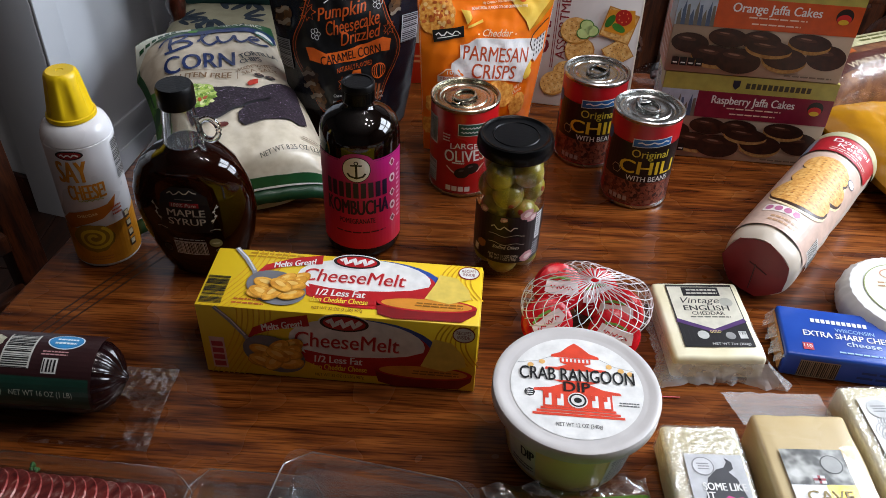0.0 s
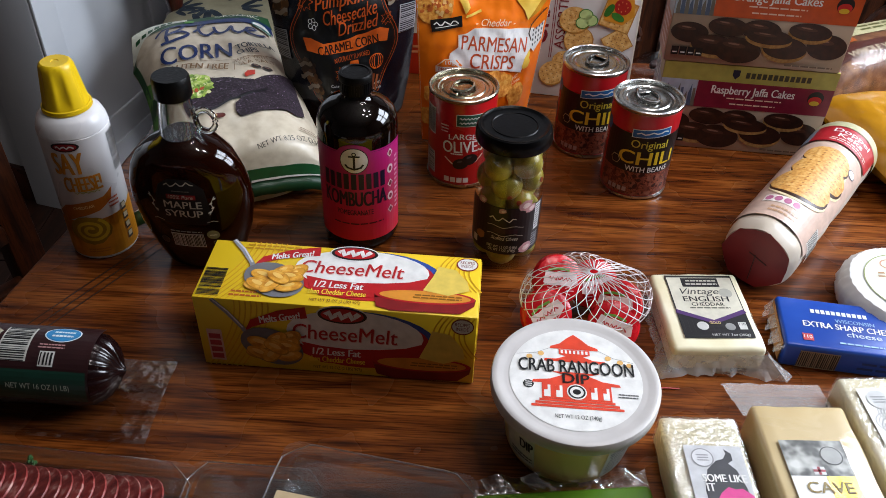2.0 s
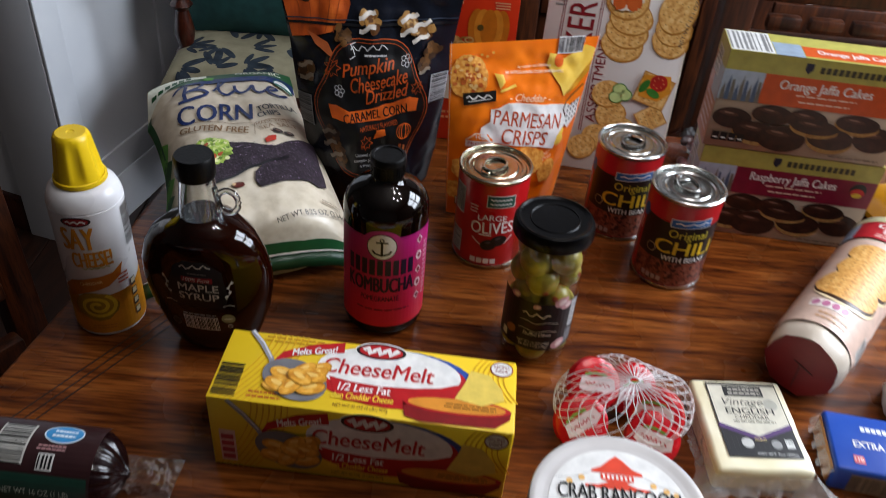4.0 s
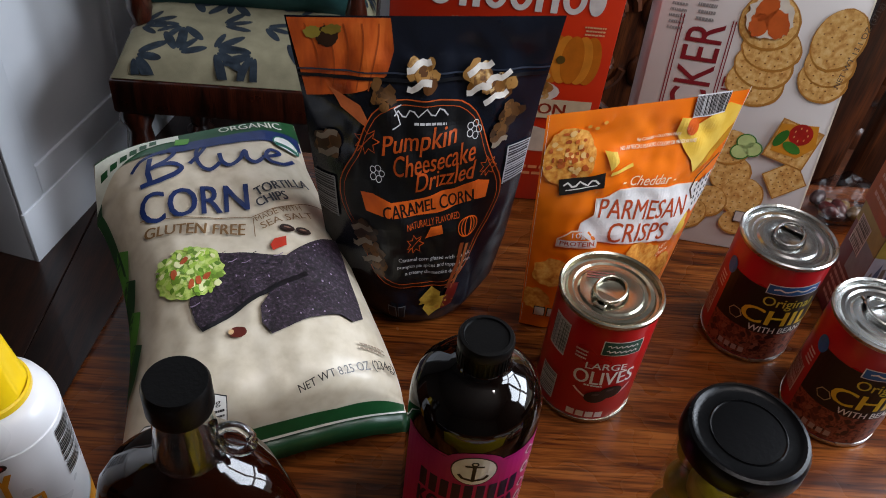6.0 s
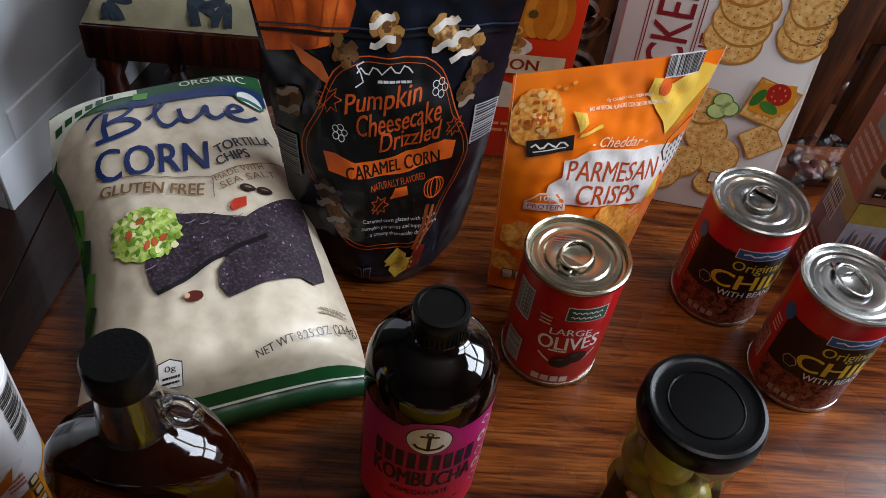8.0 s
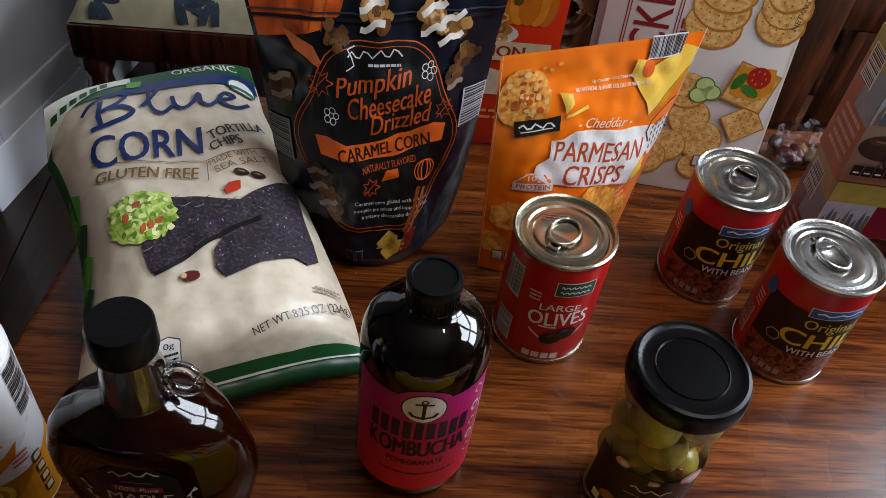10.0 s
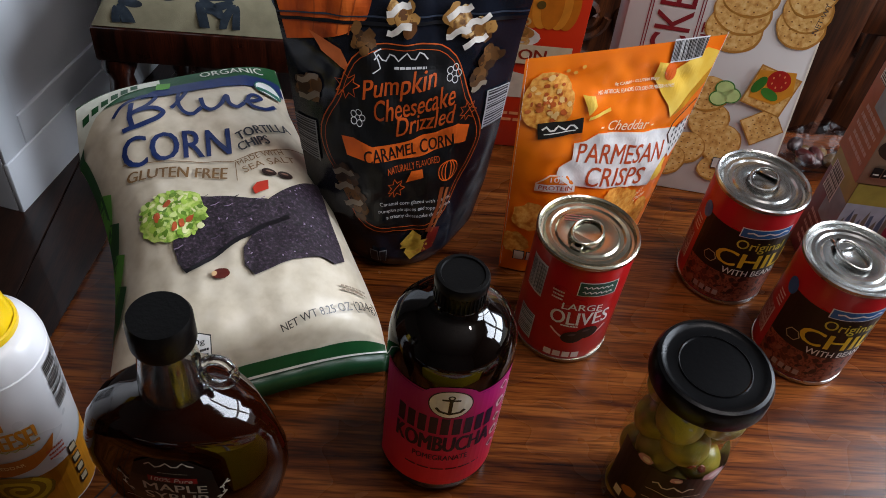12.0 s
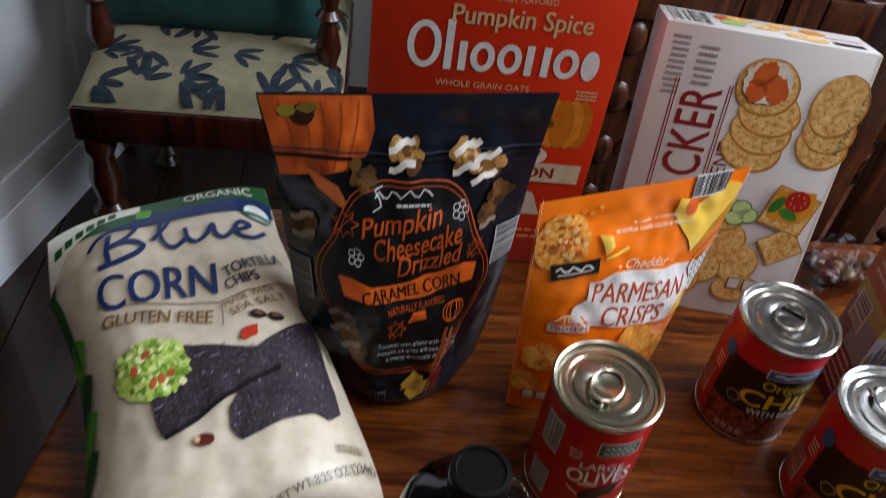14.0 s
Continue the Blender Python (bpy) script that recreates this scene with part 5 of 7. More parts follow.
pf = pouch_side(1)
part("film", pillow(pf, pouch_side(-0.8), 84, 100), M_NAVYFILM, pouch)
PWD, PHT = 0.19, 0.245
a = Art(pouch, Sheet(pf, PWD, PHT), "printed_front", 0.0011)
org, cop = ink("D8601A"), ink("C2531A")
a.poly([(0.001, 0.244), (0.07, 0.244), (0.072, 0.222), (0.066, 0.205), (0.05, 0.195), (0.03, 0.190), (0.004, 0.187)], M_PUMPKIN, 1)
for k in range(5):
    a.stroke([(0.012 + 0.011 * k + 0.006 * math.sin(j / 3 + k * 0.4), 0.240 - 0.0065 * j) for j in range(8)], 0.0010, ink("A04618"), 2)
a.oval(0.026, 0.231, 0.0085, 0.007, ink("2E1A0C"), 3, 20, 0.1)
a.oval(0.0165, 0.234, 0.006, 0.0042, ink("8A7A2E"), 4, 10, 0.15)
a.oval(0.030, 0.236, 0.007, 0.0035, ink("7A6A26"), 4, 10, 0.15)
a.poly([(0.022, 0.195), (0.045, 0.185), (0.055, 0.165), (0.05, 0.17), (0.03, 0.182)], ink("C86A3A"), 2)
a.stroke([(0.001, 0.203), (0.06, 0.2025), (0.12, 0.203), (0.189, 0.204)], 0.0025, ink("0A0C12"), 5)
a.stroke([(0.001, 0.2075), (0.06, 0.207), (0.12, 0.2075), (0.189, 0.2085)], 0.0012, ink("2E3644"), 5)


def popcorn(x, y, r, drizzle, seed):
    rnd = random.Random(seed)
    for k in range(16):
        an, q = rnd.uniform(0, 6.28), rnd.uniform(0, 0.75)
        a.oval(x + r * q * math.cos(an), y + 0.85 * r * q * math.sin(an), r * rnd.uniform(0.25, 0.42), r * rnd.uniform(0.22, 0.36), rnd.choice((M_CARAMEL, ink("5A3616"), ink("7A5020"), ink("A87C42"))) if seed < 4 else rnd.choice((ink("3A2410"), ink("54371A"), ink("6A4722"))), 6 + 0.05 * k, rnd.uniform(0, 90), 0.15, 12, k)
    for k in range(drizzle):
        yy = y - 0.45 * r + 0.9 * r * k / max(1, drizzle - 1)
        a.stroke([(x + r * f, yy + 0.35 * r * f + 0.10 * r * math.sin(7 * f + seed + k)) for f in (-0.7, -0.45, -0.2, 0.05, 0.3, 0.5)], 0.3 * r, M_DRIZZLE if seed < 4 else ink("8A7C6C"), 7.2)


for x, y, r, d, s in ((0.0914, 0.2065, 0.0125, 3, 1), (0.137, 0.2035, 0.0125, 3, 2), (0.1515, 0.197, 0.012, 2, 3), (0.0603, 0.1918, 0.0105, 0, 4), (0.1653, 0.1767, 0.0105, 0, 5), (0.0185, 0.1538, 0.012, 2, 6), (0.1585, 0.1624, 0.009, 1, 7), (0.0425, 0.0890, 0.0125, 2, 8), (0.0500, 0.0770, 0.011, 1, 9), (0.0570, 0.0660, 0.009, 0, 10)):
    popcorn(x, y, r * 1.2, min(d, 2), s)
loop = [(0.0945 + 0.067 * math.cos(q) * (1 + 0.06 * math.cos(6 * q)), 0.118 + 0.074 * math.sin(q) * (1 + 0.04 * math.cos(6 * q))) for q in (2 * math.pi * k / 60 for k in range(61))]
a.poly(loop[:-1], ink("08090C"), 3)
a.stroke(loop, 0.0009, cop, 4)
a.stroke([(0.0945 + (x - 0.0945) * 0.95, 0.118 + (y - 0.118) * 0.95) for x, y in loop], 0.0005, cop, 4)
silver = ink("C9CACC")
a.stroke([(0.070 + 0.0033 * k, 0.1795 + 0.0028 * math.sin(k * 1.8) + 0.0002 * k) for k in range(14)], 0.0011, silver, 5)
a.stroke([(0.076, 0.186), (0.070, 0.184), (0.073, 0.179), (0.075, 0.173), (0.069, 0.170)], 0.0011, silver, 5)
a.lines(0.0855, 0.1715, 0.112, 0.1755, 1, silver, 5)
a.text("Pumpkin", 0.0905, 0.1605, 0.062, 0.0170, cop, 5, 0.008, 0.3, 9)
a.text("Cheesecake", 0.1035, 0.1495, 0.068, 0.0140, cop, 5, 0.008, 0.3, 10)
a.text("Drizzled", 0.1135, 0.1375, 0.053, 0.0135, cop, 5, 0.008, 0.3, 9)
a.poly([(0.0415, 0.123), (0.0455, 0.1105), (0.067, 0.1076), (0.1065, 0.110), (0.140, 0.119), (0.1510, 0.118), (0.1530, 0.130), (0.1420, 0.1335), (0.1234, 0.1285), (0.0911, 0.1215), (0.0673, 0.1185), (0.052, 0.124)], org, 5)
a.text("CARAMEL CORN", 0.1000, 0.1165, 0.080, 0.0095, ink("120A08"), 6, 0.012, 0, 8.5)
a.text("NATURALLY FLAVORED", 0.1050, 0.1045, 0.049, 0.0050, cop, 5, 0, 0, 9)
for x, y, q in ((0.0486, 0.1606, 0.010), (0.1500, 0.1420, 0.0075), (0.0887, 0.0863, 0.0085)):
    pts = []
    for k in range(14):
        an = 2 * math.pi * k / 14
        rr = q * (1 if k % 2 == 0 else 0.55)
        pts.append((x + rr * math.cos(an), y + rr * math.sin(an)))
    a.stroke(pts + [pts[0]], 0.0008, cop, 5)
    a.stroke([(x - q * 0.8, y - q * 0.8), (x + q * 0.6, y + q * 0.6)], 0.0006, cop, 5)
for x, y in ((0.135, 0.1682), (0.0559, 0.1377)):
    for k in range(5):
        an = k * 1.25
        a.ring(x + 0.004 * math.cos(an), y + 0.004 * math.sin(an), 0.0026, 0.0026, 0.0006, silver, 5, 12)
for k in range(3):
    a.ring(0.1373, 0.0985, 0.009 - 0.003 * k, 0.0085, 0.0008, org, 6, 20)
a.poly([(0.098, 0.0905), (0.115, 0.0955), (0.113, 0.1015), (0.103, 0.1005)], org, 6)
for k, line in enumerate(("Caramel corn glazed with classic", "pumpkin pie spices and topped with", "a creamy cheesecake drizzle")):
    a.text(line, 0.1085, 0.0725 - 0.0062 * k, (0.070, 0.072, 0.058)[k], 0.0042, ink("B9BABC"), 5, 0, 0, 1.5)
a.stroke([(0.124, 0.045), (0.132, 0.068), (0.134, 0.085)], 0.0035, ink("7A3A1A"), 6)
a.stroke([(0.129, 0.043), (0.136, 0.066), (0.139, 0.083)], 0.0028, ink("94522A"), 6)
a.poly([(0.122, 0.020), (0.134, 0.025), (0.138, 0.045), (0.126, 0.05)], ink("6E1A14"), 6)
leaf = []
for k in range(22):
    an = 2 * math.pi * k / 22
    rr = 0.0165 * (1.0 if k % 2 == 0 else 0.62) * (1.15 if k in (0, 6, 11, 16) else 0.85)
    leaf.append((0.112 + 1.25 * rr * math.cos(an), 0.0300 + 0.85 * rr * math.sin(an)))
a.poly(leaf, surface("yellow_maple_leaf", ["A8842A", "C9A63E", "B5772A"], 150, 0.5), 6)
for x in (0.062, 0.0715):
    a.rect(x, 0.014, x + 0.008, 0.026, ink("8A8C90"), 5)
    a.rect(x + 0.0006, 0.0146, x + 0.0074, 0.0254, ink("14161C"), 6)
a.bars(0.000, 0.094, 0.0195, 0.127, ink("2E2E32"), 2, False, 16, ink("8E9094"))
a.bars(0.1665, 0.122, 0.188, 0.152, ink("2E2E32"), 2, False, 14, ink("B9BBBE"))
a.done()

# ---- parmesan crisps pouch ----
QO = Vector((0.06, 0.87, 0.75))
crisps = thing("crisps_pouch", "bright orange pouch of cheddar parmesan crisps", "bag", pose(*QO))
qbl, qbr, qtl, qtr = Vector((-0.013, 0.833, 0.752)) - QO, Vector((0.112, 0.882, 0.752)) - QO, Vector((-0.024, 0.838, 0.957)) - QO, Vector((0.136, 0.902, 0.953)) - QO
QOUT = Vector((0.37, -0.93, 0)).normalized()


def crisp_side(sign):
    def f(s, t):
        p = bilerp(qbl, qbr, qtl, qtr, s, t)
        q = min(1.0, abs(2 * s - 1))
        d = np.interp(t, [-0.05, 0, 0.1, 0.3, 0.5, 0.7, 0.85, 1.05], [0.016, 0.020, 0.024, 0.025, 0.021, 0.012, 0.004, 0.0]) * max(0.0, 1 - q ** 2.5)
        return p + QOUT * (sign * (d + 0.0005) + wrinkle(s, t, 0.003, 2.0 + sign) * (1 - q ** 4) * min(1, (1 - t) / 0.1))
    return f


cf = crisp_side(1)
part("film", pillow(cf, crisp_side(-0.8), 70, 84), M_ORANGEFILM, crisps)
QW, QH = 0.165, 0.205
a = Art(crisps, Sheet(lambda s, t: cf(s, t + 0.02), QW, QH), "printed_front", 0.0008)
a.oval(0.0205, 0.1652, 0.0205, 0.0245, M_CRISP, 2, 0, 0.05, 36)
rnd = random.Random(3)
for k in range(46):
    an, q = rnd.uniform(-1.4, 4.0), rnd.uniform(0, 0.9)
    x, y = 0.0205 + 0.0195 * q * math.cos(an), 0.1652 + 0.0235 * q * math.sin(an)
    if x > 0.001:
        a.oval(x, y, rnd.uniform(0.001, 0.0028), rnd.uniform(0.001, 0.0025), rnd.choice((ink("C9652A"), ink("F0C27A"), ink("B5541E"))), 3 + 0.02 * k, 0, 0.2, 8, k)
a.poly([(0.1080, 0.1740), (0.1090, 0.1866), (0.1208, 0.1842), (0.126, 0.179), (0.1500, 0.1930), (0.1630, 0.1880), (0.1630, 0.1740), (0.1480, 0.1540), (0.1346, 0.1368), (0.1290, 0.1480), (0.1183, 0.160)], M_CHEESE, 2)
a.poly([(0.1346, 0.1368), (0.1480, 0.1540), (0.1630, 0.1740), (0.1630, 0.1620), (0.150, 0.146)], ink("C88A1E"), 3)
a.oval(0.121, 0.1775, 0.005, 0.008, ink("E0621E"), 3, 25)
for pts in ([(0.048, 0.168), (0.058, 0.166), (0.060, 0.159), (0.055, 0.152), (0.052, 0.160)], [(0.055, 0.148), (0.074, 0.153), (0.073, 0.156), (0.056, 0.151)]):
    a.poly(pts, M_CHEESE, 3)
for x, y in ((0.040, 0.186), (0.034, 0.188), (0.046, 0.19)):
    a.oval(x, y, 0.0018, 0.0015, ink("E3A54A"), 2, n=8)
a.text("0g CARBS • GLUTEN FREE", 0.0935, 0.1725, 0.038, 0.0034, ink("FBE6CC"), 4, 0.01)
a.text("NO ARTIFICIAL FLAVORS, COLORS OR PRESERVATIVES", 0.0945, 0.1665, 0.068, 0.0034, ink("FBE6CC"), 4, 0.01, 0, -2)
a.bars(0.1175, 0.185, 0.1475, 0.203, M_BLACK, 3, True, 24, ink("DCDCDE"))
a.poly([(0.0160, 0.1342), (0.0505, 0.1394), (0.0505, 0.1510), (0.0148, 0.1473)], M_BLACK, 4)
a.stroke([(0.0185 + 0.0031 * k, 0.1420 + 0.0003 * k + 0.0022 * math.sin(1.9 * k)) for k in range(10)], 0.0015, M_WHITE, 5)
a.stroke([(0.020, 0.1385), (0.045, 0.1415)], 0.0008, M_WHITE, 5)
a.text("- Cheddar -", 0.092, 0.1395, 0.050, 0.0080, ink("FBE3C2"), 4, 0.002, 0.3, -5)
plaq = [(0.0335, 0.101), (0.0354, 0.1097), (0.0453, 0.1165), (0.0461, 0.1297), (0.056, 0.1312), (0.0657, 0.1362), (0.090, 0.1338), (0.120, 0.1298), (0.1450, 0.1262), (0.1490, 0.1190), (0.1456, 0.1081), (0.1353, 0.0923), (0.1325, 0.0760), (0.110, 0.0830), (0.080, 0.0880), (0.0431, 0.0945)]
a.poly(plaq, ink("F2E2D2"), 3)
a.poly([(0.0915 + (x - 0.0915) * 0.975, 0.107 + (y - 0.107) * 0.955) for x, y in plaq], ink("E2E0DE"), 4)
terra = ink("B84A22")
a.text("PARMESAN", 0.0925, 0.1155, 0.086, 0.0160, terra, 5, 0.004, 0, -8.5)
a.text("CRISPS", 0.0890, 0.0965, 0.060, 0.0160, terra, 5, 0.004, 0, -9)
a.poly([(0.0185, 0.0875), (0.0515, 0.0875), (0.0515, 0.0955), (0.0435, 0.1035), (0.0285, 0.1035), (0.0185, 0.0955)], ink("F6DCC0"), 3)
a.poly([(0.0197, 0.0887), (0.0503, 0.0887), (0.0503, 0.0953), (0.0430, 0.1023), (0.0290, 0.1023), (0.0197, 0.0953)], ink("E8780F"), 4)
a.rect(0.0197, 0.0890, 0.0503, 0.0950, M_WHITE, 5)
a.text("10g", 0.0350, 0.0988, 0.011, 0.0052, M_WHITE, 5)
a.text("PROTEIN", 0.0350, 0.0920, 0.027, 0.0042, terra, 6, 0.01)
a.poly([(0.139, 0.108), (0.143, 0.122), (0.160, 0.132), (0.160, 0.110), (0.148, 0.098)], ink("DCDAD8"), 4)
a.stroke([(0.160, 0.147), (0.147, 0.138), (0.140, 0.130), (0.138, 0.121), (0.142, 0.112)], 0.0016, ink("4A2E1E"), 5)
for i in range(4):
    for j in range(4):
        a.oval(0.1445 + 0.0042 * i, 0.107 + 0.0055 * j + 0.0015 * i, 0.0011, 0.0018, ink("4A4A4C"), 5, n=8)
for x, y, r in ((0.134, 0.096, 0.009), (0.1265, 0.104, 0.006), (0.137, 0.087, 0.007), (0.020, 0.060, 0.015), (0.105, 0.066, 0.016), (0.092, 0.074, 0.012), (0.128, 0.050, 0.014), (0.01, 0.030, 0.012)):
    a.oval(x, y, r, r * 0.95, M_CHEESE if x > 0.124 and y > 0.08 else M_CRISP, 3.5, 0, 0.13, 24)
a.text("NET\nCheese", 0.125, 0.070, 0.014, 0.010, ink("FBE3C2"), 5, 0, 0.2, 14)
for k in range(2):
    a.rect(0.010 + 0.011 * k, 0.012, 0.0195 + 0.011 * k, 0.022, ink("2A2A2A"), 4)
    a.rect(0.0107 + 0.011 * k, 0.0127, 0.0188 + 0.011 * k, 0.0213, ink("D6C6B4"), 5)
a.stroke([(0.0008, 0.001), (0.0008, 0.204)], 0.0013, ink("E8E4E0"), 2)
a.stroke([(0.1642, 0.001), (0.1642, 0.204)], 0.0016, ink("E8E4E0"), 2)
a.done()


# ---- cartons at the back ----
def carton_box(name, label, m, w, d, h, mat, side=None):
    c = thing(name, label, "carton", m)
    part("box", box(0, w, 0, d, 0, h, 0.001), mat, c)
    return c


M_REDBOX = surface("orange_red_carton", ["B8260C", "C23010"], 14, 0.36)
cer = carton_box("cereal_box", "orange-red cereal carton with pumpkin spice lettering", pose(-0.141, 0.9985, Z0, 0, 0, 0.5), 0.194, 0.052, 0.29, M_REDBOX)
a = Art(cer, Flat((0, 0, 0), (1, 0, 0), (0, 0, 1)), "printed_front")
tan = ink("D6B98A")
a.text("Pumpkin Spice", 0.113, 0.2455, 0.106, 0.0205, tan, 3, 0.01)
for x, w, h, hollow in ((0.028, 0.026, 0.040, 1), (0.057, 0.006, 0.042, 0), (0.068, 0.006, 0.025, 0), (0.077, 0.019, 0.026, 1), (0.098, 0.019, 0.026, 1), (0.120, 0.006, 0.026, 0), (0.133, 0.006, 0.026, 0), (0.142, 0.020, 0.026, 1), (0.164, 0.014, 0.026, 0)):
    if hollow:
        a.ring(x + w / 2, 0.2005 + h / 2, w / 2, h / 2, 0.0052, M_WHITE, 3, 28)
    else:
        a.oval(x + w / 2, 0.2005 + h / 2, w / 2, h / 2, M_WHITE, 3) if w > 0.01 else a.rect(x, 0.2005, x + w, 0.2005 + h, M_WHITE, 3)
a.text("WHOLE GRAIN OATS", 0.09, 0.1885, 0.075, 0.0055, tan, 3)
for k in range(5):
    a.oval(0.160 + 0.0075 * (k - 2), 0.158, 0.010, 0.0235, (ink("C4701A"), ink("D98A2A"))[k % 2], 3 + abs(k - 2) * -0.2, 0)
a.oval(0.150, 0.158, 0.004, 0.004, ink("5A4A1E"), 5)
a.oval(0.085, 0.125, 0.07, 0.018, ink("D9D2C6"), 3)
a.oval(0.085, 0.129, 0.064, 0.014, ink("A8743A"), 4)
rnd = random.Random(6)
for k in range(60):
    a.ring(0.085 + rnd.uniform(-0.055, 0.055), 0.129 + rnd.uniform(-0.009, 0.014), 0.006, 0.0045, 0.0022, rnd.choice((ink("B98A4A"), ink("C9A062"), ink("94682E"))), 5 + 0.05 * k, 14)
a.rect(0.03, 0.098, 0.186, 0.118, ink("CDBE9C"), 9)
a.text("LIMITED EDITION", 0.098, 0.108, 0.13, 0.011, ink("8A2A14"), 10, 0.02)
a.poly([(0.03, 0.06), (0.16, 0.06), (0.15, 0.085), (0.1, 0.097), (0.04, 0.085)], ink("C9BCA8"), 3)
a.lines(0.165, 0.182, 0.183, 0.192, 3, tan, 3)
a.lines(0.10, 0.03, 0.18, 0.045, 2, ink("D98A5A"), 3)
a.text("NATURALLY FLAVORED", 0.105, 0.2635, 0.062, 0.0055, tan, 3)
a.done()

M_CRKBOX = surface("pale_grey_carton", ["C4BEBA", "D2CDCA"], 10, 0.36)
cw, ch = 0.170, 0.253
crk_m = Matrix.Translation((0.0805, 0.966, Z0)) @ pose(0, 0, 0, 0, 0, -8) @ pose(0, 0, 0, -14.5, 0, 0)
crk = carton_box("cracker_box", "tall white cracker carton leaning back, printed with crackers", crk_m, cw, 0.058, ch, M_CRKBOX)
a = Art(crk, Flat((0, 0, 0), (1, 0, 0), (0, 0, 1)), "printed_front")
mar = ink("7A1620")
a.text("CRACKER", 0.042, 0.135, 0.140, 0.032, mar, 3, 0.004, 0, 90)
a.text("ASSORTMENT-", 0.0735, 0.115, 0.105, 0.012, mar, 3, 0, 0, 90)
for x in (0.0185, 0.021, 0.0625, 0.065):
    a.stroke([(x, 0.05), (x, 0.21)], 0.0009, mar, 3)


def cracker(x, y, rx, ry, rot, layer, square=False):
    edge = ink("AE7830")
    if square:
        c, s = math.cos(radians(rot)), math.sin(radians(rot))
        for q, m, l in ((1.0, edge, layer), (0.93, M_CRACKER, layer + 0.4)):
            a.poly([(x + q * (i * rx * c - j * ry * s), y + q * (i * rx * s + j * ry * c)) for i, j in ((-1, -1), (1, -1), (1, 1), (-1, 1))], m, l)
    else:
        a.oval(x, y, rx, ry, edge, layer, rot, 0.02)
        a.oval(x - 0.0006, y + 0.0008, rx * 0.94, ry * 0.93, M_CRACKER, layer + 0.4, rot, 0.02)
    c, s = math.cos(radians(rot)), math.sin(radians(rot))
    for i in range(-2, 3):
        for j in range(-2, 3):
            if i * i + j * j < 6:
                px, py = i * rx * 0.33, j * ry * 0.33
                a.oval(x + px * c - py * s, y + px * s + py * c, 0.0009, 0.0007, ink("8A5A26"), layer + 0.8, n=6)


for k, row in enumerate(((0.095, 0.160, 0.026, 0.020, -10), (0.098, 0.176, 0.026, 0.020, -12), (0.100, 0.192, 0.026, 0.020, -8), (0.092, 0.213, 0.026, 0.024, -15), (0.150, 0.172, 0.022, 0.020, -20), (0.151, 0.186, 0.022, 0.020, -15), (0.152, 0.207, 0.022, 0.028, -15),
                         (0.098, 0.075, 0.019, 0.018, 0), (0.114, 0.055, 0.02, 0.019, 0), (0.085, 0.045, 0.018, 0.016, 0), (0.09, 0.100, 0.02, 0.017, 0), (0.07, 0.03, 0.018, 0.016, 20), (0.12, 0.03, 0.02, 0.014, 10))):
    cracker(*row, 3 + k)
cracker(0.143, 0.112, 0.020, 0.019, -14, 17, True)
cracker(0.146, 0.078, 0.016, 0.014, 35, 16, True)
a.oval(0.091, 0.217, 0.020, 0.018, ink("D9D0C2"), 17, 0, 0.1)
for x, y, rx, ry, r in ((0.086, 0.224, 0.008, 0.012, -30), (0.098, 0.213, 0.010, 0.012, 30), (0.083, 0.210, 0.008, 0.010, 10)):
    a.oval(x, y, rx, ry, ink("C25A22"), 18, r, 0.12)
a.poly([(0.125, 0.104), (0.150, 0.100), (0.163, 0.112), (0.160, 0.132), (0.128, 0.130)], ink("CF8A24"), 19)
a.oval(0.147, 0.122, 0.0105, 0.010, ink("A81E16"), 20)
for k in range(7):
    a.oval(0.147 + 0.006 * math.cos(0.9 * k), 0.122 + 0.006 * math.sin(0.9 * k), 0.0008, 0.0012, ink("D98A5A"), 21, n=6)
a.oval(0.131, 0.1165, 0.009, 0.0045, ink("2E6A22"), 21, 60)
a.oval(0.1425, 0.109, 0.009, 0.0045, ink("3A7A2A"), 21, -25)
for x, y in ((0.103, 0.108), (0.1, 0.098), (0.110, 0.102)):
    a.oval(x, y, 0.009, 0.0075, ink("3E7A32"), 17)
    a.oval(x, y, 0.0078, 0.0064, ink("B9CE86"), 18)
a.lines(0.008, 0.195, 0.022, 0.245, 10, ink("8A8684"), 3)
a.lines(0.03, 0.205, 0.046, 0.24, 6, ink("8A8684"), 3)
a.text("NET WT 13.1 OZ (371g)", 0.1685, 0.205, 0.075, 0.006, ink("4A4644"), 25, 0, 0, 80)
for x in (0.112, 0.126):
    a.rect(x, 0.030, x + 0.011, 0.041, ink("3A3A3A"), 25)
    a.rect(x + 0.0007, 0.0307, x + 0.0103, 0.0403, ink("C9C2BC"), 26)
a.stroke([(cw - 0.0008, 0.002), (cw - 0.0008, ch - 0.001)], 0.0016, ink("E6E0D0"), 2)
a.done()
a = Art(crk, Flat((0, 0, ch), (1, 0, 0), (0, 1, 0)), "printed_top")
a.bars(0.006, 0.004, 0.038, 0.054, M_BLACK, 2, True, 20, M_WHITE)
for x, y, m in ((0.055, 0.042, ink("C2501E")), (0.066, 0.046, M_CRACKER), (0.058, 0.028, ink("9AB86A")), (0.085, 0.03, M_CRACKER), (0.10, 0.044, M_CRACKER), (0.108, 0.018, M_CRACKER), (0.12, 0.014, M_CRACKER), (0.125, 0.04, ink("D98A34"))):
    a.oval(x, y, 0.011, 0.009, m, 2 + x, 0, 0.1)
a.rect(0.135, 0.008, 0.16, 0.018, M_BLACK, 2)
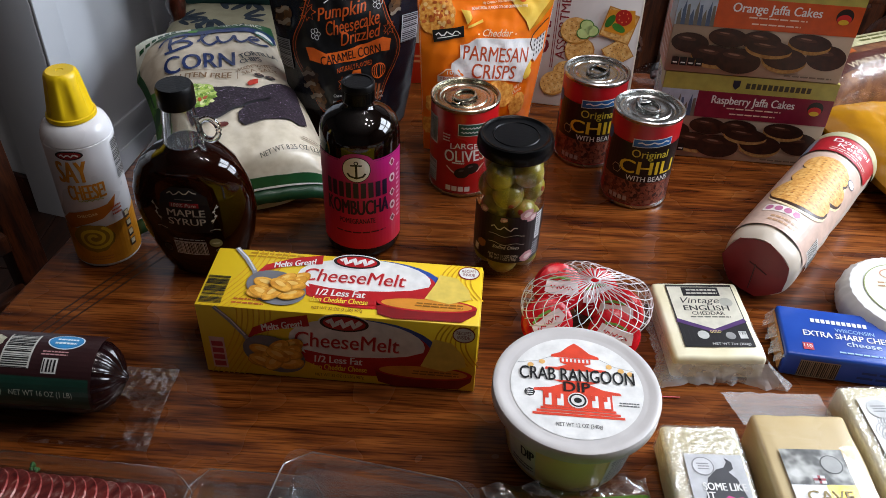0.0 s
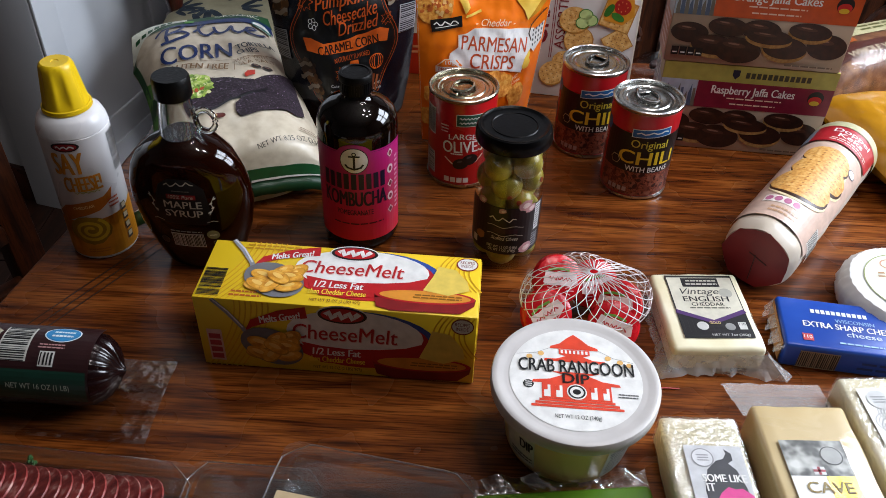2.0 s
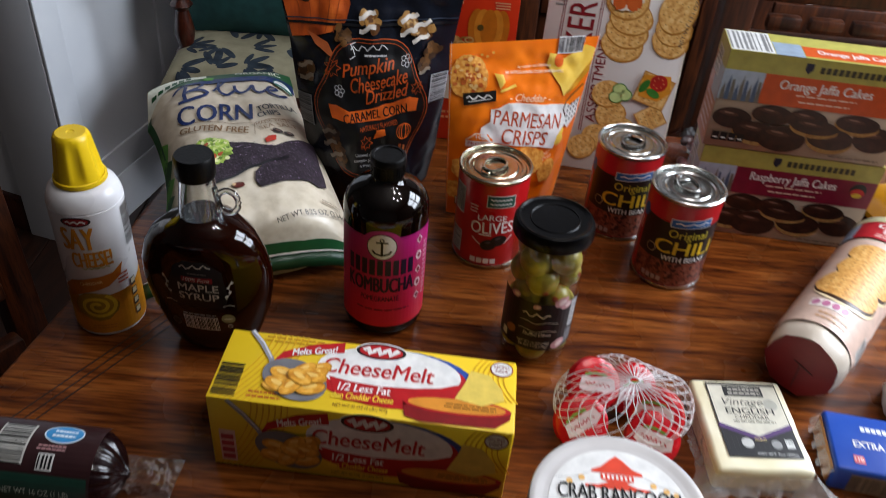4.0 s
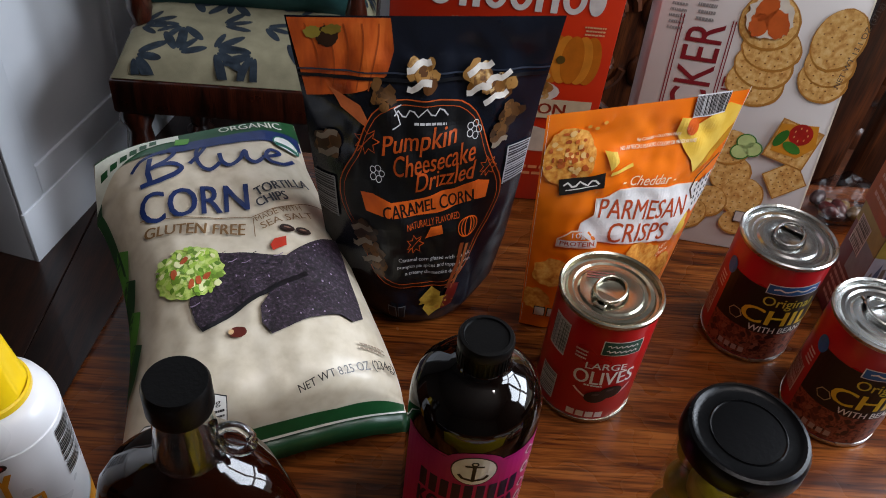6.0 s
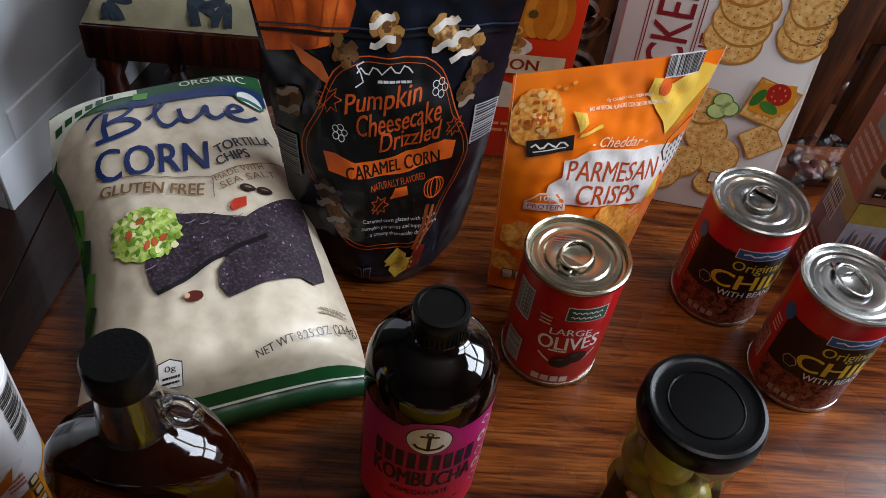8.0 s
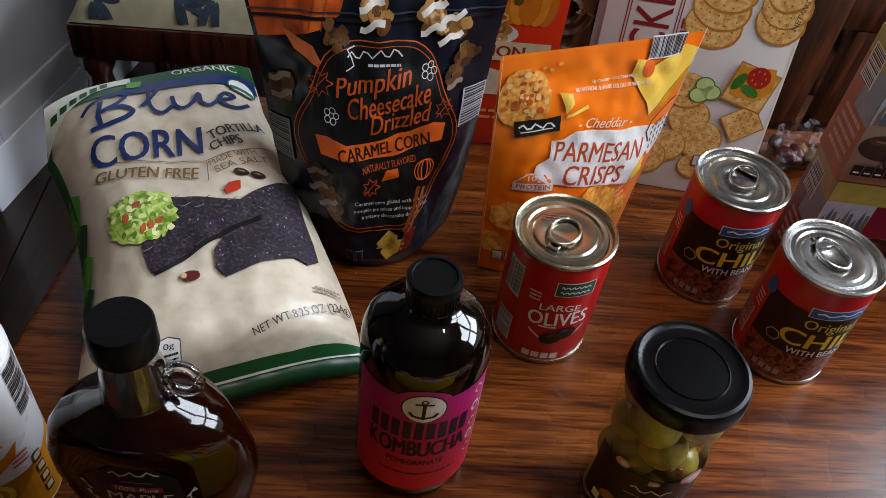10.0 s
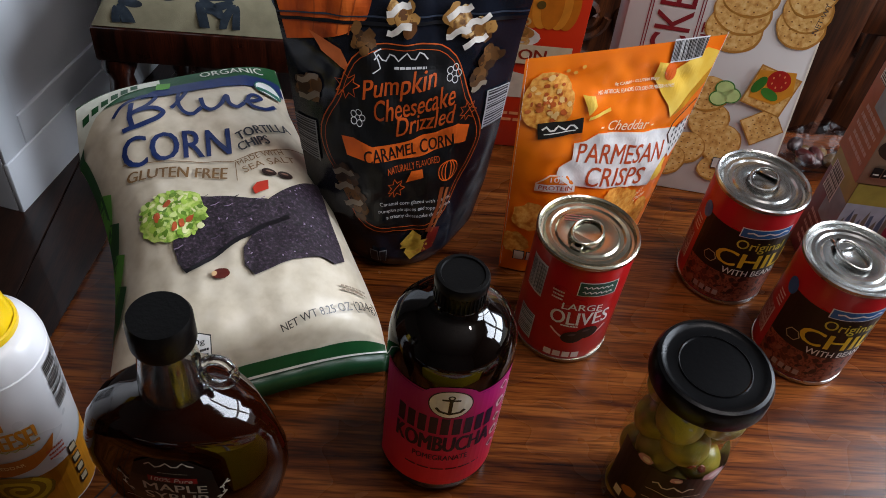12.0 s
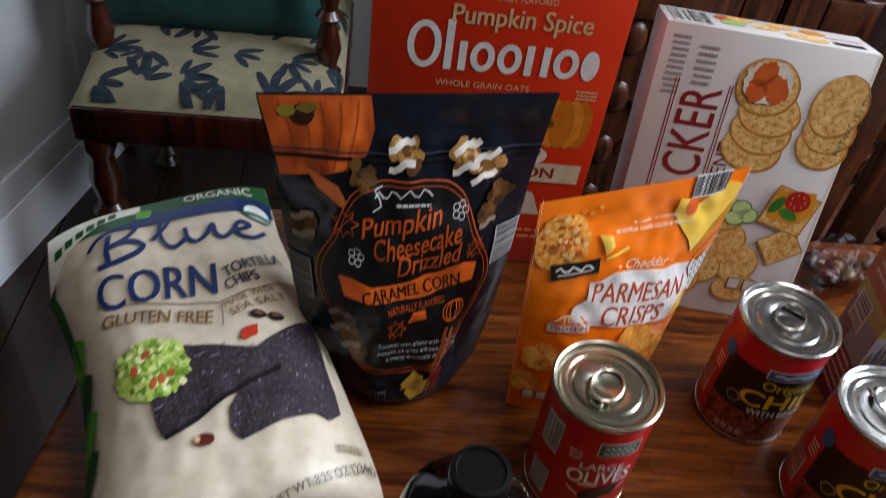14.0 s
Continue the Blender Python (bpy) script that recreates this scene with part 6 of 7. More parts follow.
a.lines(0.13, 0.026, 0.165, 0.034, 1, ink("C28A90"), 2)
a.done()


def jaffa(label, m, band, fruit):
    w, d, h = 0.195, 0.052, 0.1115
    c = carton_box("cookie_box", label, m, w, d, h, surface("cookie_carton", ["9E8C78", "B8A692"], 14, 0.36))
    c["group"] = "boxes of jaffa cakes"
    global a
    olive, tint = ink("A8A24E"), ink(band)
    a = Art(c, Flat((0, 0, 0), (1, 0, 0), (0, 0, 1)), "printed_front")
    a.rect(0.0, h - 0.021, w, h, olive, 1)
    a.poly([(0.078, h - 0.005), (0.086, h - 0.005), (0.086, h - 0.012), (0.082, h - 0.017), (0.078, h - 0.012)], ink("1E2234"), 2)
    for k in range(12):
        a.rect(0.093 + 0.0062 * k, h - 0.0145, 0.0975 + 0.0062 * k, h - 0.0075, ink("3A3A2A"), 2)
    a.rect(0.0, h - 0.055, 0.042, h - 0.021, ink("A9B9C9"), 1)
    for k in range(9):
        a.poly([(0.002 + 0.0045 * k, h - 0.055), (0.002 + 0.0045 * k, h - 0.044 + 0.006 * ((k * 7) % 3)), (0.0045 + 0.0045 * k, h - 0.036 + 0.005 * ((k * 5) % 3)), (0.007 + 0.0045 * k, h - 0.055)], ink("4A5E7A") if k % 2 else ink("6E6A5E"), 2)
    a.rect(0.042, h - 0.055, w, h - 0.021, tint, 2)
    a.text(fruit + " Jaffa Cakes", 0.106, h - 0.0325, 0.094, 0.0135, M_WHITE, 3, 0.012)
    a.lines(0.075, h - 0.043, 0.14, h - 0.0395, 1, ink("E3C9B4"), 3)
    a.lines(0.08, h - 0.050, 0.135, h - 0.0465, 1, ink("E3C9B4"), 3)
    a.oval(w - 0.018, h - 0.033, 0.009, 0.009, M_BLACK, 3)
    a.oval(w - 0.018, h - 0.036, 0.0075, 0.0055, ink("C2201E"), 4)
    a.oval(w - 0.018, h - 0.039, 0.0055, 0.003, ink("D9B42A"), 5)
    rnd = random.Random(len(fruit))
    for k, (x, y, rx, ry, cut) in enumerate(((0.022, 0.036, 0.021, 0.012, 0), (0.062, 0.045, 0.022, 0.011, 0), (0.172, 0.030, 0.022, 0.015, 0), (0.150, 0.045, 0.021, 0.010, 1), (0.098, 0.044, 0.022, 0.012, 0), (0.128, 0.024, 0.022, 0.013, 1), (0.050, 0.022, 0.022, 0.012, 1), (0.078, 0.019, 0.026, 0.0155, 0), (0.108, 0.036, 0.023, 0.009, 1))):
        if cut:
            rx, ry = rx * 1.12, ry * 1.15
            a.oval(x, y - 0.0012, rx, ry, M_CRUMB, 3 + k, -4)
        a.oval(x, y + (0.0014 if cut else 0), rx * 0.99, ry * (0.86 if cut else 1), M_COOKIE, 3.4 + k, -4)
        a.oval(x - 0.2 * rx, y + 0.40 * ry, rx * 0.5, ry * 0.2, ink("4A2C20"), 3.7 + k, -6)
        a.oval(x - 0.22 * rx, y + 0.48 * ry, rx * 0.26, ry * 0.07, ink("8A6A5A"), 3.8 + k, -6)
    for k in range(4):
        a.rect(0.006 + 0.0088 * k, 0.009, 0.0138 + 0.0088 * k, 0.019, M_BLACK, 14)
        a.rect(0.0075 + 0.0088 * k, 0.0115, 0.0123 + 0.0088 * k, 0.013, M_WHITE, 15)
    a.lines(0.13, 0.004, 0.185, 0.008, 1, ink("6A5A4A"), 14)
    a.done()
    a = Art(c, Flat((0, d, 0), (0, -1, 0), (0, 0, 1)), "printed_side")
    a.rect(0, 0, d, h, ink("6E2030") if band != "C24E14" else ink("A85A3A"), 1)
    a.rect(0, h - 0.022, d, h, olive, 2)
    a.rect(0.02, h - 0.06, d, h - 0.022, ink("8A9AAA"), 2)
    a.bars(0.006, 0.07, 0.03, 0.1, M_BLACK, 3, False, 16, M_WHITE)
    a.lines(0.008, 0.01, 0.045, 0.05, 5, ink("C9A8A8"), 3)
    a.done()
    a = Art(c, Flat((0, 0, h), (1, 0, 0), (0, 1, 0)), "printed_top")
    a.rect(0.0, 0.0, w, d, olive, 1)
    a.bars(0.001, 0.001, 0.045, d - 0.001, ink("7A7A7A"), 2, True, 9, ink("D0D0CE"))
    a.rect(0.046, 0.0, 0.075, d * 0.6, ink("8A9AAA"), 2)
    a.rect(0.076, 0.004, w, d * 0.55, tint, 2)
    a.text(fruit + " Jaffa Cakes", 0.13, d * 0.3, 0.08, 0.012, M_WHITE, 3, 0.01)
    a.done()


jaffa("dark red carton of raspberry jaffa cakes under another", pose(0.2635, 0.848, Z0, 0, 0, -4.6), "7A1430", "Raspberry")
jaffa("orange carton of orange jaffa cakes stacked on another", pose(0.2605, 0.8475, Z0 + 0.1122, 0, 0, -4.6), "C24E14", "Orange")


# ---- biscuit roll ----
roll = thing("biscuit_roll", "paper-wrapped roll of sandwich biscuits with a red end", "roll", pose(0.321, 0.592, Z0, 0, 0, -37))
RR, RL = 0.0365, 0.255
bm = bmesh.new()
rings = []
for j in range(41):
    y = RL * j / 40
    e = min(1.0, min(y, RL - y) / 0.012)
    ring = []
    for k in range(40):
        an = 2 * math.pi * k / 40
        facet = 1 - 0.05 * max(0, 1 - y / 0.05) * abs(math.sin(3 * an)) ** 2
        rr = (RR * (0.90 + 0.10 * e ** 0.5) + 0.0011 * noise.noise(Vector((an * 1.5, y * 40, 2)))) * facet
        ring.append(bm.verts.new((rr * math.sin(an), y, RR + rr * math.cos(an) * (0.985 if math.cos(an) < -0.9 else 1))))
    rings.append(ring)
for a0, b0 in zip(rings, rings[1:]):
    for k in range(40):
        bm.faces.new((a0[k], a0[(k + 1) % 40], b0[(k + 1) % 40], b0[k]))
bm.faces.new(rings[0][::-1])
bm.faces.new(rings[-1])
bmesh.ops.recalc_face_normals(bm, faces=bm.faces[:])
part("wrapper", bm, M_FOIL, roll, "cream printed paper wrapper")
bm = bmesh.new()
pts = []
for k in range(14):
    an = 2 * math.pi * k / 14 + 0.2
    q = 0.0335 * (1 - 0.06 * (k % 2))
    pts.append((q * math.sin(an), -0.0012, RR + q * math.cos(an)))
f = bm.faces.new([bm.verts.new(p) for p in pts])
r = bmesh.ops.inset_region(bm, faces=[f], thickness=0.006, depth=-0.0025)
bmesh.ops.triangulate(bm, faces=[f])
bmesh.ops.recalc_face_normals(bm, faces=bm.faces[:])
endcap = part("folded_end", bm, surface("dark_red_folded_paper", ["7A121A", "8C1820"], 40, 0.42, bump=0.3, bscale=60), roll, "dark red folded paper end", False)
bm = bmesh.new()
slab(bm, -0.0004, 0.0004, -0.0022, -0.0008, RR - 0.026, RR + 0.004)
slab(bm, -0.02, 0.0, -0.0019, -0.0008, RR - 0.0005, RR + 0.0003, m=pose(0, 0, 0, 0, 20, 0))
part("fold", bm, ink("3E0A0E"), endcap)


class RollFace:
    grid = 0.004

    def at(self, x, y, h):
        an = x / RR
        return Vector(((RR + h) * math.sin(an), y, RR + (RR + h) * math.cos(an)))


a = Art(roll, RollFace(), "printed_wrapper", 0.0012)
pink = ink("C9A89E")
a.rect(-0.05, 0.02, 0.05, 0.19, ink("C4A898"), 0)
M_BISCUIT = surface("printed_biscuit", ["B87A34", "CF9A4E", "DDB06A"], 240, 0.5)
for k, (x, y, rx, ry, rt) in enumerate(((0.004, 0.160, 0.026, 0.020, -10), (0.007, 0.130, 0.030, 0.025, -8), (0.000, 0.094, 0.031, 0.025, -5))):
    a.oval(x + 0.002, y - 0.009, rx, ry, ink("E3D2A8"), 1 + 2 * k, rt, 0.02)
    a.oval(x + 0.001, y - 0.005, rx, ry, ink("3A2014"), 1.5 + 2 * k, rt, 0.02)
    a.oval(x, y, rx, ry, M_BISCUIT, 2 + 2 * k, rt, 0.03)
    for i in range(-3, 4):
        for j in range(-3, 4):
            if i * i + j * j < 10:
                a.oval(x + i * rx * 0.27, y + j * ry * 0.27, 0.0014, 0.0009, ink("9A6228"), 2.5 + 2 * k, 30, n=6)
a.rect(-0.048, 0.195, 0.048, 0.232, ink("A81E28"), 3)
a.rect(-0.06, 0.195, -0.03, 0.232, ink("8A9AAE"), 4)
a.rect(-0.1, 0.234, 0.1, 0.246, ink("B5B08A"), 1)
a.text("Doppel\nKeks", 0.010, 0.2175, 0.042, 0.019, M_WHITE, 5, 0.015)
a.lines(-0.012, 0.198, 0.036, 0.206, 2, ink("E3BDB4"), 5)
a.rect(-0.022, 0.047, 0.014, 0.060, ink("E0D6CE"), 3)
for k in range(4):
    a.oval(-0.017 + 0.0088 * k, 0.0535, 0.0036, 0.0048, ink("B06A8A"), 4)
a.lines(-0.012, 0.028, 0.018, 0.042, 2, ink("B08A6A"), 3)
a.oval(0.033, 0.165, 0.006, 0.006, ink("5A5A66"), 3)
a.oval(0.033, 0.165, 0.005, 0.005, M_WHITE, 4)
a.bars(0.04, 0.03, 0.062, 0.06, M_BLACK, 2, True, 12, ink("D6D2CC"))
a.done()

# ---- crab dip tub ----
tub = thing("dip_tub", "round plastic tub of crab rangoon dip with frosted lid", "tub", pose(0.1275, 0.3975, Z0, 0, 0, -2))
part("bowl", lathe([(0, 0.001), (0.044, 0.0), (0.0468, 0.002), (0.0485, 0.006), (0.0565, 0.058), (0.0568, 0.060), (0, 0.0602)], 72), M_TUB, tub, "milky plastic bowl with pale yellow dip")
lid = part("lid", lathe([(0.0572, 0.0585), (0.0632, 0.0585), (0.0645, 0.0602), (0.0645, 0.0685), (0.0638, 0.0703), (0.0620, 0.0711), (0.0590, 0.0709), (0.0555, 0.0698), (0.0535, 0.0696), (0, 0.0696)], 80), M_LID, tub, "frosted white snap lid")


class TubSide:
    grid = 0.004

    def at(self, x, y, h):
        r = 0.0485 + (y - 0.006) * (0.008 / 0.052) + h
        an = x / 0.053
        return Vector((r * math.sin(an), -r * math.cos(an), y))


a = Art(tub, TubSide(), "side_label", 0.0002)
a.rect(-0.06, 0.010, -0.030, 0.052, ink("D9D9C4"), 1)
a.text("DIP", -0.0375, 0.036, 0.012, 0.012, M_BLACK, 3, 0.02)
a.lines(-0.056, 0.014, -0.032, 0.022, 2, ink("3A3A3A"), 3)
a.rect(0.026, 0.008, 0.060, 0.050, ink("B9B9B4"), 1)
a.lines(0.028, 0.010, 0.058, 0.048, 12, ink("4A4A4A"), 3)
a.done()
a = Art(lid, Flat((0, 0, 0.0696), (1, 0, 0), (0, 1, 0)), "round_label", 0.0002)
a.oval(0, 0, 0.0505, 0.0505, M_WHITE, 1, n=64)
red = ink("D9432A")


def roof(x, y, w, h, tip):
    pts = [(x - w, y), (x - w * 0.97, y + 0.0025), (x - w * 0.6, y + h * 0.35), (x - w * 0.28, y + h * 0.75), (x - w * tip, y + h), (x + w * tip, y + h), (x + w * 0.28, y + h * 0.75), (x + w * 0.6, y + h * 0.35), (x + w * 0.97, y + 0.0025), (x + w, y)]
    a.poly(pts, red, 3)


roof(0, 0.029, 0.019, 0.016, 0.02)
a.rect(-0.012, 0.0235, 0.012, 0.0285, red, 3)
for k in range(7):
    a.rect(-0.0105 + 0.0032 * k, 0.0242, -0.0088 + 0.0032 * k, 0.0277, M_WHITE, 4)
roof(0, 0.0155, 0.024, 0.008, 0.5)
roof(0, -0.007, 0.0335, 0.012, 0.55)
a.rect(-0.026, -0.022, 0.026, -0.007, red, 3)
for x in (-0.022, -0.013, 0.013, 0.022):
    a.rect(x - 0.0024, -0.0205, x + 0.0024, -0.009, M_WHITE, 4)
    a.rect(x - 0.0024, -0.014, x + 0.0003, -0.009, red, 5)
a.oval(0, -0.0145, 0.0075, 0.0075, M_WHITE, 5)
a.ring(0, -0.0145, 0.0065, 0.0065, 0.0014, M_BLACK, 6)
a.oval(0, -0.0145, 0.003, 0.0026, M_BLACK, 6)
for k in range(3):
    a.rect(-0.028 - 0.003 * k, -0.0245 - 0.0028 * k, 0.028 + 0.003 * k, -0.0222 - 0.0028 * k, red, 3)
a.text("CRAB RANGOON", 0.0005, 0.0105, 0.088, 0.0130, M_BLACK, 7, 0.008)
a.text("DIP", 0.0, -0.0015, 0.020, 0.0095, M_BLACK, 7, 0.015)
a.text("NET WT 12 OZ (340g)", 0.0, -0.0385, 0.034, 0.0048, ink("2A2A2A"), 3)
a.stroke([(-0.045, 0.021), (-0.03, 0.0235), (-0.018, 0.030)], 0.0004, ink("9A9A9A"), 2)
a.stroke([(0.045, 0.019), (0.03, 0.0225), (0.018, 0.030)], 0.0004, ink("9A9A9A"), 2)
for x, y in ((-0.035, 0.021), (-0.026, 0.025), (0.026, 0.024), (0.035, 0.0205), (0.042, 0.018)):
    a.oval(x, y - 0.002, 0.0024, 0.0024, ink("E3B36A"), 3, n=14)
a.oval(-0.036, -0.009, 0.0042, 0.0042, ink("2A2A2A"), 3, n=8)
a.lines(-0.0385, -0.012, -0.0335, -0.006, 3, M_WHITE, 4)
a.lines(0.030, -0.0175, 0.046, -0.0125, 2, ink("5A5A5A"), 3)
a.done()

# ---- net of small red cheeses ----
net = thing("cheese_net", "white net bag of small red waxed cheeses", "net", pose(0.151, 0.533, Z0))
for k, (x, y, z, rx, ry, rz) in enumerate(((-0.024, 0.012, 0.034, 46, 10, 8), (0.030, -0.010, 0.026, 44, -12, -22), (-0.034, -0.018, 0.018, 40, -24, 30), (0.012, 0.022, 0.022, 62, 0, 20), (0.026, -0.027, 0.016, 50, 10, -16))):
    cheese = part("wax_cheese", lathe([(0, -0.0095), (0.017, -0.0095), (0.0225, -0.006), (0.024, 0), (0.0225, 0.006), (0.017, 0.0095), (0, 0.0095)], 32, m=pose(x, y, z + 0.004, rx, ry, rz)), M_WAX, net, "red waxed cheese in a printed wrapper")
    lab = Art(cheese, Flat(pose(x, y, z + 0.004, rx, ry, rz) @ Vector((0, 0, 0.0096)), pose(0, 0, 0, rx, ry, rz) @ Vector((1, 0, 0)), pose(0, 0, 0, rx, ry, rz) @ Vector((0, 1, 0))), "wrapper_print", 0.0004)
    lab.poly([(-0.0165, -0.004), (-0.010, -0.0062), (0.0, -0.0055), (0.010, -0.0062), (0.0165, -0.003), (0.0150, 0.0060), (0.006, 0.0072), (-0.006, 0.0060), (-0.0145, 0.0070)], ink("E4CFD0"), 1)
    for j in range(9):
        an = 0.7 * j
        lab.stroke([(0.006 * math.cos(an), -0.010 + 0.003 * math.sin(an)), (0.013 * math.cos(an), -0.010 + 0.006 * math.sin(an))], 0.0009, ink("E0A8AC"), 0.5)
    lab.stroke([(-0.0115 + 0.0014 * j, 0.0004 + 0.0018 * math.sin(2.3 * j)) for j in range(17)], 0.0013, ink("B81824"), 2)
    lab.stroke([(-0.012, 0.0078), (-0.003, 0.0098), (0.008, 0.0085)], 0.0022, ink("6A9A3A"), 2)
    lab.done()


def hull(an, t):
    """The bag's skin: an angle round the vertical axis, t from the table to the crown."""
    w = math.sin(math.pi * (0.06 + 0.94 * t) * 0.998) ** 0.55
    rx, ry = 0.060 * (1 + 0.05 * math.sin(2 * an)), 0.049 * (1 + 0.06 * math.cos(3 * an))
    return Vector((rx * w * math.cos(an) + 0.004 * t, ry * w * math.sin(an) - 0.006 * t, 0.0015 + 0.064 * t ** 0.9 + 0.002 * math.sin(5 * an) * w))


bm = bmesh.new()
NS = 26
for k in range(NS):
    for sgn in (1, -1):
        pts = [hull(2 * math.pi * k / NS + sgn * 1.5 * t / 16, t / 16) for t in range(17)]
        pts = [p + Vector((0.0008 * noise.noise(p * 90), 0.0008 * noise.noise(p * 90 + Vector((3, 1, 2))), 0)) for p in pts]
        tube(pts, 0.00042, 4, False, bm)
part("netting", bm, M_NET, net, "thin white plastic netting")
bm = bmesh.new()
rnd = random.Random(9)
for k in range(14):
    e = Vector((-0.020 + rnd.uniform(-0.014, 0.02), -0.050 + rnd.uniform(-0.006, 0.004), 0.003 + rnd.uniform(0, 0.012)))
    tube([Vector((-0.012, -0.035, 0.016)), (Vector((-0.012, -0.035, 0.016)) + e) / 2 + Vector((0, 0, 0.004)), e], 0.0007, 4, False, bm)
part("gathered_end", bm, M_NET, net)


# ---- blocks of cheese ----
def cheese_block(name, label, m, w, d, h, mat, flaps=()):
    c = thing(name, label, "cheese", m)
    bm = box(0, w, 0, d, 0.0, h, 0.004, 3)
    bmesh.ops.subdivide_edges(bm, edges=[e for e in bm.edges if e.calc_length() > 0.02], cuts=6, use_grid_fill=True)
    for v in bm.verts:
        v.co += Vector((1, 1, 0.7)) * 0.0009 * noise.noise(v.co * 60) if v.co.z > 0.001 else Vector()
    part("cheese", bm, mat, c)
    for pts in flaps:
        bm = bmesh.new()
        n = 10
        A = [Vector(p) for p in pts]
        grid = [[None] * (n + 1) for _ in range(n + 1)]
        for i in range(n + 1):
            for j in range(n + 1):
                p = bilerp(A[0], A[1], A[3], A[2], i / n, j / n)
                q = Vector((p.x * 130, p.y * 130, p.z * 90))
                p = p + Vector((0, 0, 1)) * 0.0035 * abs(noise.noise(q)) * min(1, 3 * j / n)
                grid[j][i] = bm.verts.new(p)
        for j in range(n):
            for i in range(n):
                bm.faces.new((grid[j][i], grid[j][i + 1], grid[j + 1][i + 1], grid[j + 1][i]))
        part("wrap_flap", bm, M_WRAP, c, "crinkled clear plastic wrap")
    return c


def wrap_skirt(c, w, d, top, flare, tips):
    """Crinkled clear wrap round a block: close at the top, flared and uneven at the table, with pulled-out corners."""
    bm = bmesh.new()
    per = [(x, 0, 0, -1) for x in np.linspace(0, w, 26)] + [(w, y, 1, 0) for y in np.linspace(0, d, 26)] + [(x, d, 0, 1) for x in np.linspace(w, 0, 26)] + [(0, y, -1, 0) for y in np.linspace(d, 0, 26)]
    rings = []
    for j in range(7):
        f = j / 6
        ring = []
        for x, y, nx, ny in per:
            push = 0.0016 + f * f * (flare + 0.006 * noise.noise(Vector((x * 160, y * 160, 2 * f))))
            px, py = x + nx * push, y + ny * push
            for tx, ty, q in tips:
                near = max(0.0, 1 - math.hypot(x - tx, y - ty) / 0.02)
                px += near * q * f * (1 if tx > 0 else -1)
                py -= near * q * 0.5 * f * (1 if ty == 0 else -1)
            ring.append(bm.verts.new((px, py, max(0.0012, top * (1 - f) + 0.002 * f + 0.0015 * noise.noise(Vector((x * 220, y * 220, 5)))))))
        rings.append(ring)
    n = len(per)
    for p, q in zip(rings, rings[1:]):
        for k in range(n):
            bm.faces.new((p[k], p[(k + 1) % n], q[(k + 1) % n], q[k]))
    part("plastic_wrap", bm, M_WRAP, c, "crinkled clear plastic wrap")


M_WRAP = surface("milky_wrap", ["CFCFCD", "E2E2E0"], 40, 0.2, alpha=0.34, bump=0.8, bscale=160)
VW, VD, VH = 0.082, 0.100, 0.0265
vint = cheese_block("english_cheddar", "block of white English cheddar with a black label", pose(0.2255, 0.4745, Z0, 0, 0, 3.5), VW, VD, VH, M_CHEDDAR)
wrap_skirt(vint, VW, VD, 0.021, 0.006, ((0, 0.0, 0.010), (VW, 0.0, 0.018), (0.0, VD, 0.007)))
a = Art(vint, Flat((0.012, 0.013, VH + 0.0005), (1, 0, 0), (0, 1, 0)), "black_label", 0.0003)
w, h = 0.063, 0.082
a.rect(0, 0, w, h, ink("161416"), 1)
a.poly([(0.001, 0.034), (w / 2, 0.020), (w - 0.001, 0.034), (w - 0.001, h - 0.003), (0.001, h - 0.003)], ink("C9C4B2"), 2)
a.stroke([(0.0, 0.0335), (w / 2, 0.0195), (w, 0.0335)], 0.0048, ink("4A2A62"), 3)
a.rect(0.014, h - 0.016, w - 0.014, h - 0.004, ink("161416"), 3)
a.lines(0.016, h - 0.0145, w - 0.016, h - 0.0055, 2, ink("B9B4A8"), 4)
a.text("Vintage", 0.028, 0.0585, 0.036, 0.0105, ink("2A282A"), 3, 0.0, 0.3)
a.text("ENGLISH", 0.0315, 0.0495, 0.042, 0.0068, ink("161416"), 3, 0.015)
a.text("CHEDDAR", 0.0315, 0.0425, 0.030, 0.0045, ink("161416"), 3, 0.01)
a.lines(0.012, 0.036, w - 0.012, 0.0395, 1, ink("5A584E"), 3)
a.oval(w - 0.011, 0.0575, 0.0062, 0.0062, ink("A8A69A"), 3)
a.text("GOLD", w / 2, 0.0185, 0.010, 0.0034, ink("D6C27A"), 5)
a.oval(0.0195, 0.0145, 0.0052, 0.0052, ink("B9B9B4"), 4)
a.oval(0.044, 0.0135, 0.0045, 0.0045, ink("8A8A88"), 4)
a.rect(0.052, 0.010, 0.059, 0.019, ink("C9C9C4"), 4)
a.text("120", 0.0555, 0.0165, 0.0055, 0.003, M_BLACK, 5)
a.text("NET WT 7oz (200g)", 0.042, 0.003, 0.034, 0.0036, ink("D0D0CC"), 4)
for k in range(14):
    a.stroke([(0.003 + 0.0043 * k, 0.007), (0.003 + 0.0043 * k, 0.022)], 0.0004, ink("2A282A"), 2)
a.done()

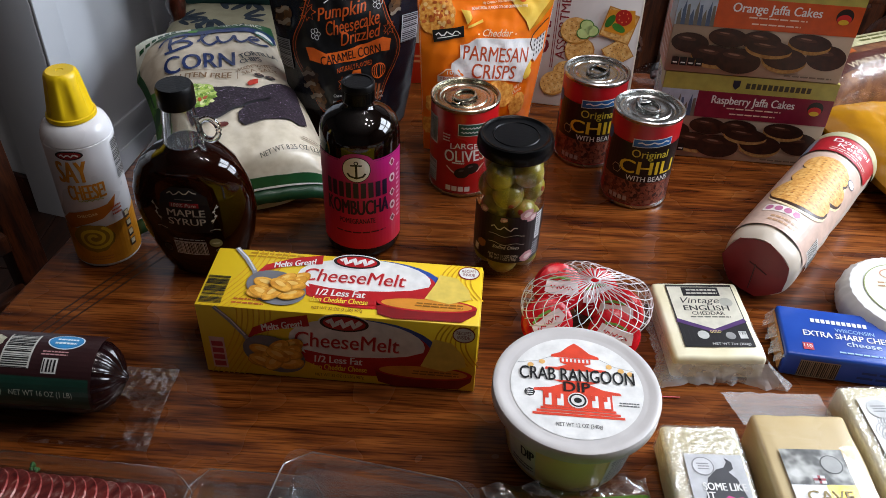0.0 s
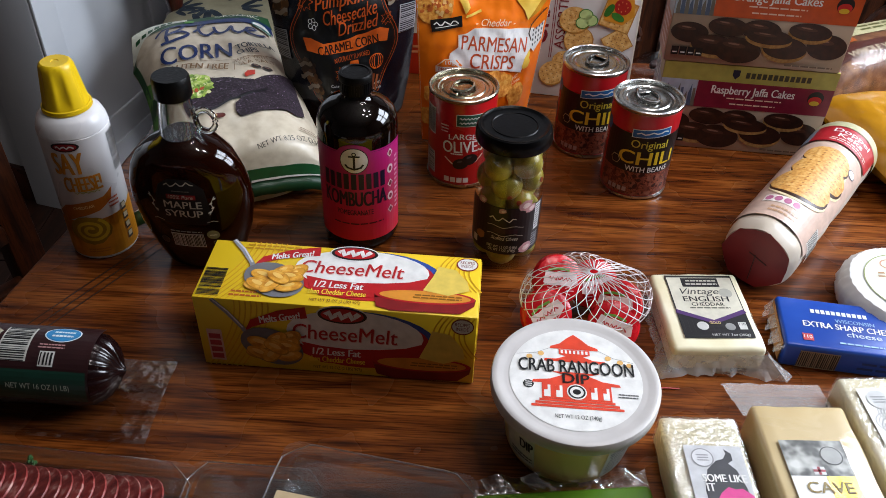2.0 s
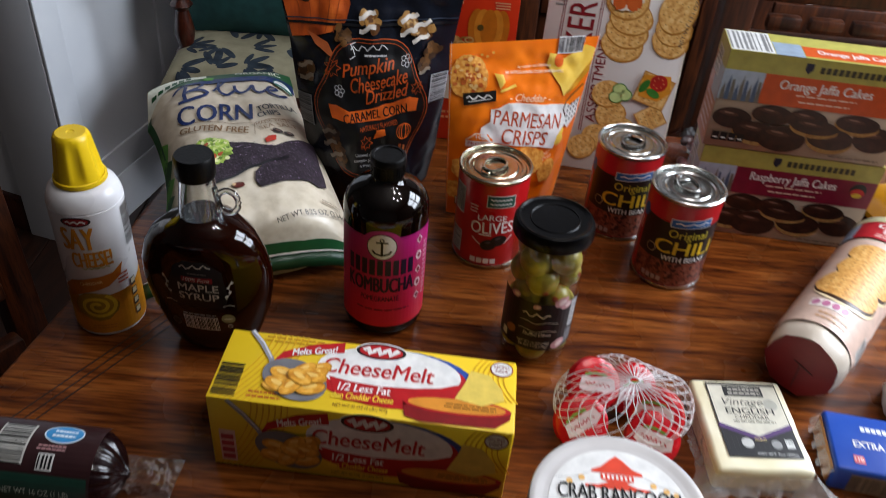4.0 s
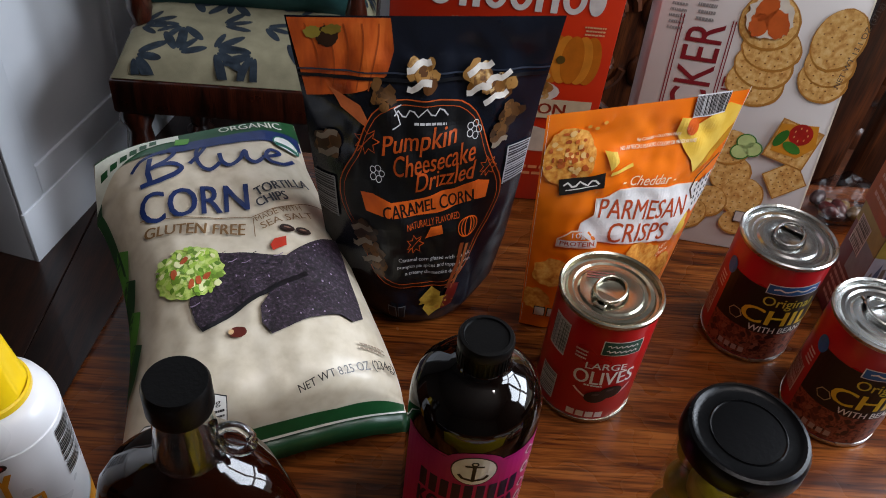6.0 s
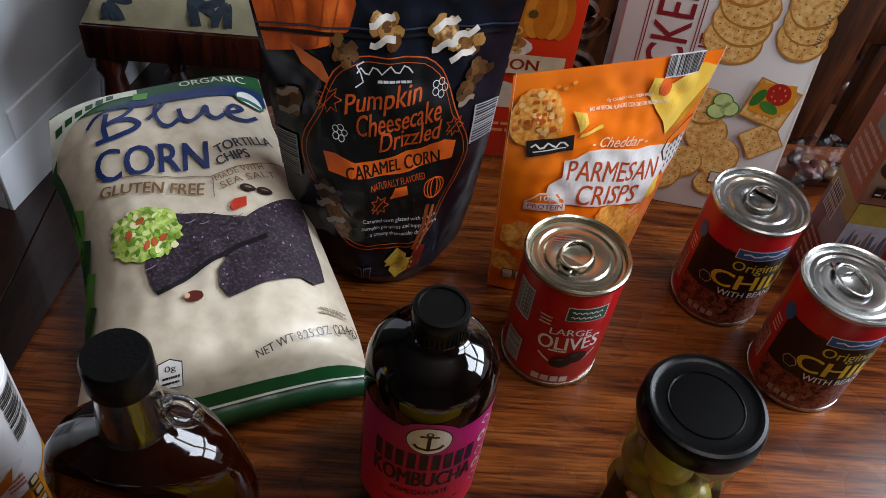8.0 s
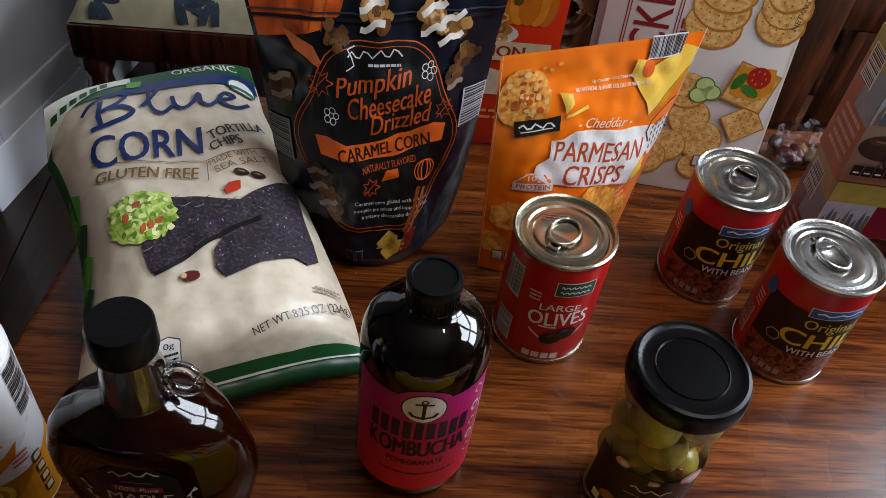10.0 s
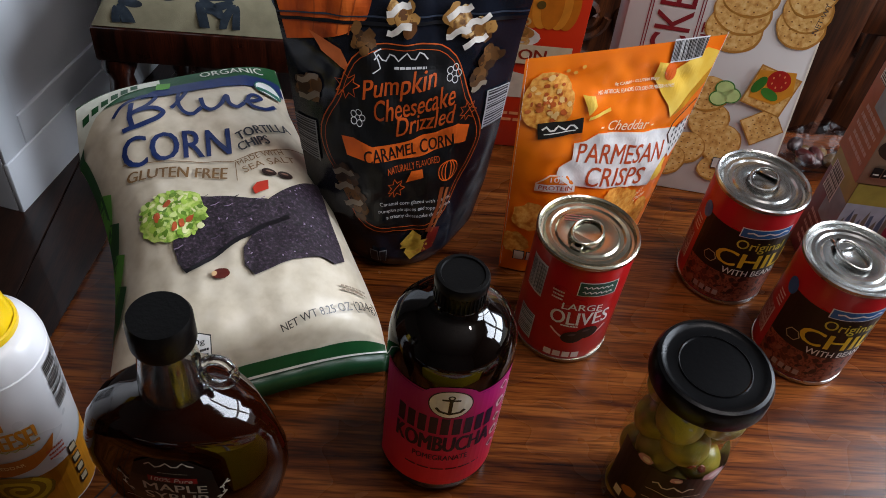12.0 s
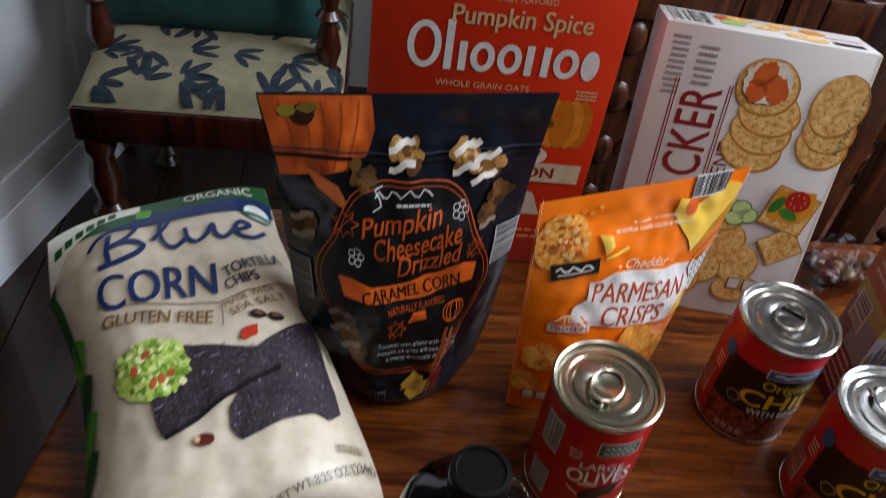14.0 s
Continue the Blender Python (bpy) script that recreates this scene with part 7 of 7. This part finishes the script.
UW, UD, UH = 0.175, 0.064, 0.027
blue = thing("cheddar_carton", "blue wrapped block of extra sharp cheddar cheese", "cheese", pose(0.3245, 0.487, Z0, 0, 0, -7))
part("block", box(0, UW, 0, UD, 0, UH, 0.003, 3), surface("blue_printed_film", ["123E9A", "1A4AA8"], 20, 0.3, bump=0.12, bscale=60), blue)
bm = bmesh.new()
for k in range(7):
    y0, y1 = UD * k / 7, UD * (k + 1) / 7
    q = -0.006 - 0.003 * (k % 2)
    vs = [bm.verts.new(p) for p in ((0.0, y0, 0.022), (0.0, y1, 0.022), (q, y1, 0.012), (q - 0.002, y0, 0.014))]
    bm.faces.new(vs)
part("crimped_end", bm, M_WRAP, blue, "crinkled clear film end")
part("cheese_end", box(-0.0015, -0.0003, 0.004, UD - 0.004, 0.003, UH - 0.004, 0.001), ink("B8824A"), blue, "orange cheese showing at the end")
a = Art(blue, Flat((0, 0, UH), (1, 0, 0), (0, 1, 0)), "printed_top", 0.0003)
for k in range(11):
    a.rect(0.028 + 0.0046 * k, 0.0445, 0.0314 + 0.0046 * k, 0.0495, ink("D6DEE8"), 2)
a.text("WISCONSIN", 0.065, 0.0375, 0.034, 0.0045, ink("8FB4DC"), 2, 0.01)
a.text("EXTRA SHARP CHEDDAR", 0.066, 0.0295, 0.094, 0.0070, M_WHITE, 2, 0.015)
a.text("cheese", 0.070, 0.0215, 0.030, 0.0062, ink("BFD0E4"), 2, 0.01)
a.oval(0.128, 0.036, 0.012, 0.006, ink("E0B44A"), 3, 20, 0.15)
a.oval(0.120, 0.033, 0.006, 0.004, ink("D9952A"), 4, -20, 0.15)
a.rect(0.016, 0.008, 0.025, 0.0165, ink("B8343A"), 2)
a.text("110", 0.0205, 0.0125, 0.007, 0.004, M_WHITE, 3)
a.lines(0.045, 0.0075, 0.085, 0.0115, 1, ink("8FB4DC"), 2)
a.done()
a = Art(blue, Flat((0, 0, 0), (1, 0, 0), (0, 0, 1)), "printed_front", 0.0003)
a.bars(0.014, 0.002, 0.048, 0.022, M_BLACK, 2, True, 20, ink("8A7A6A"))
a.lines(0.06, 0.006, 0.16, 0.018, 2, ink("12306A"), 2)
a.done()

SW, SD, SH = 0.060, 0.105, 0.030
some = cheese_block("flavoured_cheese", "shrink-wrapped pale cheese block with a grey label", pose(0.2005, 0.293, Z0, 0, 0, 1.0), SW, SD, SH, M_CHEDDAR)
skin = part("shrink_film", box(-0.0012, SW + 0.0012, -0.001, SD + 0.0012, 0.001, SH + 0.0012, 0.004, 3), film("crinkled_shrink_film", 0.30, 0.16, crinkle=1.0, cscale=240), some, "crinkled shiny shrink film")
a = Art(some, Flat((0.012, 0.008, SH + 0.0015), (1, 0, 0), (0, 1, 0)), "grey_label", 0.0003)
a.rect(0, 0, 0.044, 0.068, ink("BFC0C2"), 1)
a.poly([(0.010, 0.0), (0.009, 0.028), (0.014, 0.046), (0.022, 0.054), (0.028, 0.056), (0.031, 0.061), (0.030, 0.065), (0.035, 0.061), (0.035, 0.055), (0.031, 0.052), (0.036, 0.046), (0.040, 0.03), (0.040, 0.0)], ink("3A3A3E"), 2)
a.oval(0.0125, 0.0565, 0.0085, 0.0085, ink("8E8E90"), 3)
a.oval(0.0125, 0.0565, 0.0075, 0.0075, ink("D0D0D2"), 4)
a.lines(0.008, 0.053, 0.017, 0.060, 3, ink("8E8E90"), 5)
a.text("SOME LIKE", 0.0250, 0.0385, 0.032, 0.0066, M_WHITE, 5, 0.02)
a.text("IT", 0.0135, 0.0305, 0.006, 0.0066, M_WHITE, 5, 0.02)
a.poly([(0.014, 0.017), (0.02, 0.026), (0.026, 0.031), (0.031, 0.029), (0.036, 0.030), (0.043, 0.024), (0.043, 0.013), (0.034, 0.011), (0.024, 0.012)], ink("D03A86"), 6)
a.poly([(0.018, 0.0175), (0.027, 0.021), (0.036, 0.020), (0.042, 0.018), (0.034, 0.0165), (0.026, 0.0165)], ink("2E1A22"), 7)
a.done()

EW, ED, EH = 0.0755, 0.120, 0.035
cave = cheese_block("aged_cheddar", "pale yellow aged cheddar block with a foil label", pose(0.2755, 0.290, Z0, 0, 0, 2.0), EW, ED, EH, M_CAVECHEESE,
                    [((-0.001, ED, 0.02), (EW + 0.002, ED, 0.02), (EW + 0.004, ED + 0.046, 0.006), (-0.006, ED + 0.044, 0.008))])
part("vacuum_film", box(-0.001, EW + 0.001, -0.001, ED + 0.001, 0.001, EH + 0.001, 0.005, 3), film("vacuum_film_skin", 0.08, 0.1, crinkle=0.3, cscale=40), cave, "tight clear vacuum film")
a = Art(cave, Flat((0.011, 0.016, EH + 0.0012), (1, 0, 0), (0, 1, 0)), "foil_label", 0.0003)
a.rect(0, 0.036, 0.048, 0.068, M_SILVERFOIL, 1)
a.rect(0, 0.0, 0.048, 0.036, M_WHITE, 1)
a.rect(0.026, 0.0, 0.048, 0.036, M_GOLDFOIL, 2)
a.oval(0.036, 0.054, 0.0085, 0.0085, ink("4A4A48"), 3)
a.oval(0.036, 0.054, 0.0076, 0.0076, ink("9A9A96"), 4)
a.rect(0.018, 0.037, 0.027, 0.044, ink("C9C9C9"), 3)
a.rect(0.0215, 0.037, 0.0235, 0.044, ink("A04048"), 4)
a.rect(0.018, 0.0395, 0.027, 0.0415, ink("A04048"), 4)
a.text("CAVE", 0.026, 0.026, 0.034, 0.0095, ink("8A7434"), 5, 0.01)
a.text("AGED", 0.026, 0.012, 0.034, 0.0095, ink("8A7434"), 5, 0.01)
a.done()

caj = cheese_block("cajun_cheese", "shrink-wrapped cheese block with a white swirled label", pose(0.3615, 0.316, Z0, 0, 0, 4.0), 0.075, 0.13, 0.032, M_CHEDDAR)
part("shrink_film", box(-0.0012, 0.0762, -0.001, 0.1312, 0.001, 0.0332, 0.004, 3), film("crinkled_film_skin", 0.22, 0.16, crinkle=1.0, cscale=200), caj, "crinkled shiny shrink film")
a = Art(caj, Flat((0.010, 0.008, 0.0336), (1, 0, 0), (0, 1, 0)), "white_label", 0.0003)
a.rect(0, 0, 0.062, 0.108, ink("D6D4CE"), 1)
rnd = random.Random(14)
for k in range(26):
    x, y = rnd.uniform(0.006, 0.056), rnd.uniform(0.006, 0.102)
    for q in (0.009, 0.0065, 0.004):
        a.ring(x, y, min(q, x, 0.062 - x), min(q, y, 0.108 - y), 0.0006, ink("8A8A8A"), 2 + 0.02 * k, 18)
a.oval(0.014, 0.096, 0.0095, 0.0095, ink("B9B9B6"), 5)
a.lines(0.008, 0.092, 0.02, 0.1, 3, ink("7A7A7A"), 6)
a.text("YOU", 0.033, 0.088, 0.020, 0.0085, M_BLACK, 7, 0.02, 0, 35)
a.text("CAJUN", 0.028, 0.070, 0.036, 0.011, M_BLACK, 7, 0.025, 0, 35)
a.poly([(0.018, 0.045), (0.03, 0.052), (0.05, 0.062), (0.06, 0.058), (0.058, 0.045), (0.04, 0.035), (0.025, 0.038)], ink("C23A34"), 6)
a.done()

brie = thing("soft_cheese_wheel", "round soft cheese wrapped in white paper", "cheese", pose(0.461, 0.566, Z0))
bm = lathe([(0, 0), (0.050, 0.0), (0.058, 0.004), (0.0615, 0.016), (0.060, 0.027), (0.054, 0.0335), (0.046, 0.0345), (0, 0.0345)], 96)
for v in bm.verts:
    an = math.atan2(v.co.y, v.co.x)
    r = math.hypot(v.co.x, v.co.y)
    if r > 0.045:
        f = 1 + 0.02 * noise.noise(Vector((an * 9, v.co.z * 90, 0))) + 0.010 * math.sin(34 * an + 20 * v.co.z)
        v.co.x, v.co.y = v.co.x * f, v.co.y * f
part("paper", bm, M_BRIEPAPER, brie, "pleated white paper")
a = Art(brie, Flat((0, 0, 0.0345), (1, 0, 0), (0, 1, 0)), "round_label", 0.0005)
a.oval(0, 0, 0.042, 0.042, ink("D9D6C4"), 1, n=48)
a.ring(0, 0, 0.042, 0.042, 0.001, ink("8A9A5A"), 2, 48)
a.lines(-0.03, 0.006, 0.02, 0.016, 2, ink("A8845A"), 3)
a.ring(-0.008, 0.026, 0.012, 0.008, 0.0012, ink("C08A6A"), 3)
a.rect(-0.022, -0.016, 0.022, -0.004, ink("7A3A2A"), 3)
a.done()

# ---- summer sausage on its film ----
saus = thing("summer_sausage", "dark summer sausage in clear film with green label", "sausage", pose(-0.2325, 0.416, Z0, 0, 0, -1.5))
SGR = 0.0315
prof = [(0, 0.0), (0.003, -0.002), (0.006, 0.001), (0.014, 0.004), (0.0215, 0.009), (0.0275, 0.017), (0.0305, 0.029), (SGR, 0.045), (SGR, 0.27), (0.028, 0.29), (0, 0.30)]
SM = pose(0, 0, SGR + 0.0012, 0, -90, 0)
bm = lathe(prof, 112, m=SM)
for v in bm.verts:
    d = -v.co.x
    if d < 0.034:
        an = math.atan2(v.co.y, v.co.z - SGR)
        v.co.yz = Vector((v.co.y, v.co.z - SGR)) * (1 + (0.05 * math.sin(19 * an) + 0.03 * math.sin(31 * an + 1)) * (1 - d / 0.034)) + Vector((0, SGR))
part("casing", bm, M_SAUSAGE, saus, "glossy dark brown casing gathered at the end")


class SausFace:
    grid = 0.004

    def at(self, x, y, h):
        an = (y + 0.009) / SGR
        r = SGR + h
        return Vector((-0.258 + x, -r * math.cos(an), SGR + 0.0012 + r * math.sin(an)))


a = Art(saus, SausFace(), "printed_label", 0.0003)
a.rect(0.0, -0.012, 0.244, 0.062, ink("2A1214"), 1)
a.rect(0.0, -0.012, 0.242, 0.014, ink("14382C"), 2)
a.bars(0.170, 0.020, 0.194, 0.052, M_BLACK, 3, False, 18, ink("B9B8B0"))
a.text("NET WT 16 OZ (1 LB)", 0.204, 0.0, 0.050, 0.0062, ink("B9C4B4"), 3)
a.oval(0.216, 0.046, 0.0145, 0.0088, ink("D9E2E8"), 3)
a.oval(0.216, 0.046, 0.0135, 0.008, ink("2E82B8"), 4)
a.lines(0.207, 0.0415, 0.225, 0.0505, 2, ink("D9E6EC"), 5)
a.rect(0.204, 0.017, 0.216, 0.029, ink("C9C9C4"), 3)
a.bars(0.2045, 0.0175, 0.2155, 0.0285, M_BLACK, 4, True, 4)
a.lines(0.200, 0.031, 0.222, 0.036, 2, ink("B98A8A"), 3)
a.oval(0.150, 0.040, 0.018, 0.013, ink("A8A690"), 3, 0, 0.15)
a.oval(0.152, 0.044, 0.010, 0.007, ink("D0CEC2"), 4, 0, 0.1)
a.oval(0.146, 0.028, 0.016, 0.005, ink("4A5E34"), 4, 0, 0.3)
for k in range(3):
    a.rect(0.118 + 0.008 * k, 0.052, 0.124 + 0.008 * k, 0.062, M_WHITE, 4)
a.oval(0.168, 0.001, 0.0055, 0.006, ink("B9C4B4"), 4, n=8)
a.done()
bm = bmesh.new()
n, mrow = 26, 14
V = []
for j in range(mrow + 1):
    row = []
    for i in range(n + 1):
        x = -0.27 + 0.298 * i / n
        y = -0.045 + 0.085 * j / mrow + 0.022 * (i / n) * (1 - j / mrow) * -0.1
        lift = 0.0010 + 0.0026 * abs(noise.noise(Vector((x * 30, y * 36, 1.0)))) + 0.003 * max(0, (i / n - 0.9) * 10) * abs(math.sin(3 * j / mrow))
        row.append(bm.verts.new((x, y, lift)))
    V.append(row)
for j in range(mrow):
    for i in range(n):
        bm.faces.new((V[j][i], V[j][i + 1], V[j + 1][i + 1], V[j + 1][i]))
part("clear_sheet", bm, film("clear_pouch_film", 0.26, 0.2, (0.9, 0.9, 0.92, 1), 1.0, 60), saus, "clear plastic pouch film under the sausage")


# ---- clear deli trays ----
def tray(name, label, m, w, d, h, lip, content):
    c = thing(name, label, "package", m)
    bm = bmesh.new()

    def loop(x0, y0, x1, y1, r, z):
        pts = []
        for cx, cy, a0 in ((x1 - r, y1 - r, 0), (x0 + r, y1 - r, 90), (x0 + r, y0 + r, 180), (x1 - r, y0 + r, 270)):
            for k in range(7):
                an = radians(a0 + 15 * k)
                pts.append(bm.verts.new((cx + r * math.cos(an), cy + r * math.sin(an), z)))
        return pts
    L = [loop(0, 0, w, d, 0.012, h * 0.4), loop(lip, lip, w - lip, d - lip, 0.014, h * 0.4), loop(lip + 0.002, lip + 0.002, w - lip - 0.002, d - lip - 0.002, 0.014, h), loop(lip + 0.008, lip + 0.008, w - lip - 0.008, d - lip - 0.008, 0.012, h)]
    for p, q in zip(L, L[1:]):
        for k in range(28):
            bm.faces.new((p[k], p[(k + 1) % 28], q[(k + 1) % 28], q[k]))
    bm.faces.new(L[-1])
    part("clear_cover", bm, M_TRAYFILM, c, "clear moulded plastic cover")
    ed = bmesh.new()
    tube([v.co for v in lathe([(0.001, 0)], 3).verts][:0] or [(w * 0.5 + (w * 0.5 - 0.001) * math.copysign(min(1, abs(1.25 * math.cos(q))), math.cos(q)), d * 0.5 + (d * 0.5 - 0.001) * math.copysign(min(1, abs(1.25 * math.sin(q))), math.sin(q)), h * 0.4) for q in (2 * math.pi * k / 48 for k in range(48))], 0.0007, 5, True, ed)
    part("rim", ed, film("rim_plastic", 0.5, 0.2), c, "rolled clear rim")
    part("base", box(lip + 0.001, w - lip - 0.001, lip + 0.001, d - lip - 0.001, 0.0, 0.002, 0.0008), film("base_plastic", 0.06, 0.1, (0.85, 0.83, 0.82, 1)), c)
    content(c, w, d, h)
    return c


def salami(c, w, d, h):
    for k in range(15):
        at = pose(0.026 + 0.0085 * k, d - 0.046, 0.012 + 0.0012 * math.sin(k), 0, -24, 4 * math.sin(k * 1.7))
        piece = part("salami_slice", lathe([(0, -0.001), (0.026, -0.001), (0.0265, 0), (0.026, 0.001), (0, 0.001)], 24, m=at), M_SALAMI, c, "dark red salami slice")
        streak = box(-0.0014, 0.0014, -0.019, 0.019, 0.0012, 0.0018, 0.0004, 1, m=at @ pose(0.012, 0, 0, 0, 0, 12))
        part("fat_streak", streak, ink("B08A84"), piece)
    part("paper_label", box(0.0, w - 0.065, 0.004, d - 0.066, h + 0.0006, h + 0.0012), M_WHITE, c, "white paper label")
    bm = bmesh.new()
    for k in range(7):
        spheres(bm, (0.055 + 0.003 * math.cos(k * 2.1), d - 0.016 + 0.003 * math.sin(k * 1.7), h * 0.4 + 0.0025 + 0.0006 * k), 0.0018, 1)
    part("herb_sprig", bm, ink("2E5A2A"), c, "small green herb sprig")


tray("salami_tray", "clear tray of sliced dark red salami", pose(-0.345, 0.210, Z0, 0, 0, -4.0), 0.180, 0.150, 0.022, 0.008, salami)


def ham(c, w, d, h):
    bm = bmesh.new()
    for k in range(4):
        spheres(bm, (w * 0.66 + 0.012 * math.cos(k * 1.9), d * 0.50 + 0.012 * math.sin(k * 2.3), 0.006 + 0.0016 * k), 0.026, 2, (1, 0.8, 0.1))
    part("cold_cuts", bm, surface("pink_cold_cuts", ["A87A78", "C09A94", "B58884"], 70, 0.5), c, "folded pale pink cold cuts")
    part("paper_label", box(0.012, w * 0.55, d * 0.15, d * 0.60, h + 0.0006, h + 0.0011), ink("B8A27E"), c, "kraft paper label")


def hang_slot(c, x, y, z):
    pts = [(x + 0.012 * math.cos(q), y + 0.0035 * math.sin(q) + (0.003 if 1.2 < q < 1.95 else 0), z) for q in (2 * math.pi * k / 24 for k in range(24))]
    part("hang_slot", tube(pts, 0.0005, 5, True), film("slot_edge", 0.4, 0.1), c, "hang hole edge")


t2 = tray("cold_cut_tray", "clear hanging tray of cold cuts", pose(-0.168, 0.208, Z0, 0, 0, -2), 0.105, 0.145, 0.016, 0.007, ham)
hang_slot(t2, 0.075, 0.135, 0.0072)
t3 = tray("brisket_tray", "clear tilted tray of sliced meat with kraft label", pose(-0.112, 0.235, Z0 + 0.0170, 0, 0, -10), 0.150, 0.130, 0.018, 0.009, ham)
a = Art(t3, Flat((0.012, 0.02, 0.0192), (1, 0, 0), (0, 1, 0)), "label_print", 0.0002)
for k in range(5):
    a.rect(0.012 + 0.009 * k, 0.030, 0.0185 + 0.009 * k, 0.044, ink("2A241C"), 2)
a.stroke([(0.02, 0.052), (0.035, 0.056), (0.05, 0.052)], 0.002, ink("6A5A3E"), 2)
a.done()

greenpk = thing("green_pack", "bright green pouch with a clear ribbed film edge", "bag", pose(0.0645, 0.2395, Z0, 0, 0, 7))
part("film", box(0, 0.135, 0, 0.092, 0.0005, 0.012, 0.005, 3), surface("lime_green_film", ["436414", "4E721A"], 20, 0.3, bump=0.25, bscale=30), greenpk)
bm = bmesh.new()
V = [[bm.verts.new((0.135 * i / 30, 0.088 + 0.018 * j / 4, 0.007 + 0.0035 * math.sin(i * 0.9 + j) * (j / 4) + 0.004 * j / 4)) for i in range(31)] for j in range(5)]
for j in range(4):
    for i in range(30):
        bm.faces.new((V[j][i], V[j][i + 1], V[j + 1][i + 1], V[j + 1][i]))
part("clear_edge", bm, film("ribbed_clear_film", 0.24, 0.12, (0.9, 0.9, 0.9, 1), 0.8, 90), greenpk, "ribbed clear plastic edge")

# ---- bread, yellow bag and candy by the cartons ----
BO = Vector((0.575, 1.0, 0.75))
bread = thing("bread_loaf", "sliced brown loaf in a clear printed bag", "bread", pose(*BO, 0, 0, 25))


def loaf(sign):
    def f(s, t):
        e = max(0.0, (1 - abs(2 * s - 1) ** 4) * (1 - abs(2 * t - 1) ** 4)) ** 0.5
        return Vector(((s - 0.5) * 0.24, (t - 0.5) * 0.11, 0.045 + sign * 0.0435 * e))
    return f


part("loaf", pillow(loaf(1), loaf(-1), 26, 20), surface("brown_bread_crust", ["4A2A16", "6E4426", "8A5E38"], 60, 0.5, bump=0.2), bread)
a = Art(bread, Sheet(loaf(1), 0.24, 0.11), "printed_bag", 0.001)
a.rect(0.0, 0.06, 0.24, 0.09, ink("B9B28A"), 1)
a.rect(0.02, 0.02, 0.16, 0.045, ink("4A1E14"), 1)
a.text("WHOLE WHEAT", 0.09, 0.027, 0.10, 0.009, ink("D6C6A8"), 3, 0.01)
a.rect(0.03, 0.048, 0.07, 0.072, ink("A8521E"), 3)
a.lines(0.09, 0.066, 0.22, 0.084, 2, ink("5A5A2E"), 3)
a.done()
part("clear_bag", pillow(lambda s, t: loaf(1.05)(s, t) + Vector((0, 0, 0.0015 + 0.002 * noise.noise(Vector((s * 9, t * 9, 1))))), lambda s, t: loaf(-1)(s, t), 26, 20), M_FILM, bread, "clear crinkled bread bag")

YO = Vector((0.555, 0.83, 0.75))
yel = thing("yellow_bag", "glossy yellow snack bag with a red corner", "bag", pose(*YO, 0, 0, 12))


def ybag(sign):
    def f(s, t):
        e = max(0.0, (1 - abs(2 * s - 1) ** 3) * (1 - abs(2 * t - 1) ** 3)) ** 0.6
        return Vector(((s - 0.5) * 0.13, (t - 0.5) * 0.20, 0.032 + sign * 0.0305 * e + (wrinkle(s, t, 0.004, 9.0) * e if sign > 0 else 0)))
    return f


part("film", pillow(ybag(1), ybag(-1), 26, 30), surface("yellow_glossy_film", ["A87412", "B8821A"], 16, 0.25, bump=0.3, bscale=30), yel)
a = Art(yel, Sheet(ybag(1), 0.13, 0.20), "printed_front", 0.0005)
a.poly([(0.05, 0.002), (0.128, 0.002), (0.128, 0.07), (0.1, 0.05)], ink("8E1A16"), 1)
a.done()

candy = thing("candy_bag", "small clear bag of wrapped candy", "bag", pose(0.315, 1.005, Z0, 0, 0, 20))


def cbag(sign):
    def f(s, t):
        e = max(0.0, (1 - abs(2 * s - 1) ** 3) * (1 - abs(2 * t - 1) ** 3)) ** 0.6
        return Vector(((s - 0.5) * 0.11, (t - 0.5) * 0.07, 0.02 + sign * 0.0195 * e + (wrinkle(s, t, 0.012, 5.0) * e if sign > 0 else 0)))
    return f


part("clear_film", pillow(cbag(1), cbag(-1), 26, 20), film("candy_film", 0.012, 0.3, (0.8, 0.74, 0.72, 1), 0.5, 60), candy)
rnd = random.Random(31)
for k in range(12):
    bm = spheres(bmesh.new(), (0, 0, 0), 0.009, 2, (1.3, 0.8, 0.7))
    ob = part("wrapped_candy", bm, (ink("4A1414"), ink("5A4420"), ink("301A1A"), ink("7A6234"))[k % 4], candy)
    ob.matrix_local = pose(rnd.uniform(-0.036, 0.036), rnd.uniform(-0.018, 0.018), 0.008 + 0.009 * (k % 3), 0, 0, rnd.uniform(0, 180))

strip = thing("tear_strip", "thin red and white tear strip lying on the table", "strip", pose(0.2065, 0.452, Z0, 0, 0, 2))
part("strip", tube([(0, 0, 0.0007), (0.012, 0.0004, 0.0008), (0.024, 0, 0.0007)], 0.0006, 5), ink("B83A34"), strip)
